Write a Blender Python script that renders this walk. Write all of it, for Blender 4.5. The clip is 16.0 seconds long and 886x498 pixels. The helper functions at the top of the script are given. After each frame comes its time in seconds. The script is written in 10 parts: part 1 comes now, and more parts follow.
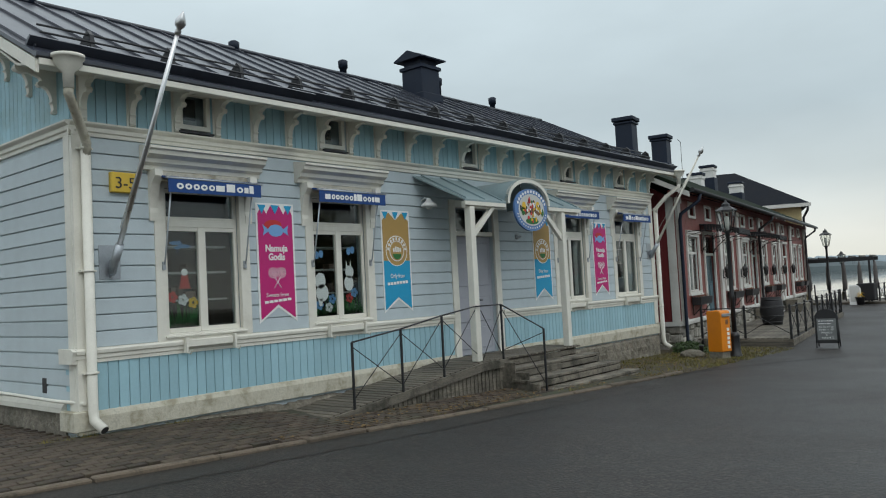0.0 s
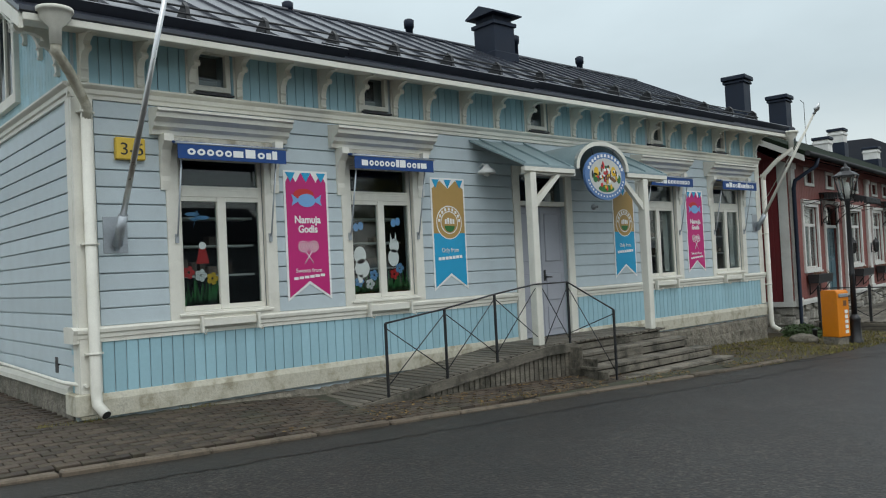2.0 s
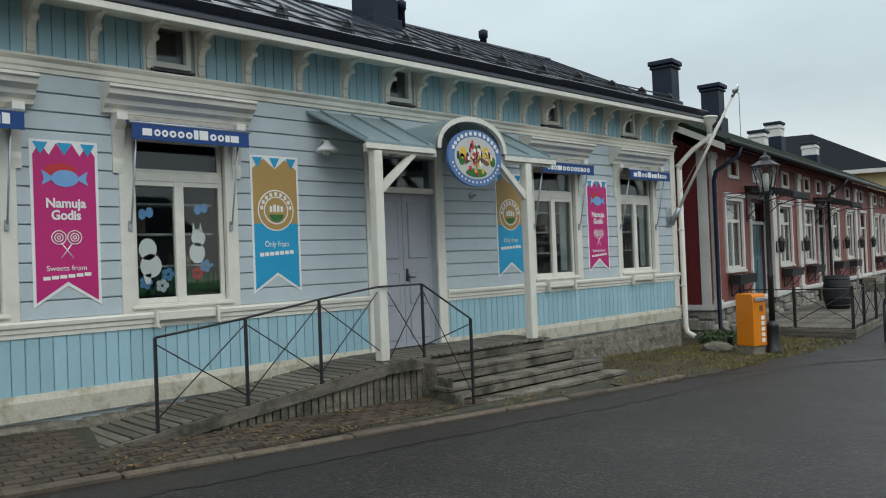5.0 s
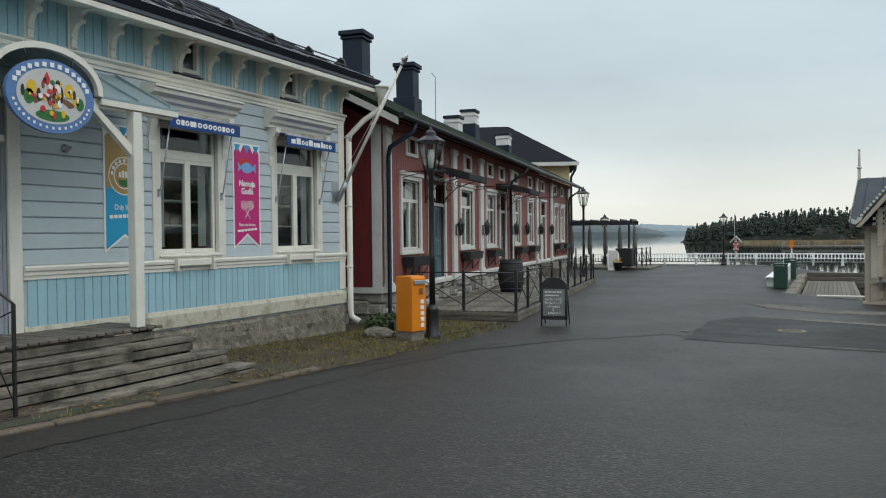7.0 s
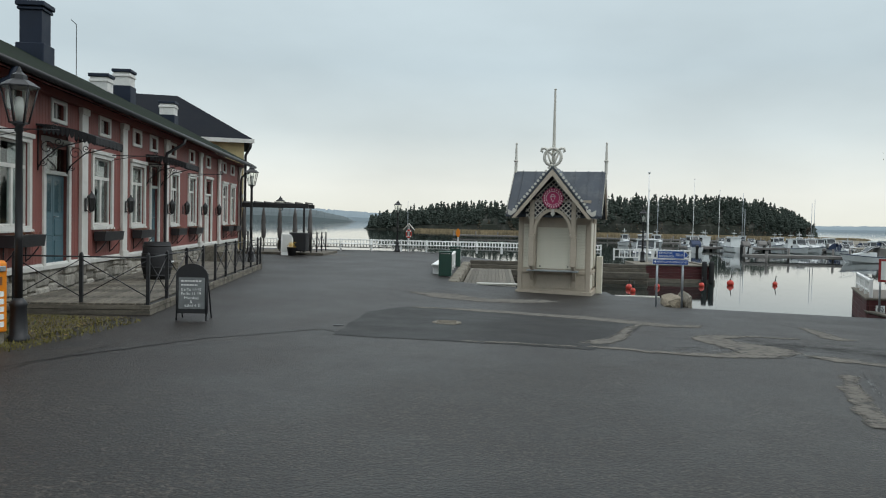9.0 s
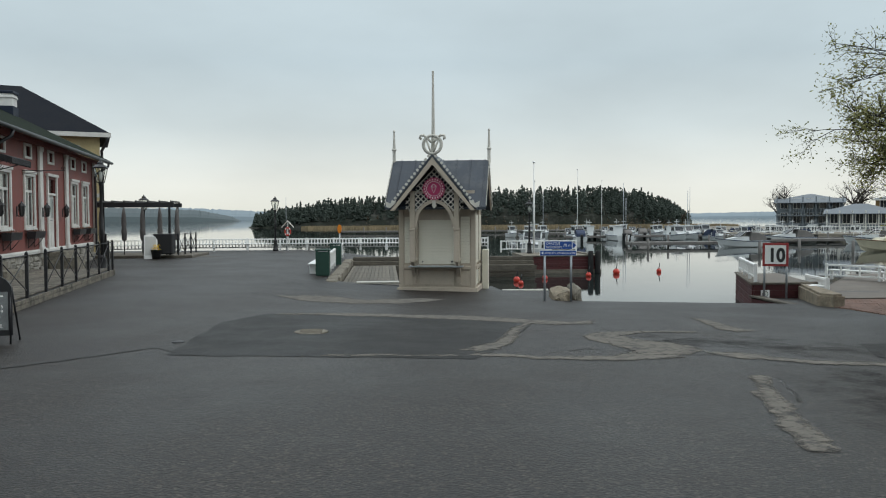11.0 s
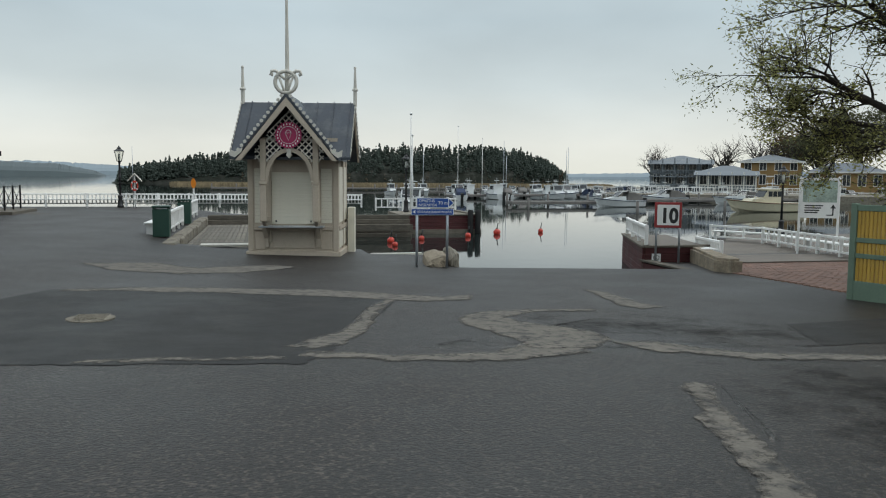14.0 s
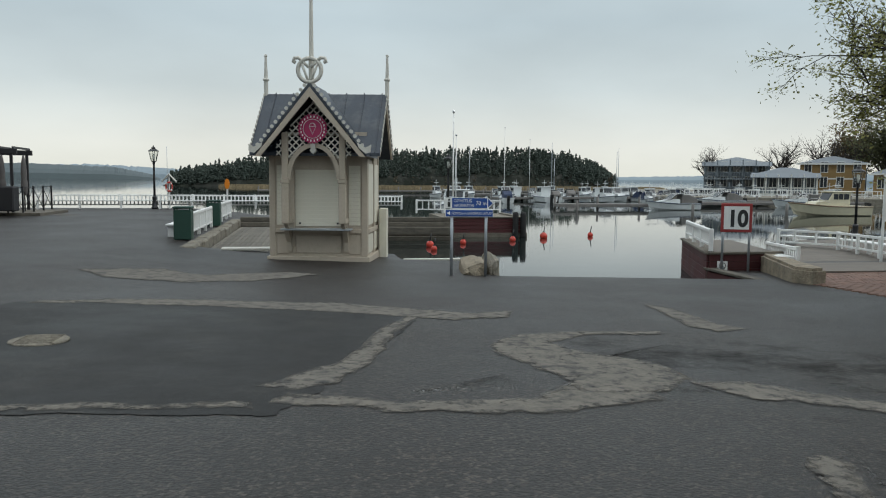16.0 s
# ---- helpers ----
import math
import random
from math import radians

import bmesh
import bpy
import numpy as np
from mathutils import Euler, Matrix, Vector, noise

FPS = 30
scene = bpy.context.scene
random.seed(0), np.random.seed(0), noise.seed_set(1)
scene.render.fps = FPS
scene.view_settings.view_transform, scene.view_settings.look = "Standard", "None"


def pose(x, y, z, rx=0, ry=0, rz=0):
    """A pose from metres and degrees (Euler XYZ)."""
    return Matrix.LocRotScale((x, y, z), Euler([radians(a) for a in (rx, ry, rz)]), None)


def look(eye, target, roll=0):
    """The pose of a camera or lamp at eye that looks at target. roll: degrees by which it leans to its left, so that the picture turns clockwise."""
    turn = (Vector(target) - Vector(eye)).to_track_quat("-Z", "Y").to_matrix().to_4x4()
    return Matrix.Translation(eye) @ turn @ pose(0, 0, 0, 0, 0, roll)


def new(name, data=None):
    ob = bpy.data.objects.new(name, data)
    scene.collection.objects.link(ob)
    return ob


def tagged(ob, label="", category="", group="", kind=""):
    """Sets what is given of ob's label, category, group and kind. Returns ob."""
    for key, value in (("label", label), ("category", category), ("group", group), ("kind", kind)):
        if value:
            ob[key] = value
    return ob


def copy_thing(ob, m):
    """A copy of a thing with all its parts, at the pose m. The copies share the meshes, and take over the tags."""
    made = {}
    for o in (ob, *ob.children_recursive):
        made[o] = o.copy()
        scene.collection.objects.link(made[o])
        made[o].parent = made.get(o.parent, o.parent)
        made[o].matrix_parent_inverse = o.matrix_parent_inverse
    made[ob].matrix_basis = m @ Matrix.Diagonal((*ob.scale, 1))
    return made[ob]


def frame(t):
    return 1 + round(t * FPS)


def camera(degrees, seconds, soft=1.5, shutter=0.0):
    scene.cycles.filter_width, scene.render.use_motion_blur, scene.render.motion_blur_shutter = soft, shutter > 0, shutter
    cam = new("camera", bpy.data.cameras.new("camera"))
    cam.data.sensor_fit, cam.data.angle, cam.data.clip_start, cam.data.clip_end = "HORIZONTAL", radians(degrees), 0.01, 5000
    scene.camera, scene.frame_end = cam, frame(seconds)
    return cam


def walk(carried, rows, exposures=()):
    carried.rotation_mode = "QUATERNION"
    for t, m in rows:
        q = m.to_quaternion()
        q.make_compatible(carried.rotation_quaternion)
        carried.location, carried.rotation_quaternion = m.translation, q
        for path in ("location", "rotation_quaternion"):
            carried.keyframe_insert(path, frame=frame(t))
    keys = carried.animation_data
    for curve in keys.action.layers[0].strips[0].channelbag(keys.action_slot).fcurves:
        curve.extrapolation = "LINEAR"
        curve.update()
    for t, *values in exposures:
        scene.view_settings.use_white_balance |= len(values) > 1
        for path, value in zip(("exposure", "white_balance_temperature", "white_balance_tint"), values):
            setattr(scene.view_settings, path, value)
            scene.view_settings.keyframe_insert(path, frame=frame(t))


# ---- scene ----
cam = camera(58.9, 16.0, 1.1)
METRES, EYE, TILT, LEAN, TURN = 15.0, 1.5, 0.0, 0.0, 40.2
PATH = [
    (0, (-0.007, 0.044, 1.504), (-1.3, 1.566, 1.602), -3.0),
    (0.5, (0.03, 0.42, 1.503), (-1.317, 1.896, 1.591), -3.7),
    (1, (0.011, 0.808, 1.479), (-1.366, 2.256, 1.553), -2.8),
    (1.5, (-0.077, 1.195, 1.471), (-1.5, 2.6, 1.521), -2.7),
    (2, (-0.154, 1.59, 1.462), (-1.664, 2.901, 1.512), -2.8),
    (2.5, (-0.248, 2.011, 1.43), (-1.82, 3.246, 1.483), -2.3),
    (3, (-0.364, 2.469, 1.456), (-1.941, 3.697, 1.5), -2.5),
    (3.2, (-0.393, 2.63, 1.44), (-1.974, 3.854, 1.486), -2.6),
    (5.3, (-0.631, 4.416, 1.457), (-1.979, 5.894, 1.477), -2.0),
    (5.5, (-0.626, 4.612, 1.458), (-1.86, 6.186, 1.474), -1.6),
    (6, (-0.635, 5.154, 1.426), (-1.776, 6.796, 1.446), -0.6),
    (6.5, (-0.656, 5.669, 1.386), (-1.626, 7.418, 1.388), -0.1),
    (7, (-0.601, 6.238, 1.326), (-1.486, 8.031, 1.291), -0.6),
    (7.5, (-0.535, 6.82, 1.308), (-1.124, 8.73, 1.229), 0.1),
    (8, (-0.487, 7.333, 1.319), (-0.888, 9.291, 1.243), 0.6),
    (8.5, (-0.431, 7.767, 1.314), (-0.796, 9.731, 1.238), 0.7),
    (9, (-0.416, 8.223, 1.287), (-0.547, 10.218, 1.216), 1.3),
    (9.5, (-0.329, 8.719, 1.275), (-0.432, 10.716, 1.208), 1.4),
    (10, (-0.296, 9.143, 1.248), (-0.336, 11.142, 1.187), 1.6),
    (10.2, (-0.268, 9.293, 1.25), (-0.225, 11.292, 1.189), 1.6),
    (12.3, (0.28, 11.296, 1.193), (0.478, 13.283, 1.08), -0.5),
    (12.5, (0.32, 11.502, 1.187), (0.544, 13.486, 1.073), -0.2),
    (13, (0.457, 11.989, 1.165), (0.777, 13.96, 1.054), -0.0),
    (13.5, (0.578, 12.404, 1.132), (0.885, 14.377, 1.011), 0.4),
    (14, (0.716, 12.849, 1.11), (1.159, 14.79, 0.925), 0.5),
    (14.5, (0.873, 13.236, 1.108), (1.271, 15.187, 0.921), 0.6),
    (15, (1.015, 13.688, 1.071), (1.391, 15.644, 0.887), 0.4),
    (15.5, (1.162, 14.114, 1.032), (1.507, 16.076, 0.851), -0.1),
    (16, (1.309, 14.645, 0.991), (1.634, 16.61, 0.813), 0.5),
]
walk(cam, [(t, look(eye, target, roll)) for t, eye, target, roll in PATH],
     [(0, -0.08), (1.5, 0.0), (2.5, 0.1), (5.5, 0.06), (7, 0.03), (9, 0.0), (12.5, -0.07), (14, -0.09), (16, -0.09)])

# ---------------------------------------------------------------- world and light
SKY_GAIN = 1.0
w = bpy.data.worlds.new("overcast_sky")
scene.world = w
w.use_nodes = True
wt = w.node_tree
wt.nodes.clear()
wn = wt.nodes.new


def wlink(a, b):
    wt.links.new(a, b)


wout = wn("ShaderNodeOutputWorld")
wco = wn("ShaderNodeTexCoord")
wsep = wn("ShaderNodeSeparateXYZ")
wlink(wco.outputs["Generated"], wsep.inputs[0])
wramp = wn("ShaderNodeValToRGB")
wramp.color_ramp.elements[0].position = 0.0
wramp.color_ramp.elements[0].color = (0.86, 0.87, 0.78, 1)
for pos, col in ((0.04, (0.86, 0.88, 0.82)), (0.11, (0.67, 0.75, 0.76)), (0.19, (0.565, 0.67, 0.715)), (0.34, (0.635, 0.75, 0.80)), (0.62, (0.87, 0.965, 1.02))):
    e = wramp.color_ramp.elements.new(pos)
    e.color = (*col, 1)
wramp.color_ramp.elements[-1].position = 1.0
wramp.color_ramp.elements[-1].color = (0.91, 0.985, 1.02, 1)
wlink(wsep.outputs[2], wramp.inputs[0])
# soft cloud structure, stretched along the horizon
wmap = wn("ShaderNodeMapping")
wmap.inputs["Scale"].default_value = (1.4, 1.4, 3.5)
wlink(wco.outputs["Generated"], wmap.inputs[0])
wnoi = wn("ShaderNodeTexNoise")
wnoi.inputs["Scale"].default_value = 2.2
wnoi.inputs["Detail"].default_value = 5
wnoi.inputs["Roughness"].default_value = 0.5
wlink(wmap.outputs[0], wnoi.inputs["Vector"])
wmr = wn("ShaderNodeMapRange")
wmr.inputs[1].default_value, wmr.inputs[2].default_value = 0.3, 0.7
wmr.inputs[3].default_value, wmr.inputs[4].default_value = 0.92, 1.08
wlink(wnoi.outputs[0], wmr.inputs[0])
wmul = wn("ShaderNodeVectorMath")
wmul.operation = "SCALE"
wlink(wramp.outputs[0], wmul.inputs[0])
wlink(wmr.outputs[0], wmul.inputs[3])
# an overcast sky is brighter towards the zenith
wup = wn("ShaderNodeMapRange")
wup.inputs[1].default_value, wup.inputs[2].default_value = 0.22, 0.95
wup.inputs[3].default_value, wup.inputs[4].default_value = 1.0, 1.35
wlink(wsep.outputs[2], wup.inputs[0])
wbg = wn("ShaderNodeBackground")
wlink(wmul.outputs[0], wbg.inputs[0])
wlink(wup.outputs[0], wbg.inputs[1])
wsky = wn("ShaderNodeTexSky")
wsky.sky_type = "NISHITA"
wsky.sun_disc = False
wsky.sun_elevation, wsky.sun_rotation = radians(38), radians(160)
wbg2 = wn("ShaderNodeBackground")
wbg2.inputs[1].default_value = 0.05
wlink(wsky.outputs[0], wbg2.inputs[0])
wmix = wn("ShaderNodeMixShader")
wmix.inputs[0].default_value = 0.06
wlink(wbg.outputs[0], wmix.inputs[1])
wlink(wbg2.outputs[0], wmix.inputs[2])
wlink(wmix.outputs[0], wout.inputs[0])

sun = new("sun", bpy.data.lights.new("sun", "SUN"))
sun.data.energy, sun.data.angle, sun.data.color = 0.75, radians(45), (1.0, 0.99, 0.97)
sun.matrix_world = look((52, -4, 58), (0, 8, 0))


# ---------------------------------------------------------------- materials
def mat(name, col, rough=0.6, var=0.16, scale=3.0, bump=0.15, bscale=40.0, metal=0.0, dirt=None, dirt_scale=1.2, dirt_amount=0.35, rnd=0.0, stretch=(1, 1, 1), spec=0.5, island=False, bdist=0.01, dirt_range=(0.5, 0.72)):
    """Procedural paint, wood, metal or stone: broad mottling, fine grain, stains and relief."""
    m = bpy.data.materials.new(name)
    m.use_nodes = True
    nt = m.node_tree
    N, L = nt.nodes.new, nt.links.new
    bs = nt.nodes["Principled BSDF"]
    bs.inputs["Roughness"].default_value = rough
    bs.inputs["Metallic"].default_value = metal
    bs.inputs["Specular IOR Level"].default_value = spec
    co = N("ShaderNodeTexCoord")
    mp = N("ShaderNodeMapping")
    mp.inputs["Scale"].default_value = stretch
    L(co.outputs["Object"], mp.inputs[0])
    n1 = N("ShaderNodeTexNoise")
    n1.inputs["Scale"].default_value = scale
    n1.inputs["Detail"].default_value = 6
    n1.inputs["Roughness"].default_value = 0.65
    L(mp.outputs[0], n1.inputs["Vector"])
    n2 = N("ShaderNodeTexNoise")
    n2.inputs["Scale"].default_value = bscale
    n2.inputs["Detail"].default_value = 4
    L(mp.outputs[0], n2.inputs["Vector"])
    mr = N("ShaderNodeMapRange")
    mr.inputs[1].default_value, mr.inputs[2].default_value = 0.3, 0.7
    mr.inputs[3].default_value, mr.inputs[4].default_value = 1 - var, 1 + var
    L(n1.outputs[0], mr.inputs[0])
    mr2 = N("ShaderNodeMapRange")
    mr2.inputs[1].default_value, mr2.inputs[2].default_value = 0.3, 0.7
    mr2.inputs[3].default_value, mr2.inputs[4].default_value = 1 - var * 0.5, 1 + var * 0.5
    L(n2.outputs[0], mr2.inputs[0])
    mu = N("ShaderNodeMath")
    mu.operation = "MULTIPLY"
    L(mr.outputs[0], mu.inputs[0])
    L(mr2.outputs[0], mu.inputs[1])
    last = mu.outputs[0]
    if rnd:
        src = N("ShaderNodeNewGeometry").outputs["Random Per Island"] if island else N("ShaderNodeObjectInfo").outputs["Random"]
        rr = N("ShaderNodeMapRange")
        rr.inputs[3].default_value, rr.inputs[4].default_value = 1 - rnd, 1 + rnd
        L(src, rr.inputs[0])
        m2 = N("ShaderNodeMath")
        m2.operation = "MULTIPLY"
        L(last, m2.inputs[0])
        L(rr.outputs[0], m2.inputs[1])
        last = m2.outputs[0]
    sc = N("ShaderNodeVectorMath")
    sc.operation = "SCALE"
    sc.inputs[0].default_value = col
    L(last, sc.inputs[3])
    out = sc.outputs[0]
    if dirt:
        n3 = N("ShaderNodeTexNoise")
        n3.inputs["Scale"].default_value = dirt_scale
        n3.inputs["Detail"].default_value = 9
        n3.inputs["Roughness"].default_value = 0.72
        L(co.outputs["Object"], n3.inputs["Vector"])
        rp = N("ShaderNodeMapRange")
        rp.inputs[1].default_value, rp.inputs[2].default_value = dirt_range
        rp.inputs[3].default_value, rp.inputs[4].default_value = 0.0, dirt_amount
        L(n3.outputs[0], rp.inputs[0])
        mx = N("ShaderNodeMix")
        mx.data_type = "RGBA"
        mx.inputs["B"].default_value = (*dirt, 1)
        L(rp.outputs[0], mx.inputs["Factor"])
        L(out, mx.inputs["A"])
        out = mx.outputs["Result"]
    L(out, bs.inputs["Base Color"])
    rg = N("ShaderNodeMapRange")
    rg.inputs[1].default_value, rg.inputs[2].default_value = 0.3, 0.7
    rg.inputs[3].default_value, rg.inputs[4].default_value = max(0.02, rough * 0.85), min(1, rough * 1.12)
    L(n1.outputs[0], rg.inputs[0])
    L(rg.outputs[0], bs.inputs["Roughness"])
    if bump:
        bp = N("ShaderNodeBump")
        bp.inputs["Strength"].default_value = bump
        bp.inputs["Distance"].default_value = bdist
        L(n2.outputs[0], bp.inputs["Height"])
        L(bp.outputs[0], bs.inputs["Normal"])
    return m


def glass_mat(name, tint=(0.9, 0.95, 0.95)):
    m = bpy.data.materials.new(name)
    m.use_nodes = True
    nt = m.node_tree
    nt.nodes.clear()
    N, L = nt.nodes.new, nt.links.new
    o = N("ShaderNodeOutputMaterial")
    fr = N("ShaderNodeLayerWeight")
    pw = N("ShaderNodeMath")
    pw.operation = "POWER"
    pw.inputs[1].default_value = 4.5
    L(fr.outputs["Facing"], pw.inputs[0])
    mr = N("ShaderNodeMapRange")
    mr.inputs[3].default_value, mr.inputs[4].default_value = 0.05, 0.9
    L(pw.outputs[0], mr.inputs[0])
    tr = N("ShaderNodeBsdfTransparent")
    tr.inputs[0].default_value = (*tint, 1)
    gl = N("ShaderNodeBsdfGlossy")
    gl.inputs["Roughness"].default_value = 0.02
    mx = N("ShaderNodeMixShader")
    L(mr.outputs[0], mx.inputs[0])
    L(tr.outputs[0], mx.inputs[1])
    L(gl.outputs[0], mx.inputs[2])
    L(mx.outputs[0], o.inputs[0])
    return m


M_SIDING = mat("grey_blue_siding_paint", (0.48, 0.55, 0.58), 0.55, 0.08, 1.6, 0.12, 90, rnd=0.05, dirt=(0.38, 0.43, 0.45), dirt_scale=0.9, dirt_amount=0.35)
M_BLUE = mat("turquoise_board_paint", (0.33, 0.53, 0.60), 0.55, 0.1, 1.6, 0.12, 90, rnd=0.07, dirt=(0.22, 0.32, 0.30), dirt_scale=1.9, dirt_amount=0.6)
M_CREAM = mat("cream_trim_paint", (0.74, 0.72, 0.64), 0.5, 0.07, 2.2, 0.1, 70, dirt=(0.42, 0.39, 0.32), dirt_scale=2.0, dirt_amount=0.35)
M_BASE = mat("weathered_base_paint", (0.58, 0.55, 0.45), 0.8, 0.2, 5.0, 0.6, 40, dirt=(0.22, 0.19, 0.12), dirt_scale=5.0, dirt_amount=0.75, dirt_range=(0.46, 0.62))
M_WHITE = mat("white_paint", (0.80, 0.80, 0.78), 0.45, 0.05, 2.0, 0.06, 60, dirt=(0.5, 0.5, 0.46), dirt_scale=3, dirt_amount=0.3)
M_DOOR = mat("grey_door_paint", (0.36, 0.37, 0.41), 0.5, 0.06, 2.0, 0.08, 60)
M_ROOF = mat("black_sheet_metal_roof", (0.035, 0.04, 0.055), 0.32, 0.2, 1.0, 0.06, 12, spec=0.6)
M_CHIM = mat("dark_blue_grey_metal", (0.012, 0.019, 0.036), 0.6, 0.15, 2.0, 0.05, 30, spec=0.3)
M_STONE = mat("rough_grey_stone", (0.21, 0.188, 0.15), 0.9, 0.4, 6.0, 1.0, 22, dirt=(0.075, 0.072, 0.048), dirt_scale=3.5, dirt_amount=0.8, bdist=0.03)
M_IRON = mat("black_iron_paint", (0.018, 0.018, 0.02), 0.42, 0.2, 8, 0.1, 90)
M_METAL = mat("polished_steel", (0.6, 0.6, 0.6), 0.3, 0.08, 3, 0.04, 60, metal=1.0)
M_GALV = mat("galvanised_grey_metal", (0.42, 0.45, 0.48), 0.42, 0.12, 6, 0.05, 60, metal=0.7)
M_CANOPY = mat("grey_green_sheet_metal", (0.26, 0.34, 0.36), 0.35, 0.12, 2, 0.05, 30, metal=0.25)
M_DECK = mat("weathered_grey_planks", (0.165, 0.146, 0.116), 0.8, 0.4, 2.5, 0.7, 26, rnd=0.28, stretch=(7, 0.7, 7), dirt=(0.036, 0.034, 0.024), dirt_scale=2.6, dirt_amount=0.9, dirt_range=(0.46, 0.62))
M_DECKX = mat("weathered_grey_boards", (0.13, 0.114, 0.09), 0.8, 0.4, 2.5, 0.6, 26, rnd=0.32, stretch=(1, 7, 7), dirt=(0.05, 0.045, 0.034), dirt_scale=2.2, dirt_amount=0.75)
# near-black in place of shade in rooms, under decks and in openings
M_DARK = mat("near_black_fill", (0.035, 0.034, 0.033), 0.8, 0.2, 1, 0, 20)
M_SHELF = mat("white_shelf_laminate", (0.55, 0.55, 0.52), 0.5, 0.05, 2, 0, 20)
M_GLASS = glass_mat("window_glass", (0.75, 0.8, 0.8))
M_WINDARK = mat("dark_window_pane", (0.03, 0.035, 0.038), 0.06, 0.1, 2, 0, 10)
M_NAVY = mat("navy_awning_cloth", (0.010, 0.055, 0.21), 0.75, 0.12, 4, 0.15, 300)
M_PINK = mat("magenta_banner_print", (0.52, 0.015, 0.17), 0.5, 0.05, 2, 0.06, 150)
M_GOLD = mat("gold_banner_print", (0.44, 0.28, 0.09), 0.5, 0.06, 2, 0.06, 150)
M_CYAN = mat("cyan_banner_print", (0.015, 0.33, 0.58), 0.5, 0.05, 2, 0.06, 150)
M_PRINTW = mat("white_print", (0.82, 0.82, 0.80), 0.5, 0.03, 2, 0.03, 100)
M_PRINTR = mat("red_print", (0.55, 0.03, 0.03), 0.5, 0.05, 2, 0, 100)
M_PRINTG = mat("green_print", (0.03, 0.16, 0.04), 0.6, 0.25, 12, 0, 100)
M_PRINTY = mat("yellow_print", (0.72, 0.45, 0.03), 0.5, 0.05, 2, 0, 100)
M_PRINTB = mat("sky_blue_print", (0.18, 0.38, 0.68), 0.5, 0.06, 2, 0, 100)
M_PRINTK = mat("black_print", (0.02, 0.02, 0.02), 0.5, 0.05, 2, 0, 100)
M_BROWN = mat("brown_print", (0.18, 0.08, 0.035), 0.5, 0.1, 6, 0, 100)
M_YELLOWPL = mat("yellow_plate_enamel", (0.68, 0.46, 0.05), 0.4, 0.05, 3, 0.03, 60)


# ---------------------------------------------------------------- mesh helpers
def bx(bm, x0, y0, z0, x1, y1, z1, c=0.0):
    """A box from corner to corner, its edges chamfered by c."""
    vs = [bm.verts.new((x, y, z)) for x in (x0, x1) for y in (y0, y1) for z in (z0, z1)]
    fs = [bm.faces.new([vs[i] for i in q]) for q in ((0, 1, 3, 2), (4, 6, 7, 5), (0, 4, 5, 1), (2, 3, 7, 6), (0, 2, 6, 4), (1, 5, 7, 3))]
    if c:
        bmesh.ops.bevel(bm, geom=list({e for f in fs for e in f.edges}), offset=c, segments=1, affect="EDGES")
    return vs


def prism(bm, poly, axis, a, b):
    """A polygon drawn in the two other axes (in order), drawn out along axis from a to b."""
    def at(p, q):
        return {0: (q, p[0], p[1]), 1: (p[0], q, p[1]), 2: (p[0], p[1], q)}[axis]
    v0 = [bm.verts.new(at(p, a)) for p in poly]
    v1 = [bm.verts.new(at(p, b)) for p in poly]
    n = len(poly)
    fs = [bm.faces.new(v0), bm.faces.new(v1[::-1])]
    for i in range(n):
        fs.append(bm.faces.new((v0[i], v1[i], v1[(i + 1) % n], v0[(i + 1) % n])))
    bmesh.ops.recalc_face_normals(bm, faces=fs)
    return fs


def ring_frame(bm, d0, d1, a0, a1, z0, z1, left, right, low, top, axis=0):
    """A rectangular frame in one connected piece, d0 to d1 deep."""
    def at(d, s, z):
        return (d, s, z) if axis == 0 else (s, d, z)
    outer = [(a0, z0), (a1, z0), (a1, z1), (a0, z1)]
    inner = [(a0 + left, z0 + low), (a1 - right, z0 + low), (a1 - right, z1 - top), (a0 + left, z1 - top)]
    vs = [[bm.verts.new(at(d, *p)) for p in ring] for d in (d0, d1) for ring in (outer, inner)]
    fs = []
    for k in range(4):
        j = (k + 1) % 4
        for a, b in ((0, 1), (3, 2), (2, 0), (1, 3)):
            fs.append(bm.faces.new((vs[a][k], vs[a][j], vs[b][j], vs[b][k])))
    bmesh.ops.recalc_face_normals(bm, faces=fs)
    bmesh.ops.bevel(bm, geom=[e for e in bm.edges if all(abs(v.co[axis] - d1) < 1e-5 for v in e.verts)], offset=0.006, segments=1, affect="EDGES")


def cyl(bm, p0, p1, r0, r1=None, seg=10, caps=True):
    """A round or tapered bar from p0 to p1."""
    r1 = r0 if r1 is None else r1
    p0, p1 = Vector(p0), Vector(p1)
    d = (p1 - p0).normalized()
    a = d.orthogonal().normalized()
    b = d.cross(a)
    rings = []
    for p, r in ((p0, r0), (p1, r1)):
        rings.append([bm.verts.new(p + (a * math.cos(k * 2 * math.pi / seg) + b * math.sin(k * 2 * math.pi / seg)) * r) for k in range(seg)])
    fs = []
    for k in range(seg):
        f = bm.faces.new((rings[0][k], rings[0][(k + 1) % seg], rings[1][(k + 1) % seg], rings[1][k]))
        f.smooth = True
        fs.append(f)
    if caps:
        bm.faces.new(rings[0][::-1])
        bm.faces.new(rings[1])


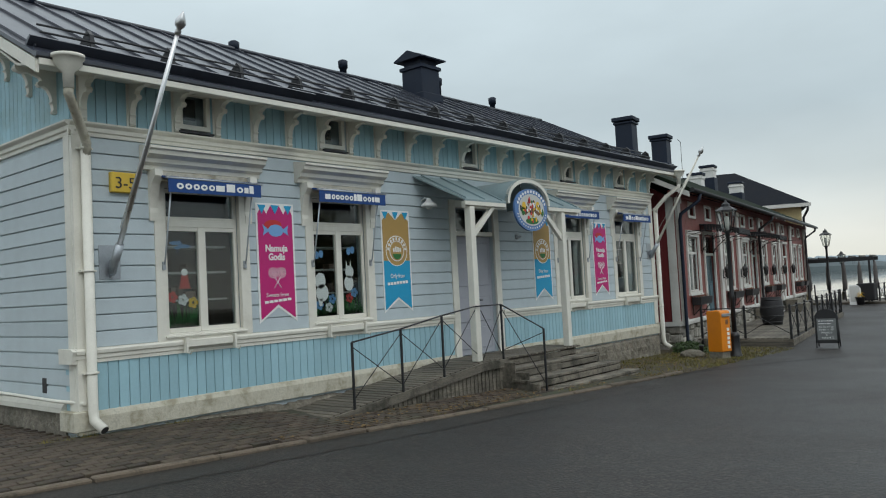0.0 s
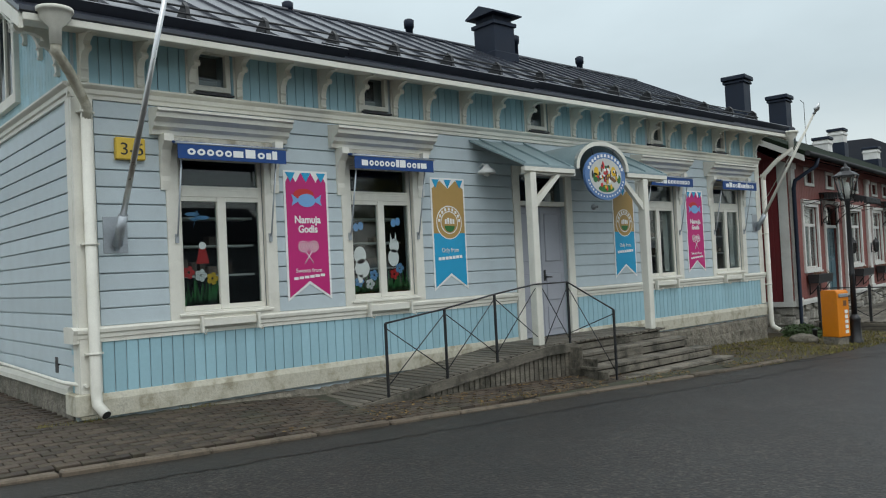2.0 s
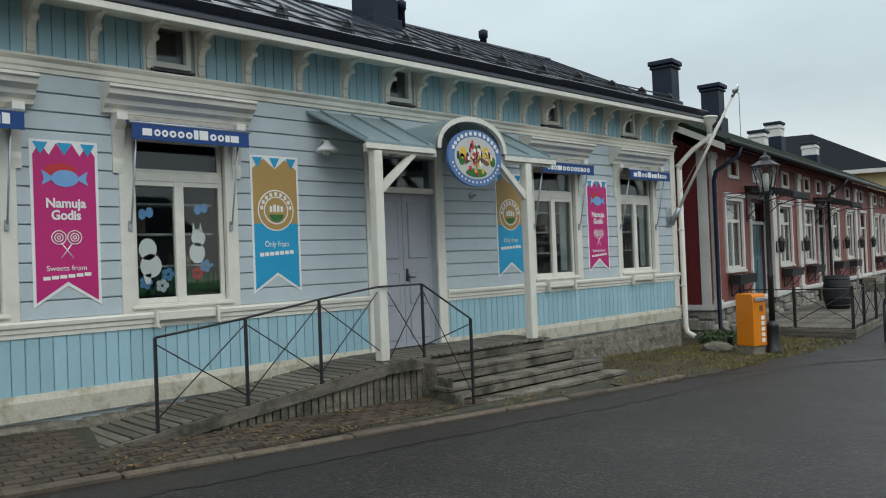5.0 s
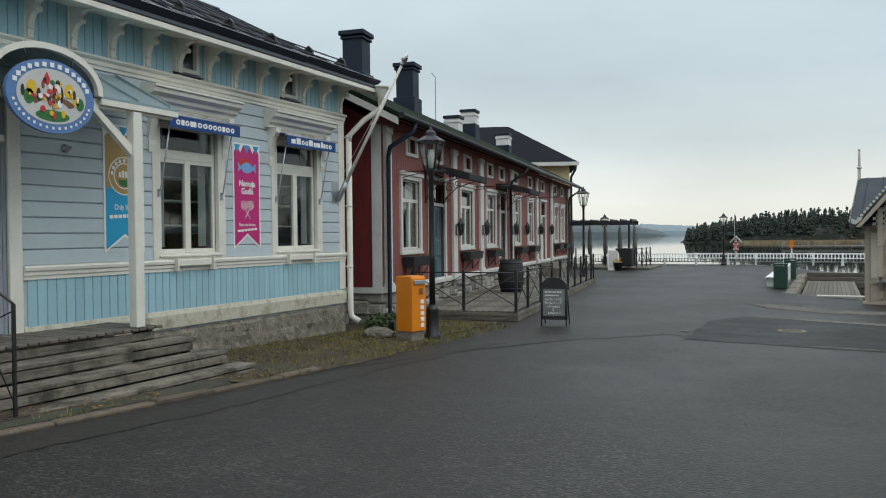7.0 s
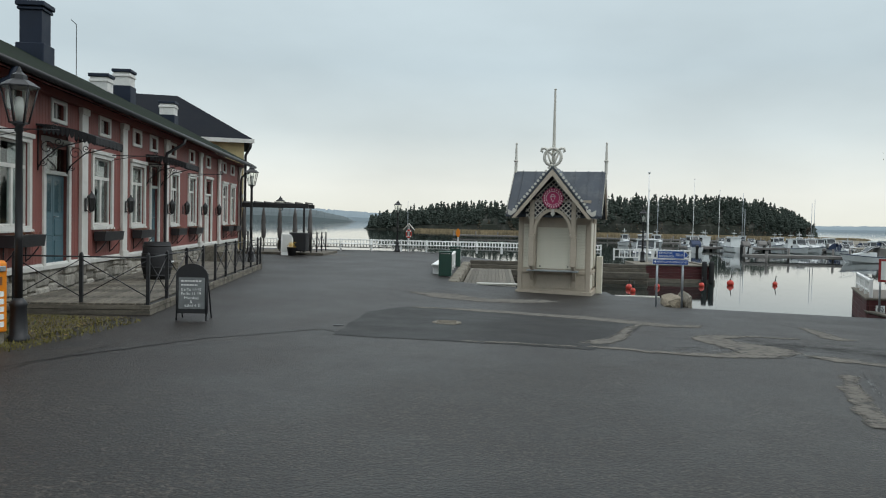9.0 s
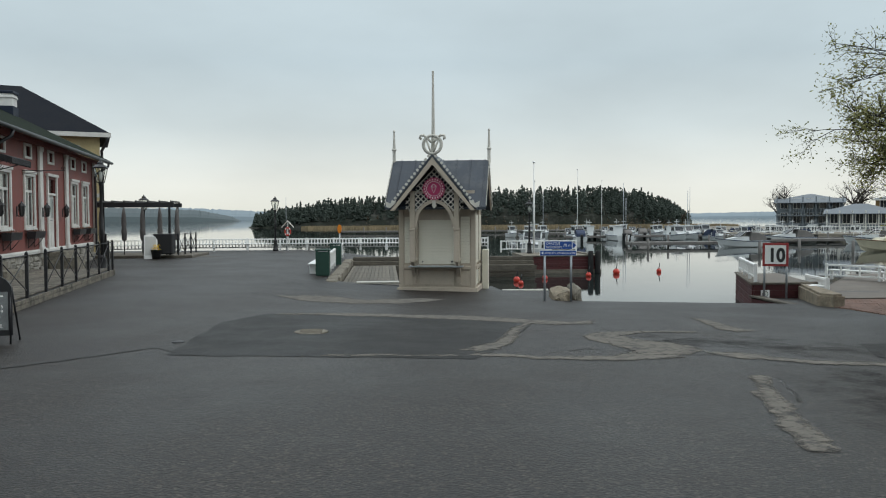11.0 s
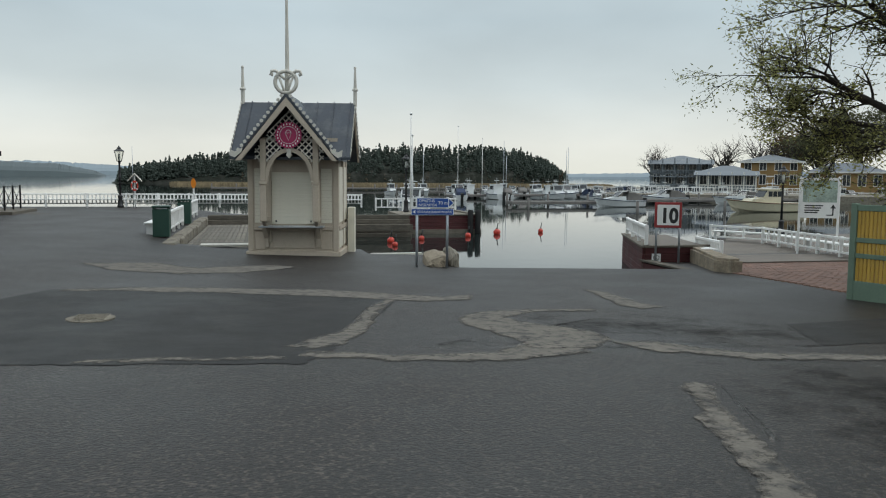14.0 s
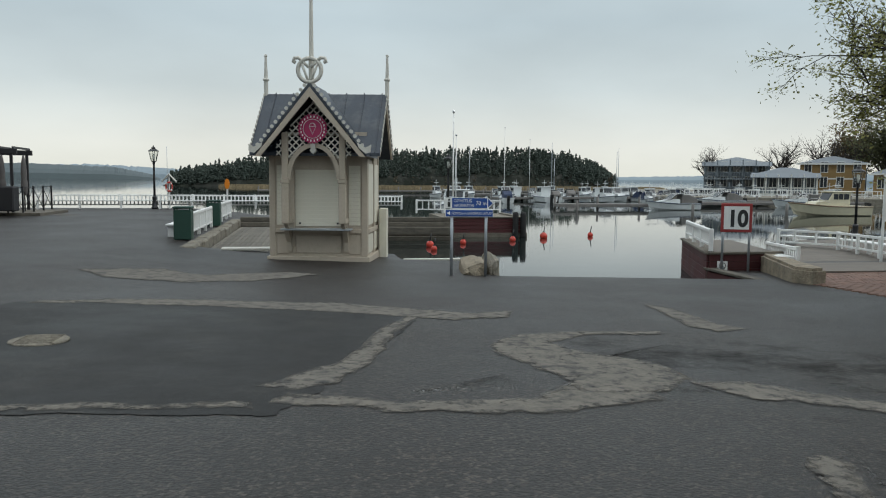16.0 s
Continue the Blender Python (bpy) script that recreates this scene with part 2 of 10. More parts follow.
def tube(bm, pts, r, seg=8):
    """A round pipe along points, with mitred bends."""
    pts = [Vector(p) for p in pts]
    rs = r if isinstance(r, (list, tuple)) else [r] * len(pts)
    rings = []
    ref = None
    for i, p in enumerate(pts):
        d = ((pts[min(i + 1, len(pts) - 1)] - p).normalized() + (p - pts[max(i - 1, 0)]).normalized()).normalized()
        if ref is None:
            ref = d.orthogonal().normalized()
        a = (ref - d * ref.dot(d)).normalized()
        ref = a
        b = d.cross(a)
        rings.append([bm.verts.new(p + (a * math.cos(k * 2 * math.pi / seg) + b * math.sin(k * 2 * math.pi / seg)) * rs[i]) for k in range(seg)])
    for i in range(len(rings) - 1):
        for k in range(seg):
            f = bm.faces.new((rings[i][k], rings[i][(k + 1) % seg], rings[i + 1][(k + 1) % seg], rings[i + 1][k]))
            f.smooth = True
    bm.faces.new(rings[0][::-1])
    bm.faces.new(rings[-1])


def lathe(bm, prof, centre=(0, 0, 0), seg=14, flat=False):
    """A body of revolution about z from (radius, height) pairs."""
    cx, cy, cz = centre
    rings = []
    for r, z in prof:
        if r < 1e-4:
            rings.append([bm.verts.new((cx, cy, cz + z))])
        else:
            rings.append([bm.verts.new((cx + r * math.cos((k + 0.5) * 2 * math.pi / seg), cy + r * math.sin((k + 0.5) * 2 * math.pi / seg), cz + z)) for k in range(seg)])
    for a, b in zip(rings, rings[1:]):
        for k in range(seg):
            k2 = (k + 1) % seg
            if len(a) == 1 and len(b) == 1:
                continue
            vs = (a[0], b[k2], b[k]) if len(a) == 1 else (a[k], a[k2], b[0]) if len(b) == 1 else (a[k], a[k2], b[k2], b[k])
            f = bm.faces.new(vs)
            f.smooth = not flat
    for ring, rev in ((rings[0], True), (rings[-1], False)):
        if len(ring) > 1:
            bm.faces.new(ring[::-1] if rev else ring)


def disc_poly(cy, cz, ry, rz, n=28, a0=0.0, a1=2 * math.pi):
    return [(cy + ry * math.cos(a0 + (a1 - a0) * k / n), cz + rz * math.sin(a0 + (a1 - a0) * k / n)) for k in range(n)]


ROOT = {}


def thing(name, m, label, category, group="", kind=""):
    """A top-level Empty at the pose m; its parts are built in its own axes."""
    ob = new(name)
    ob.empty_display_size = 0.3
    ob.matrix_basis = m
    return tagged(ob, label, category, group, kind)


def mesh_of(name, bm, material):
    me = bpy.data.meshes.new(name)
    bm.normal_update()
    bm.to_mesh(me)
    bm.free()
    for mt in (material if isinstance(material, (list, tuple)) else (material,)):
        me.materials.append(mt)
    return me


def part(name, bm, material, parent, label="", kind=""):
    ob = new(name, mesh_of(name, bm, material))
    ob.parent = parent
    return tagged(ob, label, kind=kind)


def single(name, bm, material, label, category="", group="", kind="", m=None):
    """A thing that is one mesh."""
    ob = new(name, mesh_of(name, bm, material))
    if m is not None:
        ob.matrix_basis = m
    return tagged(ob, label, category, group, kind)


def piece(name, me, parent, m):
    ob = new(name, me)
    ob.parent = parent
    ob.matrix_basis = m
    return ob


def writing(text, size, material, parent, m, name="lettering", depth=0.002, width=None, bold=0.0):
    """Letters in the built-in font as a mesh part; m places their left foot, x along the line, y up, z outwards."""
    cu = bpy.data.curves.new(name, "FONT")
    cu.body, cu.size, cu.extrude, cu.offset = text, size, depth, bold
    tmp = bpy.data.objects.new(name, cu)
    scene.collection.objects.link(tmp)
    bpy.context.view_layer.update()
    me = bpy.data.meshes.new_from_object(tmp.evaluated_get(bpy.context.evaluated_depsgraph_get()))
    bpy.data.objects.remove(tmp)
    bpy.data.curves.remove(cu)
    if width:
        xs = [v.co.x for v in me.vertices]
        k = width / (max(xs) - min(xs))
        for v in me.vertices:
            v.co.x *= k
    me.materials.clear()
    me.materials.append(material)
    ob = new(name, me)
    ob.parent = parent
    ob.matrix_basis = m
    return ob


# text on a wall whose outward axis is local x and whose length is local y
WALL_TEXT = Matrix(((0, 0, 1, 0), (1, 0, 0, 0), (0, 1, 0, 0), (0, 0, 0, 1)))


def wall_text(n, s, z):
    return Matrix.Translation((n, s, z)) @ WALL_TEXT


# ---------------------------------------------------------------- ground and water
def smooth(a, b, x):
    u = min(1.0, max(0.0, (x - a) / (b - a)))
    return u * u * (3 - 2 * u)


WATER = -1.55


def ground_z(x, y):
    yy = max(y, -20)
    if yy < 20:
        z = -0.026 * yy
    else:
        z = -0.52 - 0.026 * (min(yy, 36) - 20) * smooth(-5, 0.5, x)
    z -= 0.025 * min(12, max(0, x))
    if 4.85 <= x <= 10.4 and y > 29.5:  # slipway into the basin
        z -= 0.15 * (y - 29.5)
    return z


def is_land(x, y):
    if y > 54:
        return False
    if x < -2.0:
        return y < 54 and x > -300
    if x < 3.4:
        return y < 35.3 or 47.5 < y
    if x < 4.85:
        return y < 33.5 or (47.5 < y < 53.6)
    if x < 10.4:
        return y < 36.5
    if x < 11:
        return y < 31.7
    if x < 13:
        return y < 33.2
    return y < min(41.5, 33.2 + (x - 13) * 1.3)


GX = [-300, -120, -60, -30] + [-20 + 1.0 * i for i in range(8)] + [-12 + 0.5 * i for i in range(20)] + [-2.0, -1.5, -1, -0.5, 0, 0.5, 1, 1.5, 2, 2.5, 3, 3.4, 3.9, 4.4, 4.85] + [5.4 + 0.5 * i for i in range(10)] + [10.4, 11, 12, 13, 14, 16, 18, 20, 25, 30, 60, 120, 300]
GY = [-300, -120, -60, -30, -20] + [-16 + 1.0 * i for i in range(16)] + [0.5 * i for i in range(58)] + [29.2, 29.5, 30, 31, 31.7, 32, 33.2, 33.5, 34, 34.6, 35.3, 36.5, 38, 39, 40, 41.5, 44, 46, 47.5, 49, 51, 53.6, 54]
M_ASPHALT = mat("damp_asphalt", (0.0138, 0.0112, 0.0092), 0.52, 0.4, 0.45, 1.0, 40, dirt=(0.034, 0.031, 0.027), dirt_scale=0.35, dirt_amount=0.45, bdist=0.014, spec=0.44)


def speckle(m, scale, lo, hi, thin=0.62):
    """Adds pale stone chips to a road surface."""
    nt = m.node_tree
    N, L = nt.nodes.new, nt.links.new
    bs = nt.nodes["Principled BSDF"]
    src = bs.inputs["Base Color"].links[0].from_socket
    co = N("ShaderNodeTexCoord")
    v = N("ShaderNodeTexVoronoi")
    v.inputs["Scale"].default_value = scale
    L(co.outputs["Object"], v.inputs["Vector"])
    sep = N("ShaderNodeSeparateColor")
    L(v.outputs["Color"], sep.inputs[0])
    mr = N("ShaderNodeMapRange")
    mr.inputs[1].default_value, mr.inputs[2].default_value = thin, 1.0
    mr.inputs[3].default_value, mr.inputs[4].default_value = lo, hi
    L(sep.outputs[0], mr.inputs[0])
    sc = N("ShaderNodeVectorMath")
    sc.operation = "SCALE"
    L(src, sc.inputs[0])
    L(mr.outputs[0], sc.inputs[3])
    L(sc.outputs[0], bs.inputs["Base Color"])


speckle(M_ASPHALT, 50, 0.66, 4.6, 0.7)
M_SEABED = mat("seabed_mud", (0.03, 0.035, 0.03), 0.9, 0.2, 0.1, 0, 5)


def build_ground():
    verts, faces, mats, index = [], [], [], {}

    def vid(x, y, z):
        k = (round(x, 3), round(y, 3), round(z, 3))
        if k not in index:
            index[k] = len(verts)
            verts.append(k)
        return index[k]

    nx, ny = len(GX) - 1, len(GY) - 1
    land = [[is_land((GX[i] + GX[i + 1]) / 2, (GY[j] + GY[j + 1]) / 2) for j in range(ny)] for i in range(nx)]
    for i in range(nx):
        for j in range(ny):
            if not land[i][j]:
                continue
            x0, x1, y0, y1 = GX[i], GX[i + 1], GY[j], GY[j + 1]
            cx = (x0 + x1) / 2
            ramp = 4.85 < cx < 10.4

            def h(x, y):
                return ground_z(min(max(x, 4.86), 10.39), y) if ramp else ground_z(x - 0.01 if x >= 4.84 and cx < 4.85 else x + 0.02 if cx > 10.4 and x < 10.45 else x, y)
            quad = [vid(x0, y0, h(x0, y0)), vid(x1, y0, h(x1, y0)), vid(x1, y1, h(x1, y1)), vid(x0, y1, h(x0, y1))]
            faces.append(quad)
            mats.append(0)
            for (di, dj, a, b) in ((-1, 0, (x0, y1), (x0, y0)), (1, 0, (x1, y0), (x1, y1)), (0, -1, (x0, y0), (x1, y0)), (0, 1, (x1, y1), (x0, y1))):
                ii, jj = i + di, j + dj
                if 0 <= ii < nx and 0 <= jj < ny and not land[ii][jj]:
                    faces.append([vid(a[0], a[1], h(*a)), vid(a[0], a[1], -4), vid(b[0], b[1], -4), vid(b[0], b[1], h(*b))])
                    mats.append(1)
    S = 4500
    faces.append([vid(-S, -S, -4.2), vid(S, -S, -4.2), vid(S, S, -4.2), vid(-S, S, -4.2)])
    mats.append(2)
    me = bpy.data.meshes.new("ground")
    me.from_pydata(verts, [], faces)
    for mt in (M_ASPHALT, M_STONE, M_SEABED):
        me.materials.append(mt)
    for p, k in zip(me.polygons, mats):
        p.material_index = k
        p.use_smooth = k == 0
    return tagged(new("ground", me), "damp dark grey asphalt street sloping to the harbour basin", "ground", kind="structure")


ground = build_ground()

wm = bpy.data.materials.new("calm_sea_water")
wm.use_nodes = True
wb = wm.node_tree.nodes["Principled BSDF"]
wb.inputs["Base Color"].default_value = (0.012, 0.018, 0.017, 1)
wb.inputs["Roughness"].default_value = 0.04
wb.inputs["IOR"].default_value = 1.33
wc = wm.node_tree.nodes.new("ShaderNodeTexCoord")
wz = wm.node_tree.nodes.new("ShaderNodeTexNoise")
wz.inputs["Scale"].default_value = 0.9
wz.inputs["Detail"].default_value = 3
wbu = wm.node_tree.nodes.new("ShaderNodeBump")
wbu.inputs["Strength"].default_value = 0.05
wbu.inputs["Distance"].default_value = 0.03
wm.node_tree.links.new(wc.outputs["Object"], wz.inputs["Vector"])
wm.node_tree.links.new(wz.outputs[0], wbu.inputs["Height"])
wm.node_tree.links.new(wbu.outputs[0], wb.inputs["Normal"])
bm = bmesh.new()
bmesh.ops.create_grid(bm, x_segments=2, y_segments=2, size=4400, matrix=Matrix.Translation((0, 0, WATER)))
single("water", bm, wm, "calm grey sea water mirroring the overcast sky", "water", kind="structure")


# ---------------------------------------------------------------- the blue shop house
# its axes: x out from the front, y along the street, z up
HX, HY0, HY1 = -8.9, 4.1, 18.77
house = thing("shop_house", pose(HX, 0, 0), "pale blue wooden shop house with cream trim, black metal roof", "house")
WIN = [(5.05, 6.43), (7.41, 8.78), (14.07, 15.5), (16.61, 18.04)]
DOOR = (10.85, 11.98)
W_Z0, W_Z1 = 1.02, 2.98
FRIEZE = [5.66, 8.03, 11.35, 14.76, 17.12]


def house_shell():
    # front wall with openings that go through it: strips between the openings
    bm = bmesh.new()
    t = -0.22
    zs = 4.3
    holes = [(a + 0.13, b - 0.13, 1.1, 2.96) for a, b in WIN] + [(DOOR[0], DOOR[1], 0.24, 2.92)] + [(c - 0.18, c + 0.18, 3.72, 4.16) for c in FRIEZE]
    ys = sorted({HY0, HY1, *[h[0] for h in holes], *[h[1] for h in holes]})
    for a, b in zip(ys, ys[1:]):
        m = (a + b) / 2
        cuts = sorted((h[2], h[3]) for h in holes if h[0] < m < h[1])
        z = 0.0
        for c0, c1 in cuts + [(zs, zs)]:
            if c0 > z:
                bx(bm, t, a, z, 0, b, c0)
            z = c1
    w = part("wall", bm, M_SIDING, house)
    # gable walls, back wall
    D = -7.0
    for y0, y1, nm in ((HY0, HY0 + 0.2, "gable_wall"), (HY1 - 0.2, HY1, "gable_wall")):
        bm = bmesh.new()
        prism(bm, [(-0.22, 0.0), (-0.22, 4.35), (-3.45, 6.0), (D, 4.2), (D, 0.0)], 1, y0 + 0.002, y1 - 0.002)
        g_ = part(nm, bm, M_SIDING, house)
        if y0 == HY0:
            left = g_
    bm = bmesh.new()
    bx(bm, D - 0.2, HY0, 0, D, HY1, 4.2)
    part("back_wall", bm, M_SIDING, house)
    # floor, ceiling and partition near-black: the unlit room put into their colour
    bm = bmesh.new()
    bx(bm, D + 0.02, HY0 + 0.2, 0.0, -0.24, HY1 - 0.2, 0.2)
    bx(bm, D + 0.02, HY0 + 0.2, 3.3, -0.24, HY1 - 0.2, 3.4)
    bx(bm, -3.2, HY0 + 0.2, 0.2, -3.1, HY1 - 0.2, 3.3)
    part("interior", bm, M_DARK, house, "near-black shop floor, ceiling and partition, room shade in their colour")
    return w, left


front_wall, left_wall = house_shell()


def lap_mesh(length, h, thick=0.03):
    """A horizontal lap board: its lower edge stands proud."""
    bm = bmesh.new()
    prism(bm, [(0.002, 0.0), (thick - 0.003, 0.0), (thick, 0.006), (thick - 0.004, h - 0.02), (thick - 0.012, h - 0.013), (0.002, h - 0.013)], 1, 0, length)
    return mesh_of("board", bm, M_SIDING)


def vboard_mesh(w, h, material):
    bm = bmesh.new()
    prism(bm, [(0.003, 0.004), (0.016, 0.004), (0.02, 0.009), (0.02, w - 0.009), (0.016, w - 0.004), (0.003, w - 0.004)], 2, 0, h)
    return mesh_of("board", bm, material)


H_LAP = 0.187


def lap_boards():
    cache = {}
    k, z = 0, 1.03
    while z + H_LAP < 3.47:
        spans, a = [], HY0 + 0.2
        for b0, b1 in sorted([(p[0] + 0.004, p[1] - 0.004) for p in WIN if z < 2.98] + ([(10.68, 12.14)] if z < 3.0 else [])):
            spans.append((a, b0))
            a = b1
        spans.append((a, HY1 - 0.02))
        for s0, s1 in spans:
            key = round(s1 - s0, 3)
            if key not in cache:
                cache[key] = lap_mesh(key, H_LAP)
            piece("board", cache[key], front_wall, Matrix.Translation((0, s0, z)))
        z += H_LAP
    # the gable side, seen along the street
    lm = lap_mesh(6.75, H_LAP)
    z = 0.42
    while z + H_LAP < 3.47:
        piece("board", lm, left_wall, Matrix(((0, -1, 0, -0.16), (-1, 0, 0, HY0 + 0.002), (0, 0, 1, z), (0, 0, 0, 1))))
        z += H_LAP


lap_boards()


def vertical_boards():
    low = vboard_mesh(0.127, 0.55, M_BLUE)
    n = 0
    y = HY0 + 0.2
    while y < HY1 - 0.14:
        if not (DOOR[0] - 0.3 < y < DOOR[1] + 0.14):
            piece("board", low, front_wall, Matrix.Translation((0, y, 0.31)))
        y += 0.1275
    up = vboard_mesh(0.127, 0.76, M_BLUE)
    y = HY0 + 0.02
    while y < HY1 - 0.1:
        c = y + 0.064
        if not any(abs(c - f) < 0.25 for f in FRIEZE):
            piece("board", up, front_wall, Matrix.Translation((0, y, 3.61)))
        y += 0.1275
    # gable above the cornice
    for i in range(52):
        x = -0.02 - 0.1275 * (i + 1)
        top = 4.28 + (1.7 * (-x) / 3.45 if x > -3.45 else 1.7 * (7 + x) / 3.55)
        bm = bmesh.new()
        prism(bm, [(x + 0.004, HY0 - 0.02), (x + 0.1235, HY0 - 0.02), (x + 0.1235, HY0 + 0.0), (x + 0.004, HY0)], 2, 3.62, min(5.98, top))
        part("board", bm, M_BLUE, left_wall)
    # corner return of the skirt boards
    for i in range(2):
        x = -0.02 - 0.1275 * (i + 1)
        bm = bmesh.new()
        bx(bm, x + 0.004, HY0 - 0.025, 0.31, x + 0.1235, HY0, 0.86, 0.003)
        part("board", bm, M_BLUE, left_wall)


vertical_boards()


def house_trim():
    # belt rail
    bm = bmesh.new()
    for a, b in ((HY0 - 0.05, DOOR[0] - 0.18), (DOOR[1] + 0.17, HY1 + 0.03)):
        prism(bm, [(0, 0.86), (0.035, 0.86), (0.035, 0.90), (0.05, 0.91), (0.05, 0.95), (0.07, 0.965), (0.075, 1.0), (0.06, 1.02), (0.0, 1.03)], 1, a, b)
    prism(bm, [(-0.3, 0.86), (0.035, 0.86), (0.05, 0.95), (0.075, 1.0), (0.0, 1.03), (-0.3, 1.03)], 1, HY0 - 0.09, HY0 - 0.051)
    part("belt_rail", bm, M_CREAM, house)
    # base plank, worn, and the stone footing below it
    bm = bmesh.new()
    for a, b in ((HY0 - 0.04, DOOR[0] - 0.18), (DOOR[1] + 0.17, HY1 + 0.02)):
        prism(bm, [(0, 0.07), (0.05, 0.07), (0.055, 0.25), (0.03, 0.31), (0, 0.325)], 1, a, b)
    part("base_plank", bm, M_BASE, house, "peeling cream base plank with grey stains")
    bm = bmesh.new()
    rows = []
    for i in range(160):
        y = HY0 - 0.02 + (HY1 - HY0 + 0.04) * i / 159
        rows.append([bm.verts.new((0.034 + 0.03 * noise.noise(Vector((y * 4.1, k * 0.55, 1.0))) + 0.02 * noise.noise(Vector((y * 11, k * 1.7, 2.0))) if k else -0.02, y, 0.066 - 0.09 * k)) for k in range(9)])
    for p, q in zip(rows, rows[1:]):
        for k in range(8):
            bm.faces.new((p[k], p[k + 1], q[k + 1], q[k]))
    bmesh.ops.recalc_face_normals(bm, faces=bm.faces)
    bx(bm, -0.32, HY0 + 0.01, -0.7, -0.06, HY1 - 0.01, 0.06)
    part("stone_footing", bm, M_STONE, house, "rough grey natural stone footing")
    bm = bmesh.new()
    bx(bm, -7.0, HY0 - 0.02, -0.3, -0.31, HY0 + 0.15, 0.3)
    part("side_footing", bm, M_STONE, house)
    bm = bmesh.new()
    prism(bm, [(HY0 - 0.07, 0.3), (HY0 - 0.07, 0.36), (HY0 - 0.03, 0.41), (HY0 + 0.0, 0.41), (HY0 + 0.0, 0.3)], 0, -7.0, -0.31)
    part("side_sill", bm, M_CREAM, house)
    # cornice between siding and frieze
    bm = bmesh.new()
    prof = [(0, 3.46), (0.03, 3.46), (0.035, 3.50), (0.055, 3.515), (0.06, 3.56), (0.09, 3.58), (0.105, 3.595), (0.105, 3.615), (0, 3.63)]
    prism(bm, prof, 1, HY0 - 0.06, HY1 + 0.03)
    prism(bm, [(HY0 - p[0], p[1]) for p in prof], 0, -7.0, 0.06)
    part("cornice", bm, M_CREAM, house)
    # corner boards
    for y0, y1 in ((HY0 - 0.03, HY0 + 0.19), (HY1 - 0.18, HY1 + 0.01)):
        bm = bmesh.new()
        bx(bm, -0.02, y0, 0.33, 0.04, y1, 3.46, 0.004)
        bx(bm, -0.17, y0 - 0.004, 0.33, -0.022, y0 + 0.03, 3.46, 0.004)
        part("corner_board", bm, M_CREAM, house)
    bm = bmesh.new()
    bx(bm, -0.32, HY0 - 0.09, 0.1, 0.065, HY0 + 0.17, 0.33, 0.012)
    part("corner_base", bm, M_BASE, house)
    # eave brackets: slim scrolls cut from plank, each on its own board
    prof = [(0.02, 3.635), (0.06, 3.635), (0.075, 3.655), (0.06, 3.68), (0.066, 3.74), (0.085, 3.76), (0.07, 3.785), (0.085, 3.85), (0.12, 3.91), (0.165, 3.935), (0.21, 3.925), (0.235, 3.955), (0.215, 3.99), (0.18, 3.995), (0.20, 4.035), (0.27, 4.065), (0.36, 4.07), (0.40, 4.055), (0.45, 4.07), (0.47, 4.10), (0.47, 4.14), (0.02, 4.16)]
    bm = bmesh.new()
    prism(bm, prof, 1, -0.036, 0.036)
    me = mesh_of("eave_bracket", bm, M_CREAM)
    bm = bmesh.new()
    bx(bm, 0.018, -0.058, 3.632, 0.03, 0.058, 4.18)
    mb = mesh_of("bracket_board", bm, M_CREAM)
    spots = [4.21 + 0.595 * k for k in range(9)] + [9.69, 10.4] + [11.12 + 0.58 * k for k in range(14)]
    for y in spots:
        piece("eave_bracket", me, house, Matrix.Translation((0, y, 0)))
        piece("bracket_board", mb, house, Matrix.Translation((0, y, 0)))
    for k in range(5):
        piece("eave_bracket", me, house, Matrix(((0, -1, 0, -0.35 - 0.66 * k), (-1, 0, 0, HY0), (0, 0, 1, 0.335 * k + 0.12), (0, 0, 0, 1))))


house_trim()


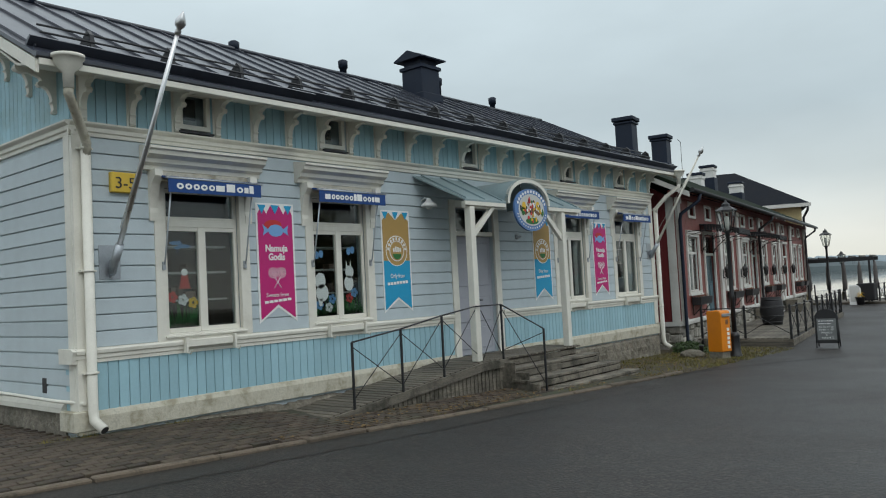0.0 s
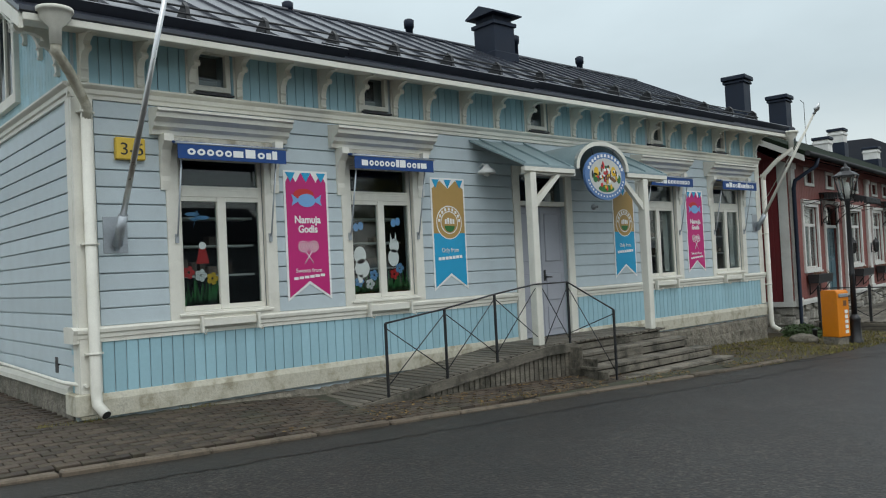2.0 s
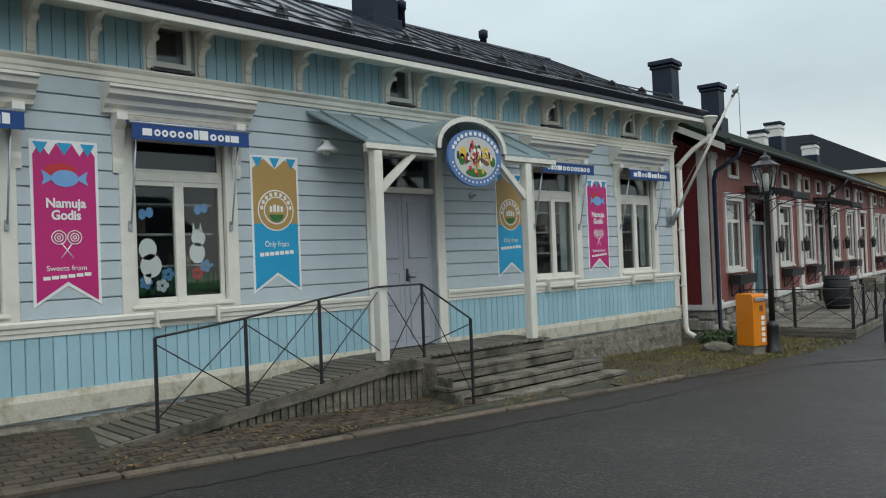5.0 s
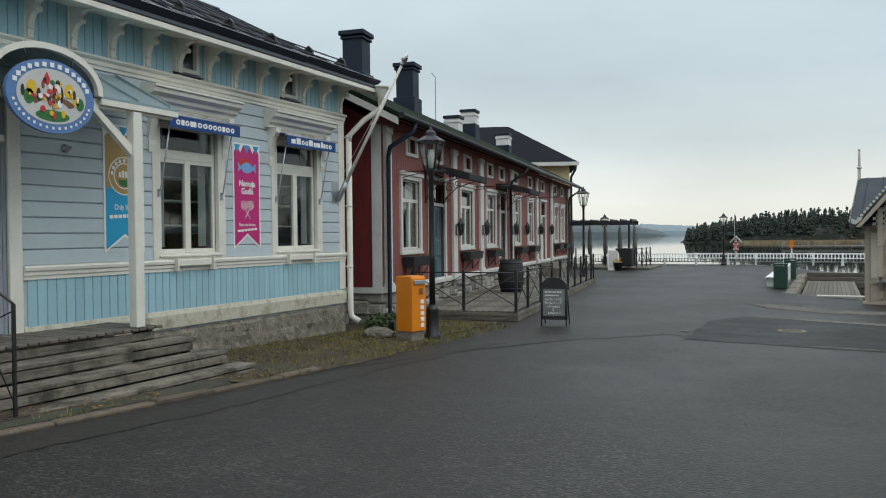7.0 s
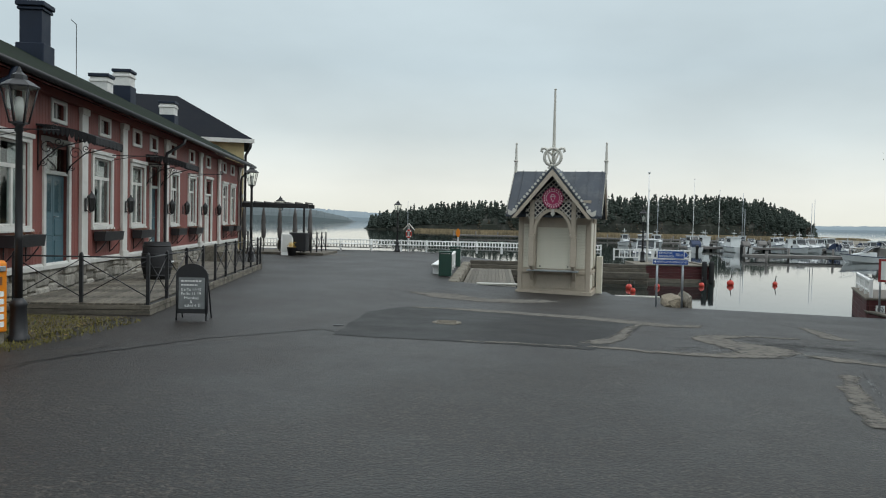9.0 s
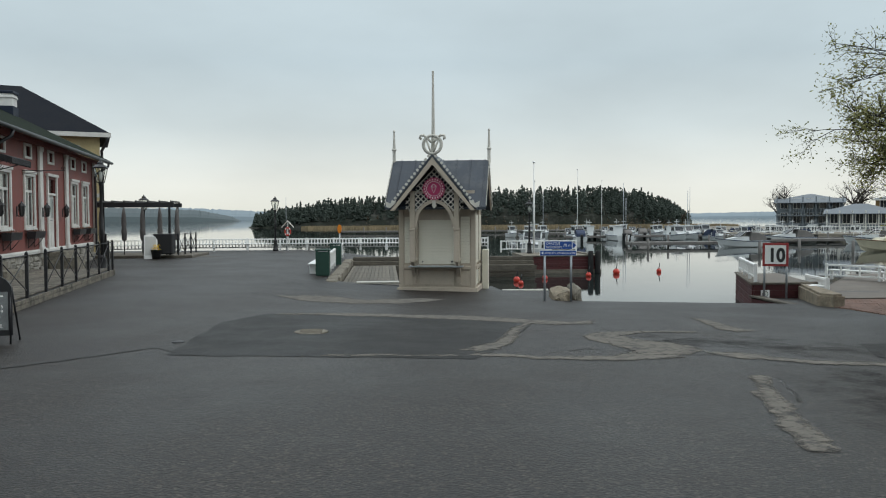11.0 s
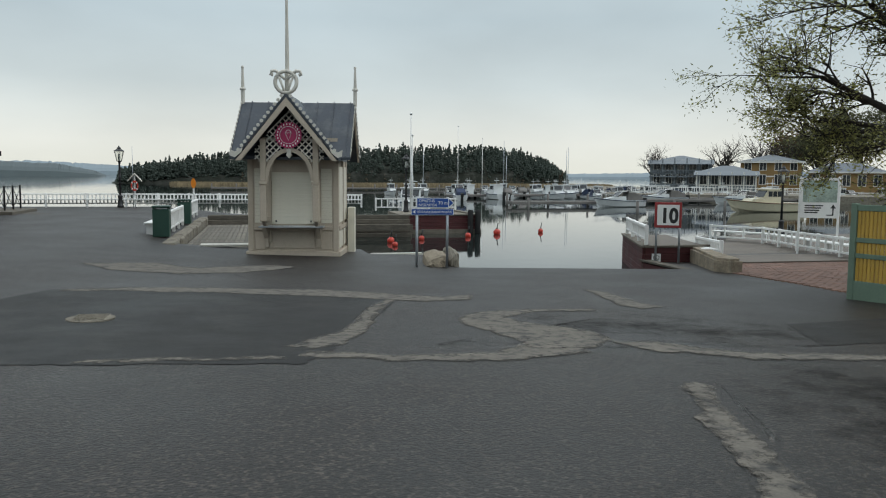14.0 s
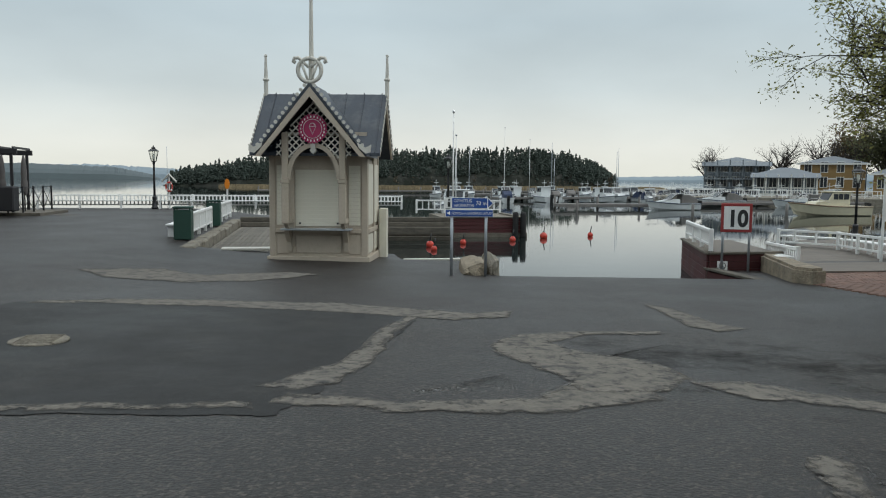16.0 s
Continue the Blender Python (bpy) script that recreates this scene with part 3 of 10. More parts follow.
def house_roof():
    # section: eaves at x 0.6, ridge at x -3.45
    ex, ez, rx, rz, bxx = 0.6, 4.155, -3.45, 6.2, -7.5
    y0, y1 = HY0 - 0.62, HY1 + 0.52
    sl = math.atan2(rz - ez, ex - rx)
    ln = math.hypot(rz - ez, ex - rx)
    up = Vector((-math.cos(sl), 0, math.sin(sl)))
    nrm = Vector((math.sin(sl), 0, math.cos(sl)))
    th = 0.05
    bm = bmesh.new()
    prism(bm, [(ex, ez), (rx, rz), (bxx, ez), (bxx, ez - th), (rx, rz - th), (ex, ez - th)], 1, y0, y1)
    roof = part("roof", bm, M_ROOF, house)
    # standing seams
    bm = bmesh.new()
    bx(bm, 0, -0.011, 0, ln - 0.3, 0.011, 0.034)
    me = mesh_of("seam", bm, M_ROOF)
    y = y0 + 0.1
    while y < y1:
        piece("seam", me, roof, Matrix.Translation((rx, y, rz)) @ Matrix.Rotation(sl, 4, "Y"))
        y += 0.52
    bm = bmesh.new()
    cyl(bm, (rx, y0, rz + 0.02), (rx, y1, rz + 0.02), 0.04)
    part("ridge_cap", bm, M_ROOF, house)
    # sloping sheet gutters near the eaves, each starting higher than the last one ends
    edges = [y0 + 0.03, 7.0, 10.55, 14.1, 16.7, y1 - 0.03]
    for a, b in zip(edges, edges[1:]):
        bm = bmesh.new()
        ring = []
        for y, k in ((a, 0.34), (b + (0.25 if b < y1 - 0.1 else 0.0), 0.12)):
            p = Vector((ex, y, ez)) + up * k
            ring.append([bm.verts.new(q) for q in (p, p + nrm * 0.12 - up * 0.06, p + nrm * 0.125 - up * 0.03, p + up * 0.05)])
        for i in range(4):
            bm.faces.new((ring[0][i], ring[0][(i + 1) % 4], ring[1][(i + 1) % 4], ring[1][i]))
        bm.faces.new(ring[0])
        bm.faces.new(ring[1])
        bmesh.ops.recalc_face_normals(bm, faces=bm.faces)
        part("eave_gutter", bm, M_ROOF, house)
    # snow guard rails on feet
    for k, h in ((0.74, 0.11), (0.86, 0.17)):
        bm = bmesh.new()
        p = Vector((ex, 0, ez)) + up * k + nrm * h
        cyl(bm, p + Vector((0, y0 + 0.3, 0)), p + Vector((0, y1 - 0.3, 0)), 0.014, seg=6)
        part("snow_guard_rail", bm, M_IRON, house)
    bm = bmesh.new()
    p0, p1 = (Vector((ex, 0, ez)) + up * k for k in (0.66, 1.02))
    t0, t1 = (Vector((ex, 0, ez)) + up * k + nrm * h for k, h in ((0.8, 0.19), (0.9, 0.22)))
    prism(bm, [(p.x, p.z) for p in (p0, p1, t1, t0)], 1, -0.025, 0.025)
    bx(bm, p0.x - 0.2, -0.05, p0.z + 0.02, p0.x - 0.05, 0.05, p0.z + 0.11, 0.01)
    me = mesh_of("snow_guard_foot", bm, M_IRON)
    y = y0 + 0.9
    while y < y1:
        piece("snow_guard_foot", me, house, Matrix.Translation((0, y, 0)))
        y += 1.04
    # dark drip edge, slim cream fascia, barge boards and soffit
    bm = bmesh.new()
    prism(bm, [(ex - 0.01, ez - 0.05), (ex + 0.025, ez - 0.035), (ex + 0.025, ez + 0.008), (ex - 0.01, ez + 0.02)], 1, y0 - 0.005, y1 + 0.005)
    part("drip_edge", bm, M_ROOF, house)
    bm = bmesh.new()
    bx(bm, ex - 0.035, y0 + 0.03, ez - 0.125, ex + 0.012, y1 - 0.03, ez - 0.052, 0.006)
    part("fascia", bm, M_CREAM, house)
    for y in (y0, y1 - 0.04):
        bm = bmesh.new()
        prism(bm, [(ex - 0.03, ez - 0.06), (rx, rz - 0.06), (bxx, ez - 0.06), (bxx, ez - 0.2), (rx, rz - 0.2), (ex - 0.03, ez - 0.2)], 1, y, y + 0.04)
        part("barge_board", bm, M_CREAM, house)
    bm = bmesh.new()
    prism(bm, [(ex - 0.04, ez - 0.085), (0.0, ez + 0.03), (rx, rz - 0.09), (rx, rz - 0.12), (0.0, ez + 0.0), (ex - 0.04, ez - 0.11)], 1, y0 + 0.05, y1 - 0.05)
    part("soffit", bm, M_CREAM, house)
    # chimneys and vents
    bm = bmesh.new()
    cx, cy = -2.75, 13.28
    bx(bm, cx - 0.3, cy - 0.3, 5.3, cx + 0.3, cy + 0.3, 6.5, 0.01)
    bx(bm, cx - 0.34, cy - 0.34, 6.42, cx + 0.34, cy + 0.34, 6.5, 0.01)
    bx(bm, cx - 0.35, cy - 0.35, 5.3, cx + 0.36, cy + 0.35, 5.86, 0.015)
    bx(bm, cx - 0.26, cy - 0.26, 6.5, cx + 0.26, cy + 0.26, 6.64)
    prism(bm, [(cx - 0.42, 6.63), (cx + 0.42, 6.63), (cx + 0.42, 6.66), (cx, 6.84), (cx - 0.42, 6.66)], 1, cy - 0.42, cy + 0.42)
    part("chimney", bm, M_CHIM, house)
    for y, x, z in ((5.1, -3.5, 6.32), (8.81, -3.5, 6.34), (11.6, -3.5, 6.5), (14.05, -2.9, 6.4), (17.0, -3.5, 6.5)):
        bm = bmesh.new()
        lathe(bm, [(0.075, z - 0.9), (0.075, z - 0.13), (0.10, z - 0.13), (0.105, z + 0.02), (0.06, z + 0.05)], (x, y, 0), 12)
        part("roof_vent", bm, M_CHIM, house)


house_roof()


def shop_window(y0, y1, curtain):
    bm = bmesh.new()
    ring_frame(bm, -0.02, 0.045, y0, y1, W_Z0, W_Z1 + 0.12, 0.15, 0.15, 0.09, 0.18)
    w = part("window", bm, M_CREAM, house)
    a, b, z0, z1 = y0 + 0.152, y1 - 0.152, 1.112, 2.918
    zt = 2.44
    m = (a + b) / 2
    bm = bmesh.new()
    bx(bm, -0.09, a, z0, -0.035, a + 0.05, z1)
    bx(bm, -0.09, b - 0.05, z0, -0.035, b, z1)
    bx(bm, -0.09, a + 0.05, zt, -0.02, b - 0.05, zt + 0.09, 0.004)
    bx(bm, -0.09, m - 0.055, z0, -0.02, m + 0.055, zt, 0.006)
    for p, q in ((a + 0.05, m - 0.055), (m + 0.055, b - 0.05)):
        bx(bm, -0.085, p, z0, -0.03, q, z0 + 0.06)
        bx(bm, -0.085, p, zt - 0.05, -0.03, q, zt)
    bx(bm, -0.085, a + 0.05, z1 - 0.05, -0.03, b - 0.05, z1)
    bx(bm, -0.085, a + 0.05, zt + 0.09, -0.03, b - 0.05, zt + 0.13)
    part("window_frame", bm, M_CREAM, w)
    bm = bmesh.new()
    prism(bm, [(-0.05, z0 - 0.03), (0.07, z0 - 0.05), (0.07, z0 - 0.03), (-0.05, z0 + 0.002)], 1, y0 + 0.1, y1 - 0.1)
    part("window_sill", bm, M_CREAM, w)
    for p, q, r, s in ((a + 0.05, m - 0.055, z0 + 0.06, zt - 0.05), (m + 0.055, b - 0.05, z0 + 0.06, zt - 0.05), (a + 0.05, b - 0.05, zt + 0.13, z1 - 0.05)):
        bm = bmesh.new()
        bx(bm, -0.065, p, r, -0.06, q, s)
        pane = part("pane", bm, M_GLASS, w)
        pane.visible_shadow = False
    # moulded hood on two consoles
    bm = bmesh.new()
    h0, h1 = y0 - 0.16, y1 + 0.16
    prism(bm, [(0.0, 3.12), (0.10, 3.12), (0.11, 3.17), (0.17, 3.2), (0.18, 3.25), (0.26, 3.29), (0.27, 3.34), (0.30, 3.355), (0.30, 3.385), (0.0, 3.43)], 1, h0, h1)
    part("window_hood", bm, M_CREAM, w)
    for y in (y0 - 0.06, y1 - 0.06):
        bm = bmesh.new()
        prism(bm, [(0.0, 2.52), (0.05, 2.5), (0.06, 2.6), (0.05, 2.66), (0.075, 2.8), (0.12, 2.95), (0.2, 3.04), (0.2, 3.12), (0.0, 3.12)], 1, y, y + 0.11)
        part("console", bm, M_CREAM, w)
    # box for the awning roller and a flower-box rail below the sill
    bm = bmesh.new()
    bx(bm, 0.02, y0 + 0.06, 3.0, 0.13, y1 - 0.06, 3.11, 0.01)
    part("roller_box", bm, M_BASE, w)
    bm = bmesh.new()
    mid = (y0 + y1) / 2
    bx(bm, 0.075, mid - 0.33, 0.93, 0.11, mid + 0.33, 1.02, 0.006)
    for y in (mid - 0.37, mid + 0.34):
        bx(bm, 0.07, y, 0.86, 0.14, y + 0.03, 1.05, 0.004)
        tube(bm, [(0.1, y + 0.015, 0.88), (0.2, y + 0.015, 0.85), (0.24, y + 0.015, 0.9)], 0.008, 6)
    part("flower_box_rail", bm, M_CREAM, w)
    # display shelves inside
    bm = bmesh.new()
    for z in (1.5, 1.86, 2.2):
        bx(bm, -0.62, a, z, -0.3, b, z + 0.025)
    part("display_shelf", bm, [M_SHELF], w)
    bm = bmesh.new()
    rs = random.Random(int(y0 * 10))
    for z in (1.525, 1.885):
        y = a + 0.04
        while y < b - 0.14:
            ww = rs.uniform(0.06, 0.14)
            if rs.random() < 0.6:
                bx(bm, -0.55, y, z, -0.4, y + ww, z + rs.uniform(0.08, 0.2), 0.004)
            y += ww + 0.04
    if len(bm.verts):
        part("shelf_goods", bm, mat("packed_goods", (0.16, 0.11, 0.09), 0.6, 0.5, 7, 0, 20, rnd=0.5, island=True), w)
    else:
        bm.free()
    # arms of the awning
    for y in (y0 + 0.1, y1 - 0.1):
        bm = bmesh.new()
        tube(bm, [(0.05, y, 1.95), (0.09, y, 2.0), (0.30, y, 2.98)], 0.011, 6)
        bx(bm, 0.045, y - 0.02, 1.9, 0.07, y + 0.02, 2.0)
        part("awning_arm", bm, M_GALV, w)
    if curtain:
        bm = bmesh.new()
        for p, q in ((a + 0.06, a + 0.24), (b - 0.22, b - 0.06)):
            n = 14
            vs = [[bm.verts.new((-0.16 + 0.018 * math.sin(i * 2.1), p + (q - p) * i / n, z)) for i in range(n + 1)] for z in (1.2, 2.88)]
            for i in range(n):
                bm.faces.new((vs[0][i], vs[0][i + 1], vs[1][i + 1], vs[1][i]))
        part("curtain", bm, M_SHELF, w)
    return w


windows = [shop_window(a, b, i > 1) for i, (a, b) in enumerate(WIN)]


def frieze_window(c):
    bm = bmesh.new()
    z0, z1 = 3.685, 4.185
    ring_frame(bm, -0.02, 0.05, c - 0.23, c + 0.23, z0, z1, 0.06, 0.06, 0.065, 0.05)
    w = part("frieze_window", bm, M_CREAM, house)
    bm = bmesh.new()
    prism(bm, [(0.0, z0 - 0.045), (0.1, z0 - 0.05), (0.1, z0 - 0.03), (0.0, z0 - 0.004)], 1, c - 0.25, c + 0.25)
    part("window_sill", bm, M_IRON, w)
    bm = bmesh.new()
    bx(bm, -0.03, c - 0.17, z0 + 0.065, -0.025, c + 0.17, z1 - 0.05)
    part("pane", bm, M_GLASS, w).visible_shadow = False
    bm = bmesh.new()
    bx(bm, -0.2, c - 0.16, z0 + 0.04, -0.17, c + 0.16, z0 + 0.18)
    part("paper_blind", bm, M_SHELF, w)


for c in FRIEZE:
    frieze_window(c)


def house_door():
    y0, y1 = DOOR
    bm = bmesh.new()
    bx(bm, -0.02, y0 - 0.16, 0.24, 0.045, y0, 3.06, 0.006)
    bx(bm, -0.02, y1, 0.24, 0.045, y1 + 0.16, 3.06, 0.006)
    bx(bm, -0.02, y0 + 0.001, 2.92, 0.04, y1 - 0.001, 3.06, 0.005)
    bx(bm, -0.12, y0, 2.42, 0.0, y1, 2.5, 0.006)
    d = part("door", bm, M_CREAM, house, "grey double door under a transom light")
    m = (y0 + y1) / 2
    for p, q in ((y0 + 0.005, m - 0.003), (m + 0.003, y1 - 0.005)):
        bm = bmesh.new()
        bx(bm, -0.12, p, 0.26, -0.075, q, 2.415, 0.004)
        for z0, z1 in ((0.36, 0.75), (0.85, 1.3), (1.5, 2.3)):
            bx(bm, -0.078, p + 0.09, z0, -0.06, q - 0.09, z1, 0.014)
        part("door_leaf", bm, M_DOOR, d)
    bm = bmesh.new()
    bx(bm, -0.075, m + 0.03, 1.18, -0.06, m + 0.075, 1.36, 0.004)
    tube(bm, [(-0.06, m + 0.05, 1.24), (-0.01, m + 0.05, 1.24), (-0.005, m + 0.16, 1.235)], 0.011, 8)
    part("door_handle", bm, M_IRON, d)
    bm = bmesh.new()
    bx(bm, -0.085, y0 + 0.01, 2.505, -0.08, y1 - 0.01, 2.91)
    part("transom_pane", bm, M_GLASS, d).visible_shadow = False


house_door()


# ---------------------------------------------------------------- porch, ramp and steps of the shop
def porch():
    po = thing("door_canopy", pose(HX, 0, 0), "grey-green sheet metal canopy on two cream posts over the door", "canopy")
    s0, s1, n1, zw, zf = 9.98, 13.62, 0.98, 3.42, 2.93
    c, r = 11.79, 0.67

    def zr(n):
        return zw + (zf - zw) * n / n1
    for a, b in ((s0, c - r), (c + r, s1)):
        bm = bmesh.new()
        prism(bm, [(0.02, zw), (n1, zf), (n1, zf - 0.03), (0.02, zw - 0.03)], 1, a, b)
        for v in bm.verts:
            if a == s0 and abs(v.co.y - a) < 0.001:
                v.co.y += 0.2 * v.co.x - 0.2
        part("roof_sheet", bm, M_CANOPY, po)
        bm = bmesh.new()
        y = a + 0.02
        while y < b:
            prism(bm, [(0.03, zw + 0.03), (n1, zf + 0.03), (n1, zf), (0.03, zw)], 1, y, y + 0.02)
            y += 0.5
        part("roof_seams", bm, M_CANOPY, po, kind="stuff")
        bm = bmesh.new()
        bx(bm, n1 - 0.04, a, zf - 0.1, n1, b, zf - 0.031, 0.004)
        part("front_board", bm, M_CREAM, po)
    # barrel vault in the middle
    bm = bmesh.new()
    n = 20
    top = 0.46

    def arc(k, rr, tt):
        a = math.pi * k / n
        return c + rr * math.cos(a), zf - 0.02 + tt * math.sin(a) ** 0.9 if 0 < k < n else zf - 0.02
    rows = []
    for nn in (0.02, 0.35, 0.7, n1 + 0.03):
        lift = 0.0
        rows.append([bm.verts.new((nn, *arc(k, r, top))) for k in range(n + 1)])
    for i in range(3):
        for k in range(n):
            f = bm.faces.new((rows[i][k], rows[i][k + 1], rows[i + 1][k + 1], rows[i + 1][k]))
            f.smooth = True
    part("barrel_roof", bm, M_CANOPY, po)
    bm = bmesh.new()
    outer = [arc(k, r, top) for k in range(n + 1)]
    inner = [arc(k, r - 0.065, top - 0.065) for k in range(n + 1)]
    a0 = [[bm.verts.new((nn, *p)) for p in ring] for nn in (n1 - 0.03, n1 + 0.035) for ring in (outer, inner)]
    for k in range(n):
        bm.faces.new((a0[2][k], a0[2][k + 1], a0[3][k + 1], a0[3][k]))
        bm.faces.new((a0[0][k], a0[1][k], a0[1][k + 1], a0[0][k + 1]))
        bm.faces.new((a0[1][k], a0[3][k], a0[3][k + 1], a0[1][k + 1]))
        bm.faces.new((a0[0][k], a0[0][k + 1], a0[2][k + 1], a0[2][k]))
    part("arch_board", bm, M_CREAM, po)
    for y, sgn in ((10.17, 1), (12.985, -1)):
        bm = bmesh.new()
        bx(bm, 0.84, y - 0.065, 0.27, 0.97, y + 0.065, 2.82, 0.01)
        part("post", bm, M_CREAM, po)
        bm = bmesh.new()
        d = sgn * 0.62
        p0, p1 = Vector((0.9, y + sgn * 0.05, 2.28)), Vector((0.9, y + sgn * 0.05 + d, 2.82))
        prism(bm, [(p0.y, p0.z), (p0.y, p0.z + 0.13), (p1.y - sgn * 0.1, p1.z), (p1.y, p1.z)], 0, 0.87, 0.94)
        part("brace", bm, M_CREAM, po)
    for a, b in ((s0 + 0.05, c - r + 0.06), (c + r - 0.06, s1 - 0.05)):
        bm = bmesh.new()
        bx(bm, 0.86, a, 2.80, 0.93, b, 2.9)
        part("front_beam", bm, M_CREAM, po)


porch()


def oval_sign():
    sg = thing("oval_sign", pose(HX + 1.0, 11.79, 2.81), "oval shop sign with blue rim and colourful printed scene", "sign")
    bm = bmesh.new()
    prism(bm, disc_poly(0, 0, 0.515, 0.38, 40), 0, 0.0, 0.045)
    part("board", bm, mat("blue_sign_rim_paint", (0.10, 0.20, 0.42), 0.5, 0.06, 2, 0.03, 60), sg)
    bm = bmesh.new()
    prism(bm, disc_poly(0, 0, 0.405, 0.285, 40), 0, 0.044, 0.0485)
    part("picture_field", bm, M_SHELF, sg)
    # lettering round the rim as plain bars
    bm = bmesh.new()
    for k in range(30):
        t = math.pi * (0.12 + 0.76 * k / 29) if k < 13 else math.pi * (1.08 + 0.84 * (k - 13) / 16)
        if k < 13:
            t = math.pi * (0.12 + 0.76 * k / 12)
        y, z = 0.455 * math.cos(t), 0.328 * math.sin(t)
        hh = 0.024 if k < 13 else 0.014
        bx(bm, 0.05, y - 0.024 if k < 13 else y - 0.013, z - hh, 0.053, y + 0.024 if k < 13 else y + 0.013, z + hh)
    part("rim_bars", bm, M_PRINTW, sg, kind="stuff")
    for nm, material, polys in (
        ("green_patch", M_PRINTG, [disc_poly(0, -0.2, 0.2, 0.06, 20), disc_poly(-0.27, -0.03, 0.06, 0.08, 10), disc_poly(0.33, -0.04, 0.05, 0.07, 10)]),
        ("bridge_patch", M_BROWN, [disc_poly(0.0, -0.08, 0.26, 0.09, 16, 0, math.pi) + [(-0.2, -0.1), (-0.1, -0.04), (0, -0.02), (0.12, -0.05), (0.2, -0.1)]]),
        ("tower_patch", M_PRINTR, [[(-0.13, 0.12), (0.0, 0.12), (-0.06, 0.25)]]),
        ("yellow_patch", M_PRINTY, [disc_poly(0.2, 0.08, 0.06, 0.08, 12), disc_poly(-0.24, 0.06, 0.06, 0.08, 12), disc_poly(0.28, -0.02, 0.04, 0.05, 10)]),
        ("grey_patch", M_SHELF, [[(-0.1, -0.02), (-0.03, -0.02), (-0.03, 0.12), (-0.1, 0.12)], disc_poly(0.05, 0.05, 0.05, 0.07, 12)]),
        ("dark_patch", M_PRINTK, [disc_poly(0.1, 0.04, 0.03, 0.08, 10), disc_poly(-0.16, 0.0, 0.025, 0.07, 10), disc_poly(0.02, 0.02, 0.02, 0.1, 10), disc_poly(0.26, 0.05, 0.02, 0.05, 10), disc_poly(-0.34, 0.02, 0.02, 0.06, 10)])):
        bm = bmesh.new()
        for i, p in enumerate(polys):
            prism(bm, p, 0, 0.046, 0.0505 + 0.0012 * i)
        part(nm, bm, material, sg)
    rs_ = random.Random(77)
    for k in range(44):
        bm = bmesh.new()
        a_, q = rs_.uniform(0, 6.283), rs_.uniform(0.1, 0.85)
        y, z = 0.36 * q * math.cos(a_), 0.22 * q * math.sin(a_) - 0.01
        prism(bm, disc_poly(y, z, rs_.uniform(0.012, 0.03), rs_.uniform(0.015, 0.05), 8), 0, 0.05, 0.0565 + 0.0001 * k)
        part("figure_patch", bm, rs_.choice((M_PRINTK, M_PRINTY, M_PRINTG, M_BROWN, M_PRINTW, M_PRINTW, M_PRINTR, M_GOLD)), sg)
    bm = bmesh.new()
    for y in (-0.25, 0.25):
        cyl(bm, (0.02, y, 0.3), (0.0, y * 1.2, 0.52), 0.008, seg=6)
    part("hanger", bm, M_IRON, sg)


oval_sign()


def ramp_z(s):
    return 0.26 - 0.11 * max(0.0, 10.2 - s)


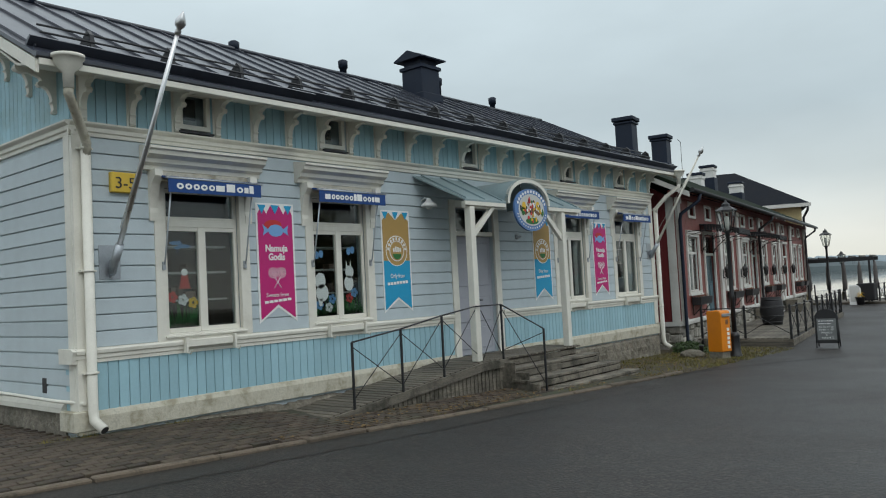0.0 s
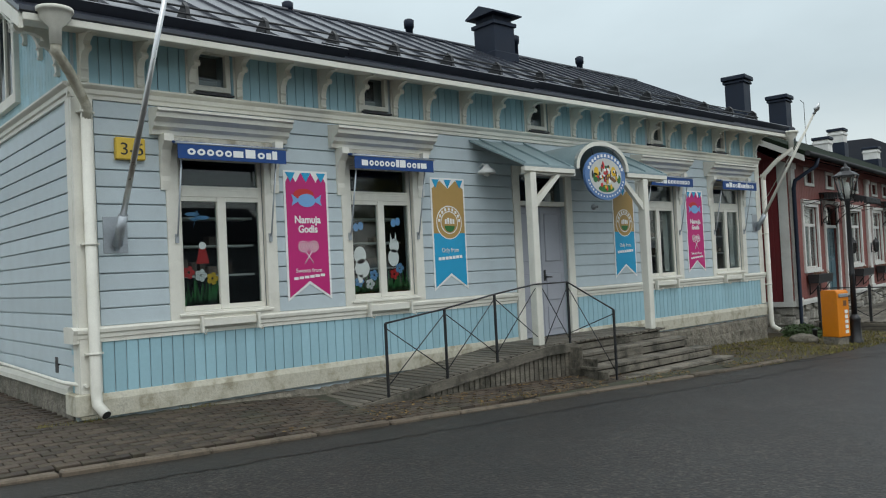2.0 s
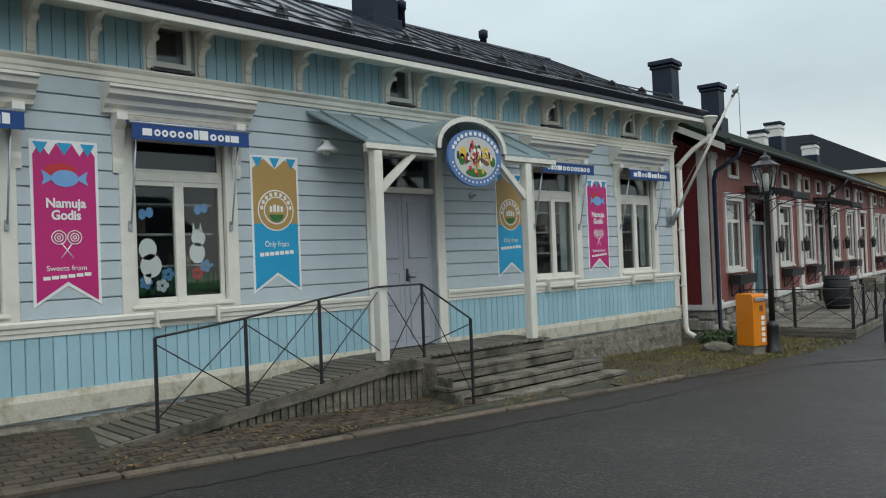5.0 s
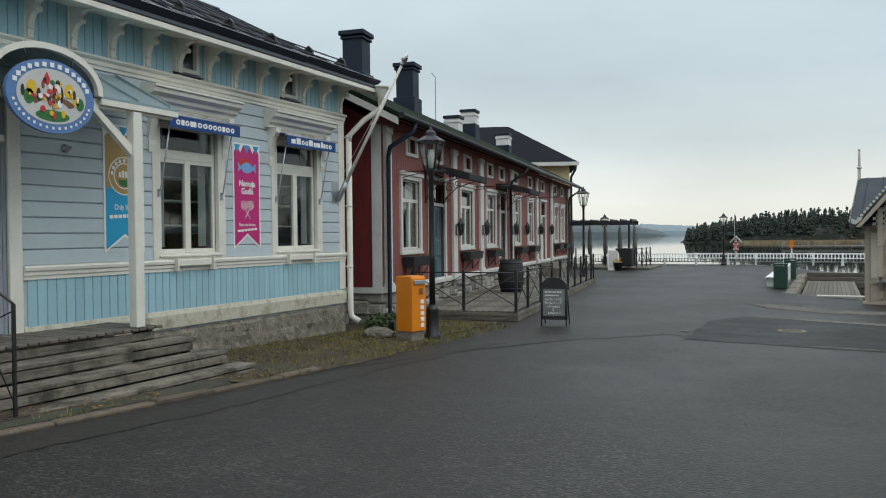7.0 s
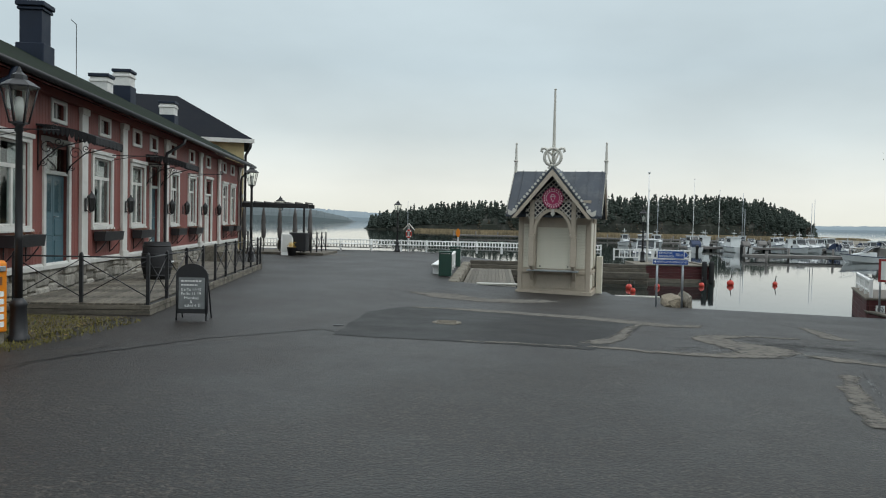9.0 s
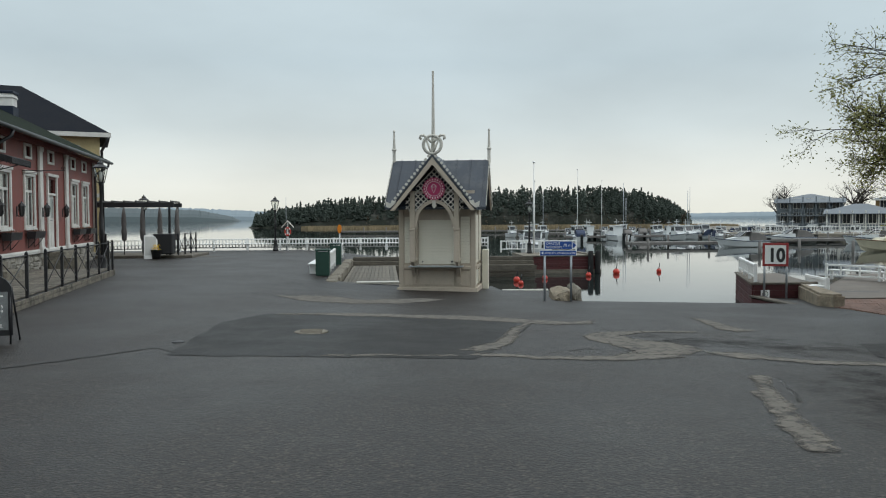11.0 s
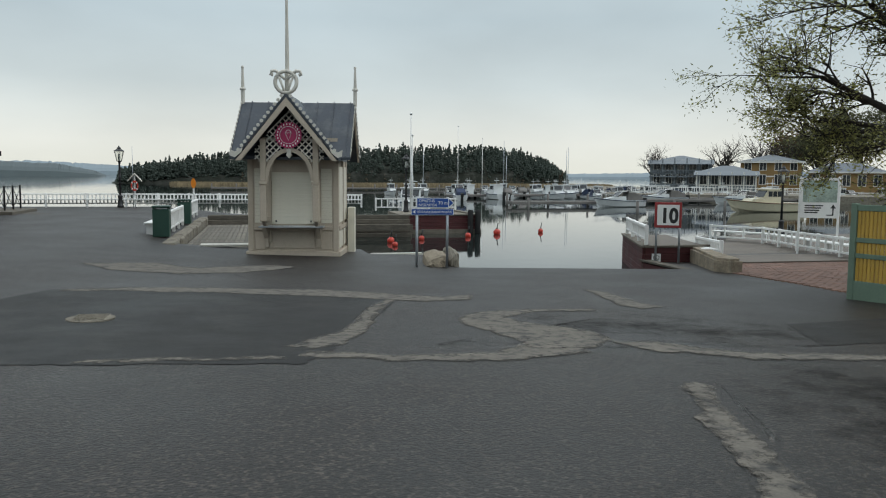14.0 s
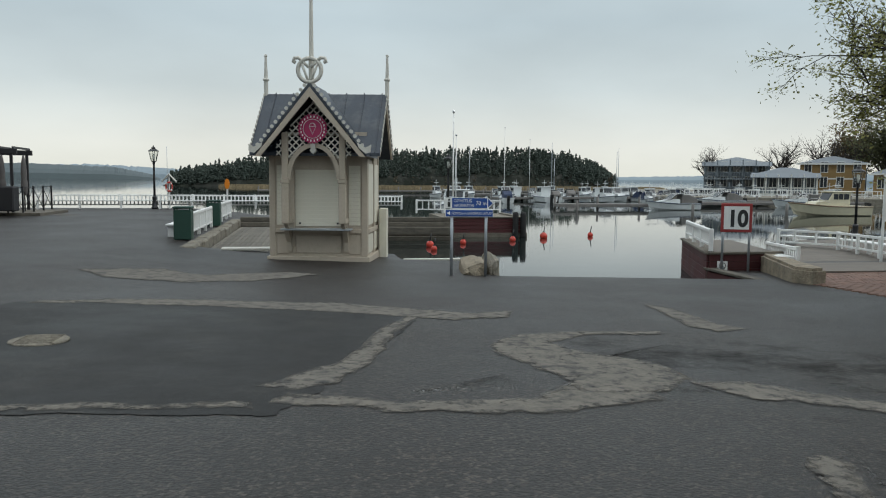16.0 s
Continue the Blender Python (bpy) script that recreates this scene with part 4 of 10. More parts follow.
def timber_deck():
    dk = thing("entrance_ramp", pose(HX, 0, 0), "weathered grey timber ramp and landing before the door", "ramp")
    rs = random.Random(7)
    bm = bmesh.new()
    bx(bm, 0.07, 0.012, -0.03, 1.0, 0.108, 0.0, 0.005)
    me = mesh_of("plank", bm, M_DECKX)
    s = 6.6
    while s < 10.2:
        piece("plank", me, dk, Matrix.Translation((rs.uniform(-0.006, 0.006), s, ramp_z(s + 0.06) + rs.uniform(-0.003, 0.003))) @ Matrix.Rotation(0.11, 4, "X"))
        s += 0.12
    while s < 13.3:
        piece("plank", me, dk, Matrix.Translation((-0.03 + rs.uniform(-0.006, 0.006), s, 0.262 + rs.uniform(-0.003, 0.003))))
        s += 0.12
    # edge beam along the ramp
    bm = bmesh.new()
    prism(bm, [(6.6, ramp_z(6.6) - 0.01), (10.2, 0.25), (10.85, 0.25), (10.85, 0.12), (10.2, 0.12), (6.6, ramp_z(6.6) - 0.13)], 0, 1.0, 1.045)
    part("edge_beam", bm, M_DECK, dk)
    bm = bmesh.new()
    prism(bm, [(6.6, -0.45), (6.6, -0.18), (10.2, 0.21), (13.3, 0.21), (13.3, -0.3), (10.2, -0.3)], 0, 0.1, 0.14)
    part("back_beam", bm, M_DECK, dk)
    # upright slats under the beam
    s = 6.9
    while s < 10.8:
        bm = bmesh.new()
        zt = min(0.2, ramp_z(s) - 0.05)
        gz = ground_z(HX + 1.0, s) + 0.03
        if zt > gz + 0.03:
            bx(bm, 0.985, s + 0.005, gz, 1.003, s + 0.084, zt, 0.003)
            part("slat", bm, M_DECK, dk)
        else:
            bm.free()
        s += 0.098
    # steps
    st = thing("entrance_steps", pose(HX, 0, 0), "weathered grey timber steps with one iron handrail beside", "steps")
    for n0, a, b, z in ((0.93, 10.84, 13.25, 0.262), (1.25, 10.74, 13.55, 0.10), (1.55, 10.66, 13.82, -0.075), (1.84 - 0.3, 10.5, 14.02, -0.25)):
        if z < -0.2:
            n0 = 1.84
        for k in range(2):
            bm = bmesh.new()
            w = 0.15
            bx(bm, n0 - 0.31 + k * 0.16, a + rs.uniform(-0.02, 0.02), z - 0.045, n0 - 0.31 + k * 0.16 + w, b + rs.uniform(-0.03, 0.03), z, 0.006)
            part("tread", bm, M_DECK, st)
        bm = bmesh.new()
        bx(bm, n0 - 0.035, a + 0.01, z - 0.155, n0 - 0.005, b - 0.02, z - 0.06, 0.006)
        part("riser", bm, M_DECK, st)
        for q in (a + 0.03, b - 0.08):
            bm = bmesh.new()
            bx(bm, 0.6, q, -0.5, n0 - 0.04, q + 0.05, z - 0.05)
            part("carriage", bm, M_DECK, st)
    for k in range(9):
        n0 = 1.0 + 0.09 * k
        bm = bmesh.new()
        zt = 0.2 if n0 < 1.2 else 0.04 if n0 < 1.5 else -0.12
        bx(bm, n0, 10.6 if n0 > 1.5 else 10.7, -0.38, n0 + 0.085, 10.62 if n0 > 1.5 else 10.72, zt, 0.003)
        part("side_board", bm, M_DECK, st)
    # iron railing
    rl = thing("ramp_railing", pose(HX, 0, 0), "thin black iron railing with crossed bars along the ramp", "railing")
    posts = [(1.02, 7.31, -0.1, 0.83), (1.02, 8.27, -0.02, 0.94), (1.02, 9.19, 0.1, 1.075), (1.0, 10.05, 0.25, 1.17), (1.0, 10.76, 0.24, 1.17), (1.83, 10.76, -0.3, 0.76)]
    for n, s, a, b in posts:
        if s == 10.05:  # here the rail ends in the canopy post
            continue
        bm = bmesh.new()
        bx(bm, n - 0.015, s - 0.015, a, n + 0.015, s + 0.015, b, 0.003)
        part("post", bm, M_IRON, rl)
    for p, q in zip(posts, posts[1:]):
        bm = bmesh.new()
        cyl(bm, (p[0], p[1], p[3]), (q[0], q[1], q[3]), 0.012, seg=6)
        part("top_rail", bm, M_IRON, rl)
        if p[1] != 10.05:
            for za, zb in ((p[2] + 0.16, q[3] - 0.06), (p[3] - 0.06, q[2] + 0.16)):
                bm = bmesh.new()
                cyl(bm, (p[0], p[1], za), (q[0], q[1], zb), 0.007, seg=5)
                part("cross_bar", bm, M_IRON, rl)
    for za, zb in ((0.3, 1.1), (1.1, 0.3)):
        bm = bmesh.new()
        cyl(bm, (1.0, 10.2, za), (1.0, 10.76, zb), 0.007, seg=5)
        part("cross_bar", bm, M_IRON, rl)


timber_deck()


def gable_side():
    gw = part("gable_window", (lambda b: (ring_frame(b, HY0 - 0.02, HY0 - 0.085, -3.62, -2.05, 3.8, 5.2, 0.12, 0.12, 0.14, 0.12, axis=1), b)[-1])(bmesh.new()), M_CREAM, house)
    for x in (-3.1, -2.6):
        bm = bmesh.new()
        bx(bm, x - 0.03, HY0 - 0.07, 3.94, x + 0.03, HY0 - 0.025, 5.08, 0.004)
        part("mullion", bm, M_CREAM, gw)
    for a, b in ((-3.5, -3.13), (-3.07, -2.63), (-2.57, -2.17)):
        bm = bmesh.new()
        bx(bm, a, HY0 - 0.04, 3.94, b, HY0 - 0.03, 5.08)
        part("pane", bm, M_WINDARK, gw)
    ac = thing("air_conditioner", pose(HX, HY0, 0), "beige air conditioner unit on a bracket on the house", "air conditioner")
    bm = bmesh.new()
    bx(bm, -4.75, -0.36, 2.72, -3.95, -0.08, 3.3, 0.02)
    part("casing", bm, M_SHELF, ac)
    for k in range(9):
        bm = bmesh.new()
        bx(bm, -4.62, -0.375, 2.79 + 0.05 * k, -4.12, -0.36, 2.81 + 0.05 * k)
        part("grille_bar", bm, M_IRON, ac)
    for x in (-4.6, -4.1):
        bm = bmesh.new()
        bx(bm, x - 0.02, -0.36, 2.66, x + 0.02, 0.0, 2.72)
        part("bracket", bm, M_GALV, ac)
    cp = thing("service_conduit", pose(HX, HY0, 0), "white cable conduit running down the gable boards", "conduit")
    bm = bmesh.new()
    tube(bm, [(-3.7, -0.05, 3.7), (-3.7, -0.05, 0.5)], 0.022, 6)
    part("pipe", bm, M_WHITE, cp)
    for z in (0.8, 1.3, 1.8, 2.1):
        bm = bmesh.new()
        bx(bm, -3.74, -0.08, z, -3.66, -0.005, z + 0.03)
        part("clip", bm, M_GALV, cp)
    bm = bmesh.new()
    bx(bm, -3.85, -0.1, 1.95, -3.76, -0.03, 3.7, 0.005)
    part("cable_cover", bm, M_GALV, cp)
    bm = bmesh.new()
    bx(bm, -5.3, -0.42, 0.05, -4.5, -0.06, 1.35, 0.015)
    cab = single("meter_cabinet", bm, M_SHELF, "pale grey meter cabinet standing against the gable", "cabinet", m=pose(HX, HY0, 0))


gable_side()


# ---------------------------------------------------------------- banners, awnings, poles and pipes on the shop
def banner(s0, s1, pink):
    z0, z1 = 1.14, 2.80
    b = thing("banner", pose(HX + 0.03, s0, 0), "magenta swallow-tailed sweets banner on the wall" if pink else "gold and blue swallow-tailed banner on the wall", "banner", "shop banners")
    wd = s1 - s0
    m = wd / 2

    def tail(i, top, zt):
        return [(i, z0 + i * 1.6), (m, z0 + 0.215 + i * 0.5), (wd - i, z0 + i * 1.6), (wd - i, zt), (i, zt)] if top else None
    bm = bmesh.new()
    prism(bm, [(0, z0), (m, z0 + 0.21), (wd, z0), (wd, z1), (0, z1)], 0, 0.0, 0.006)
    part("backing", bm, M_PRINTW, b)
    e = 0.03
    zc = 1.98
    zb = z0 + 0.05
    if pink:
        bm = bmesh.new()
        prism(bm, [(e, zb), (m, zb + 0.2), (wd - e, zb), (wd - e, z1 - 0.15)] + [p for k in range(3) for p in ((wd - e - (k + 0.5) * (wd - 2 * e) / 4 - 0.0, z1 - 0.03), (wd - e - (k + 1) * (wd - 2 * e) / 4, z1 - 0.15))] + [(e + 0.07, z1 - 0.03), (e, z1 - 0.15)], 0, 0.006, 0.009)
        part("field", bm, M_PINK, b)
    else:
        bm = bmesh.new()
        prism(bm, [(e, zb), (m, zb + 0.2), (wd - e, zb), (wd - e, zc), (e, zc)], 0, 0.006, 0.009)
        part("field", bm, M_CYAN, b)
        bm = bmesh.new()
        prism(bm, [(e, zc + 0.001), (wd - e, zc + 0.001), (wd - e, z1 - 0.16), (m + 0.15, z1 - 0.04), (m, z1 - 0.16), (m - 0.15, z1 - 0.04), (e, z1 - 0.16)], 0, 0.006, 0.009)
        part("upper_field", bm, M_GOLD, b)
    for k in range(3):
        bm = bmesh.new()
        c = e + 0.07 + k * (wd - 2 * e - 0.14) / 2
        prism(bm, [(c - 0.07, z1 - 0.025), (c, z1 - 0.15), (c + 0.07, z1 - 0.025)], 0, 0.009, 0.012)
        part("pennant", bm, M_CYAN, b)
    if pink:
        bm = bmesh.new()
        prism(bm, disc_poly(m, 2.42, 0.13, 0.085, 20), 0, 0.012, 0.015)
        for d in (-1, 1):
            prism(bm, [(m + d * 0.1, 2.42), (m + d * 0.22, 2.50), (m + d * 0.2, 2.42), (m + d * 0.22, 2.35)], 0, 0.012, 0.0145)
        part("candy_print", bm, M_PRINTB, b)
        bm = bmesh.new()
        prism(bm, disc_poly(m - 0.04, 2.5, 0.15, 0.07, 16), 0, 0.009, 0.0115)
        part("red_candy_print", bm, M_PRINTR, b)
        writing("Namuja", 0.13, M_PRINTW, b, wall_text(0.012, m - 0.19, 2.13), width=0.38, bold=0.004)
        writing("Godis", 0.13, M_PRINTW, b, wall_text(0.012, m - 0.14, 2.01), width=0.28, bold=0.004)
        bm = bmesh.new()
        for d in (-1, 1):
            for r in (0.068, 0.04, 0.016):
                ring = disc_poly(m + d * 0.075, 1.83, r, r, 18)
                tube(bm, [(0.011, *p) for p in ring] + [(0.011, *ring[0])], 0.006, 4)
            cyl(bm, (0.011, m + d * 0.05, 1.77), (0.011, m - d * 0.06, 1.62), 0.006, seg=4)
        part("lollipop_print", bm, M_PRINTW, b, kind="stuff")
        writing("Sweets from", 0.075, M_PRINTW, b, wall_text(0.012, m - 0.2, 1.50), width=0.38)
        for k in range(6):
            bm = bmesh.new()
            bx(bm, 0.01, m - 0.23 + k * 0.078, 1.41 + 0.006 * k, 0.012, m - 0.165 + k * 0.078, 1.445 + 0.006 * k)
            part("word_bar", bm, M_PRINTW, b)
    else:
        for r, mt, x in ((0.25, M_PRINTW, 0.0115), (0.235, M_GOLD, 0.013), (0.17, M_PRINTW, 0.0145), (0.155, M_GOLD, 0.016)):
            bm = bmesh.new()
            prism(bm, disc_poly(m, 2.14, r, r, 28), 0, 0.009, x)
            part("round_print", bm, mt, b)
        bm = bmesh.new()
        for k in range(9):
            t = math.pi * (0.05 + 0.9 * k / 8)
            bx(bm, 0.0135, m + 0.2 * math.cos(t) - 0.018, 2.14 + 0.2 * math.sin(t) - 0.022, 0.0165, m + 0.2 * math.cos(t) + 0.018, 2.14 + 0.2 * math.sin(t) + 0.022)
        for k, h in enumerate((0.07, 0.09, 0.08, 0.07)):
            bx(bm, 0.0165, m - 0.09 + 0.05 * k, 2.12, 0.018, m - 0.055 + 0.05 * k, 2.12 + h)
        part("lettering", bm, M_PRINTW, b, kind="stuff")
        bm = bmesh.new()
        prism(bm, disc_poly(m, 2.09, 0.1, 0.09, 14, math.pi, 2 * math.pi) + [(m + 0.1, 2.09)], 0, 0.0165, 0.018)
        part("green_print", bm, M_PRINTG, b)
        writing("Only from", 0.1, M_PRINTW, b, wall_text(0.012, m - 0.17, 1.70), width=0.33)
        for k in range(7):
            bm = bmesh.new()
            bx(bm, 0.01, m - 0.24 + k * 0.069, 1.585 + 0.004 * k, 0.012, m - 0.185 + k * 0.069, 1.63 + 0.004 * k)
            part("word_bar", bm, M_PRINTW, b)


for s0, s1, p in ((6.55, 7.2, True), (8.96, 9.63, False), (13.27, 13.92, False), (15.68, 16.32, True)):
    banner(s0, s1, p)


def awning(i, s0, s1, letters, h, cover=1.0):
    a = thing("awning", pose(HX, 0, 0), "rolled navy cloth awning with white letters over the window", "awning", "window awnings")
    bm = bmesh.new()
    y0, y1 = s0 + 0.03, s1 - 0.0
    prism(bm, [(0.10, 3.06), (0.33, 3.02), (0.345, 3.0), (0.345, 2.825), (0.335, 2.825), (0.335, 2.99), (0.10, 3.04)], 1, y0, y1)
    part("cloth", bm, M_NAVY, a)
    bm = bmesh.new()
    cyl(bm, (0.335, y0 - 0.02, 3.0), (0.335, y1 + 0.02, 3.0), 0.016, seg=8)
    part("front_bar", bm, M_GALV, a)
    w = (y1 - y0) * cover
    rs_ = random.Random(60 + i)
    sizes = [rs_.choice((0.7, 0.9, 1.0, 1.35)) for _ in range(letters)]
    unit = w * 0.84 / sum(sizes)
    y = y0 + w * 0.08
    for k, q in enumerate(sizes):
        bm = bmesh.new()
        tall = rs_.choice((0.0, 0.0, 0.35)) * h
        y_, z_ = y + q * unit * 0.42, 2.905
        if q in (0.9, 1.0):
            ring_o = disc_poly(y_, z_, q * unit * 0.42, h / 2, 14)
            ring_i = disc_poly(y_, z_, q * unit * 0.17, h * 0.2, 14)
            vo = [[bm.verts.new((x, *p)) for p in ring] for x in (0.3455, 0.349) for ring in (ring_o, ring_i)]
            for j in range(14):
                t_ = (j + 1) % 14
                bm.faces.new((vo[2][j], vo[2][t_], vo[3][t_], vo[3][j]))
                bm.faces.new((vo[0][j], vo[0][t_], vo[2][t_], vo[2][j]))
        else:
            bx(bm, 0.3455, y, z_ - h / 2, 0.349, y + q * unit * 0.82, z_ + h / 2 + tall, 0.0015)
        part("letter_bar", bm, M_PRINTW, a)
        y += q * unit


for i, ((a, b), l) in enumerate(zip(WIN, (10, 12, 12, 11))):
    awning(i, a, b, l, 0.075)


def window_print(i, kind_):
    """Cut-out prints on the inside of the panes."""
    y0, y1 = WIN[i]
    p = thing("window_stickers", pose(HX - 0.068, y0, 0), "coloured flower and figure stickers behind the window pane", "sticker", "window stickers")
    rs = random.Random(i + 3)

    def flat(nm, polys, mt, x=0.0):
        bm = bmesh.new()
        for q in polys:
            prism(bm, q, 0, -0.003 + x, x)
        part(nm, bm, mt, p)
    grass = []
    for a, b in (((0.21, 0.62),) if kind_ == 0 else ((0.21, 0.62), (0.76, 1.15))):
        y = a
        while y < b:
            h = rs.uniform(0.12, 0.34)
            grass.append([(y, 1.18), (y + 0.05, 1.18), (y + 0.025 + rs.uniform(-0.03, 0.03), 1.18 + h)])
            y += 0.022
    bm = bmesh.new()
    for q in grass:
        prism(bm, q, 0, -0.003, 0.0)
    part("grass_print", bm, M_PRINTG, p, kind="stuff")
    fl = [(0.27, 1.56, M_PRINTR), (0.42, 1.52, M_PRINTW), (0.56, 1.48, M_PRINTY)] if kind_ == 0 else [(0.3, 1.34, M_PRINTB), (0.48, 1.3, M_PRINTW), (0.55, 1.42, M_PRINTB), (0.9, 1.42, M_PRINTR), (1.0, 1.5, M_PRINTB)]
    for y, z, mt in fl:
        flat("flower_print", [disc_poly(y + 0.045 * math.cos(k), z + 0.045 * math.sin(k), 0.032, 0.032, 8) for k in (0, 1.26, 2.5, 3.77, 5.0)], mt, 0.003)
    if kind_ == 0:
        flat("doll_print", [disc_poly(0.45, 1.87, 0.045, 0.045, 12)], M_PRINTW, 0.004)
        flat("doll_print", [[(0.37, 1.66), (0.53, 1.66), (0.49, 1.84), (0.41, 1.84)]], M_PRINTR, 0.002)
        flat("dragonfly_print", [disc_poly(0.34, 2.24, 0.09, 0.025, 10), disc_poly(0.46, 2.2, 0.09, 0.025, 10), disc_poly(0.36, 2.18, 0.05, 0.02, 10), [(0.39, 2.28), (0.41, 2.28), (0.35, 2.08)]], M_PRINTB, 0.002)
    else:
        flat("figure_print", [disc_poly(0.33, 1.7, 0.1, 0.12, 16), disc_poly(0.36, 1.52, 0.12, 0.13, 16), [(0.27, 1.42), (0.3, 1.32), (0.35, 1.33), (0.36, 1.44)]], M_PRINTW, 0.004)
        flat("figure_print", [disc_poly(0.92, 1.82, 0.085, 0.1, 16), disc_poly(0.9, 1.65, 0.095, 0.12, 16), [(0.85, 1.88), (0.86, 2.0), (0.89, 1.9)], [(0.93, 1.9), (0.95, 2.0), (0.97, 1.88)]], M_PRINTW, 0.004)
        flat("butterfly_print", [disc_poly(0.28, 2.08, 0.045, 0.06, 8), disc_poly(0.36, 2.1, 0.045, 0.06, 8), disc_poly(0.92, 2.14, 0.045, 0.06, 8), disc_poly(1.0, 2.16, 0.045, 0.06, 8)], M_PRINTB, 0.004)


window_print(0, 0)
window_print(1, 1)


def flagpole(s, z, tip, material):
    f = thing("flagpole", pose(HX, 0, 0), "slanted bare steel flagpole in a grey wall bracket", "flagpole", "shop flagpoles")
    bm = bmesh.new()
    bx(bm, 0.01, s - 0.13, z - 0.2, 0.035, s + 0.13, z + 0.2, 0.004)
    part("base_plate", bm, M_GALV, f)
    p0, p1 = Vector((0.08, s, z - 0.12)), Vector(tip)
    d = (p1 - p0).normalized()
    bm = bmesh.new()
    cyl(bm, p0, p0 + d * 0.36, 0.052, seg=10)
    prism(bm, [(0.03, z - 0.18), (0.13, z - 0.16), (0.22, z + 0.05), (0.03, z + 0.02)], 1, s - 0.01, s + 0.01)
    part("socket", bm, M_GALV, f)
    bm = bmesh.new()
    cyl(bm, p0, p1, 0.034, 0.024, 10)
    part("pole", bm, material, f)
    bm = bmesh.new()
    lathe(bm, [(0.03, -0.02), (0.035, 0.02), (0.025, 0.04), (0.055, 0.08), (0.06, 0.12), (0.04, 0.17), (0.012, 0.22), (0, 0.24)], (0, 0, 0), 12)
    bm.transform(Matrix.Translation(p1) @ d.to_track_quat("Z", "Y").to_matrix().to_4x4())
    part("finial", bm, M_METAL, f)
    bm = bmesh.new()
    cyl(bm, p1 - d * 0.1, p0 + Vector((0.1, 0.06, 0.5)), 0.005, seg=4)
    part("halyard", bm, M_CREAM, f)


flagpole(4.48, 2.0, (1.45, 4.6, 4.38), M_METAL)
flagpole(18.5, 2.14, (1.5, 18.45, 4.36), M_CREAM)


def downpipe(s, far):
    d = thing("downpipe", pose(HX, 0, 0), "cream painted metal rain downpipe with funnel and elbow outlet", "downpipe", "shop downpipes")
    f = s - 0.42 if not far else s + 0.28
    bm = bmesh.new()
    lathe(bm, [(0.055, -0.25), (0.06, -0.08), (0.14, 0.0), (0.15, 0.06), (0.17, 0.065), (0.17, 0.1), (0.13, 0.11)], (0.66, f, 4.06), 16)
    part("funnel", bm, M_CREAM, d)
    bm = bmesh.new()
    zt = 3.3 if not far else 3.2
    tube(bm, [(0.66, f, 3.88), (0.65, f, 3.75), (0.36, (f + s) / 2, zt + 0.32), (0.14, s, zt + 0.05), (0.105, s, zt - 0.1)], 0.052, 10)
    part("offset_pipe", bm, M_CREAM if far else M_BASE, d)
    bm = bmesh.new()
    zb = 0.22 if not far else -0.2
    tube(bm, [(0.105, s, zt + 0.05), (0.105, s, zb + 0.12), (0.13, s, zb), (0.28, s + 0.04, zb - 0.1)], 0.056, 12)
    part("straight_pipe", bm, M_CREAM, d)
    p_, q_ = Vector((0.13, s, zb)), Vector((0.28, s + 0.04, zb - 0.1))
    d_ = (q_ - p_).normalized()
    # dark disc on the closed pipe end, painted as its shaded hollow
    bm = bmesh.new()
    cyl(bm, q_ - d_ * 0.02, q_ + d_ * 0.003, 0.047, seg=12)
    part("dark_outlet_disc", bm, M_DARK, d)
    for z in (zt, 1.9, 0.75):
        bm = bmesh.new()
        lathe(bm, [(0.066, -0.012), (0.066, 0.012)], (0.105, s, z), 12)
        bx(bm, 0.02, s - 0.09, z - 0.01, 0.1, s + 0.09, z + 0.01)
        part("clamp", bm, M_CREAM, d)


downpipe(4.2, False)
downpipe(18.84, True)

# small fittings
bm = bmesh.new()
bx(bm, 0.02, 4.5, 2.82, 0.09, 4.82, 3.06, 0.01)
pl = single("house_number_lamp", bm, M_YELLOWPL, "yellow house number box with black figures", "sign", m=pose(HX, 0, 0))
writing("3-5", 0.19, M_PRINTK, pl, wall_text(0.093, 4.54, 2.87), width=0.24)
wl = thing("wall_lamp", pose(HX, 9.98, 2.92), "small white enamel wall lamp under the canopy", "wall lamp")
bm = bmesh.new()
tube(bm, [(0.0, 0, 0.06), (0.1, 0, 0.12), (0.17, 0, 0.09)], 0.012, 6)
part("arm", bm, M_WHITE, wl)
bm = bmesh.new()
lathe(bm, [(0.14, -0.04), (0.13, 0.0), (0.05, 0.06), (0.03, 0.1), (0.0, 0.105)], (0.19, 0, 0), 16)
part("shade", bm, M_WHITE, wl)
bm = bmesh.new()
lathe(bm, [(0.0, -0.09), (0.05, -0.07), (0.06, -0.03), (0.0, -0.02)], (0.19, 0, 0), 12)
part("bulb_cover", bm, M_SHELF, wl)
bm = bmesh.new()
bx(bm, -0.9, HY0 - 0.03, 0.5, -0.78, HY0 - 0.005, 0.68, 0.004)
single("air_vent", bm, M_IRON, "small dark wall air vent grille low on the side", "vent", m=pose(HX, 0, 0))
bm = bmesh.new()
tube(bm, [(-6.5, HY0 - 0.1, 0.52), (-0.35, HY0 - 0.1, 0.44), (0.08, HY0 + 0.02, 0.42)], 0.022, 8)
single("side_drain_pipe", bm, M_CREAM, "thin cream pipe along the foot of the side wall", "pipe", m=pose(HX, 0, 0))
bm = bmesh.new()
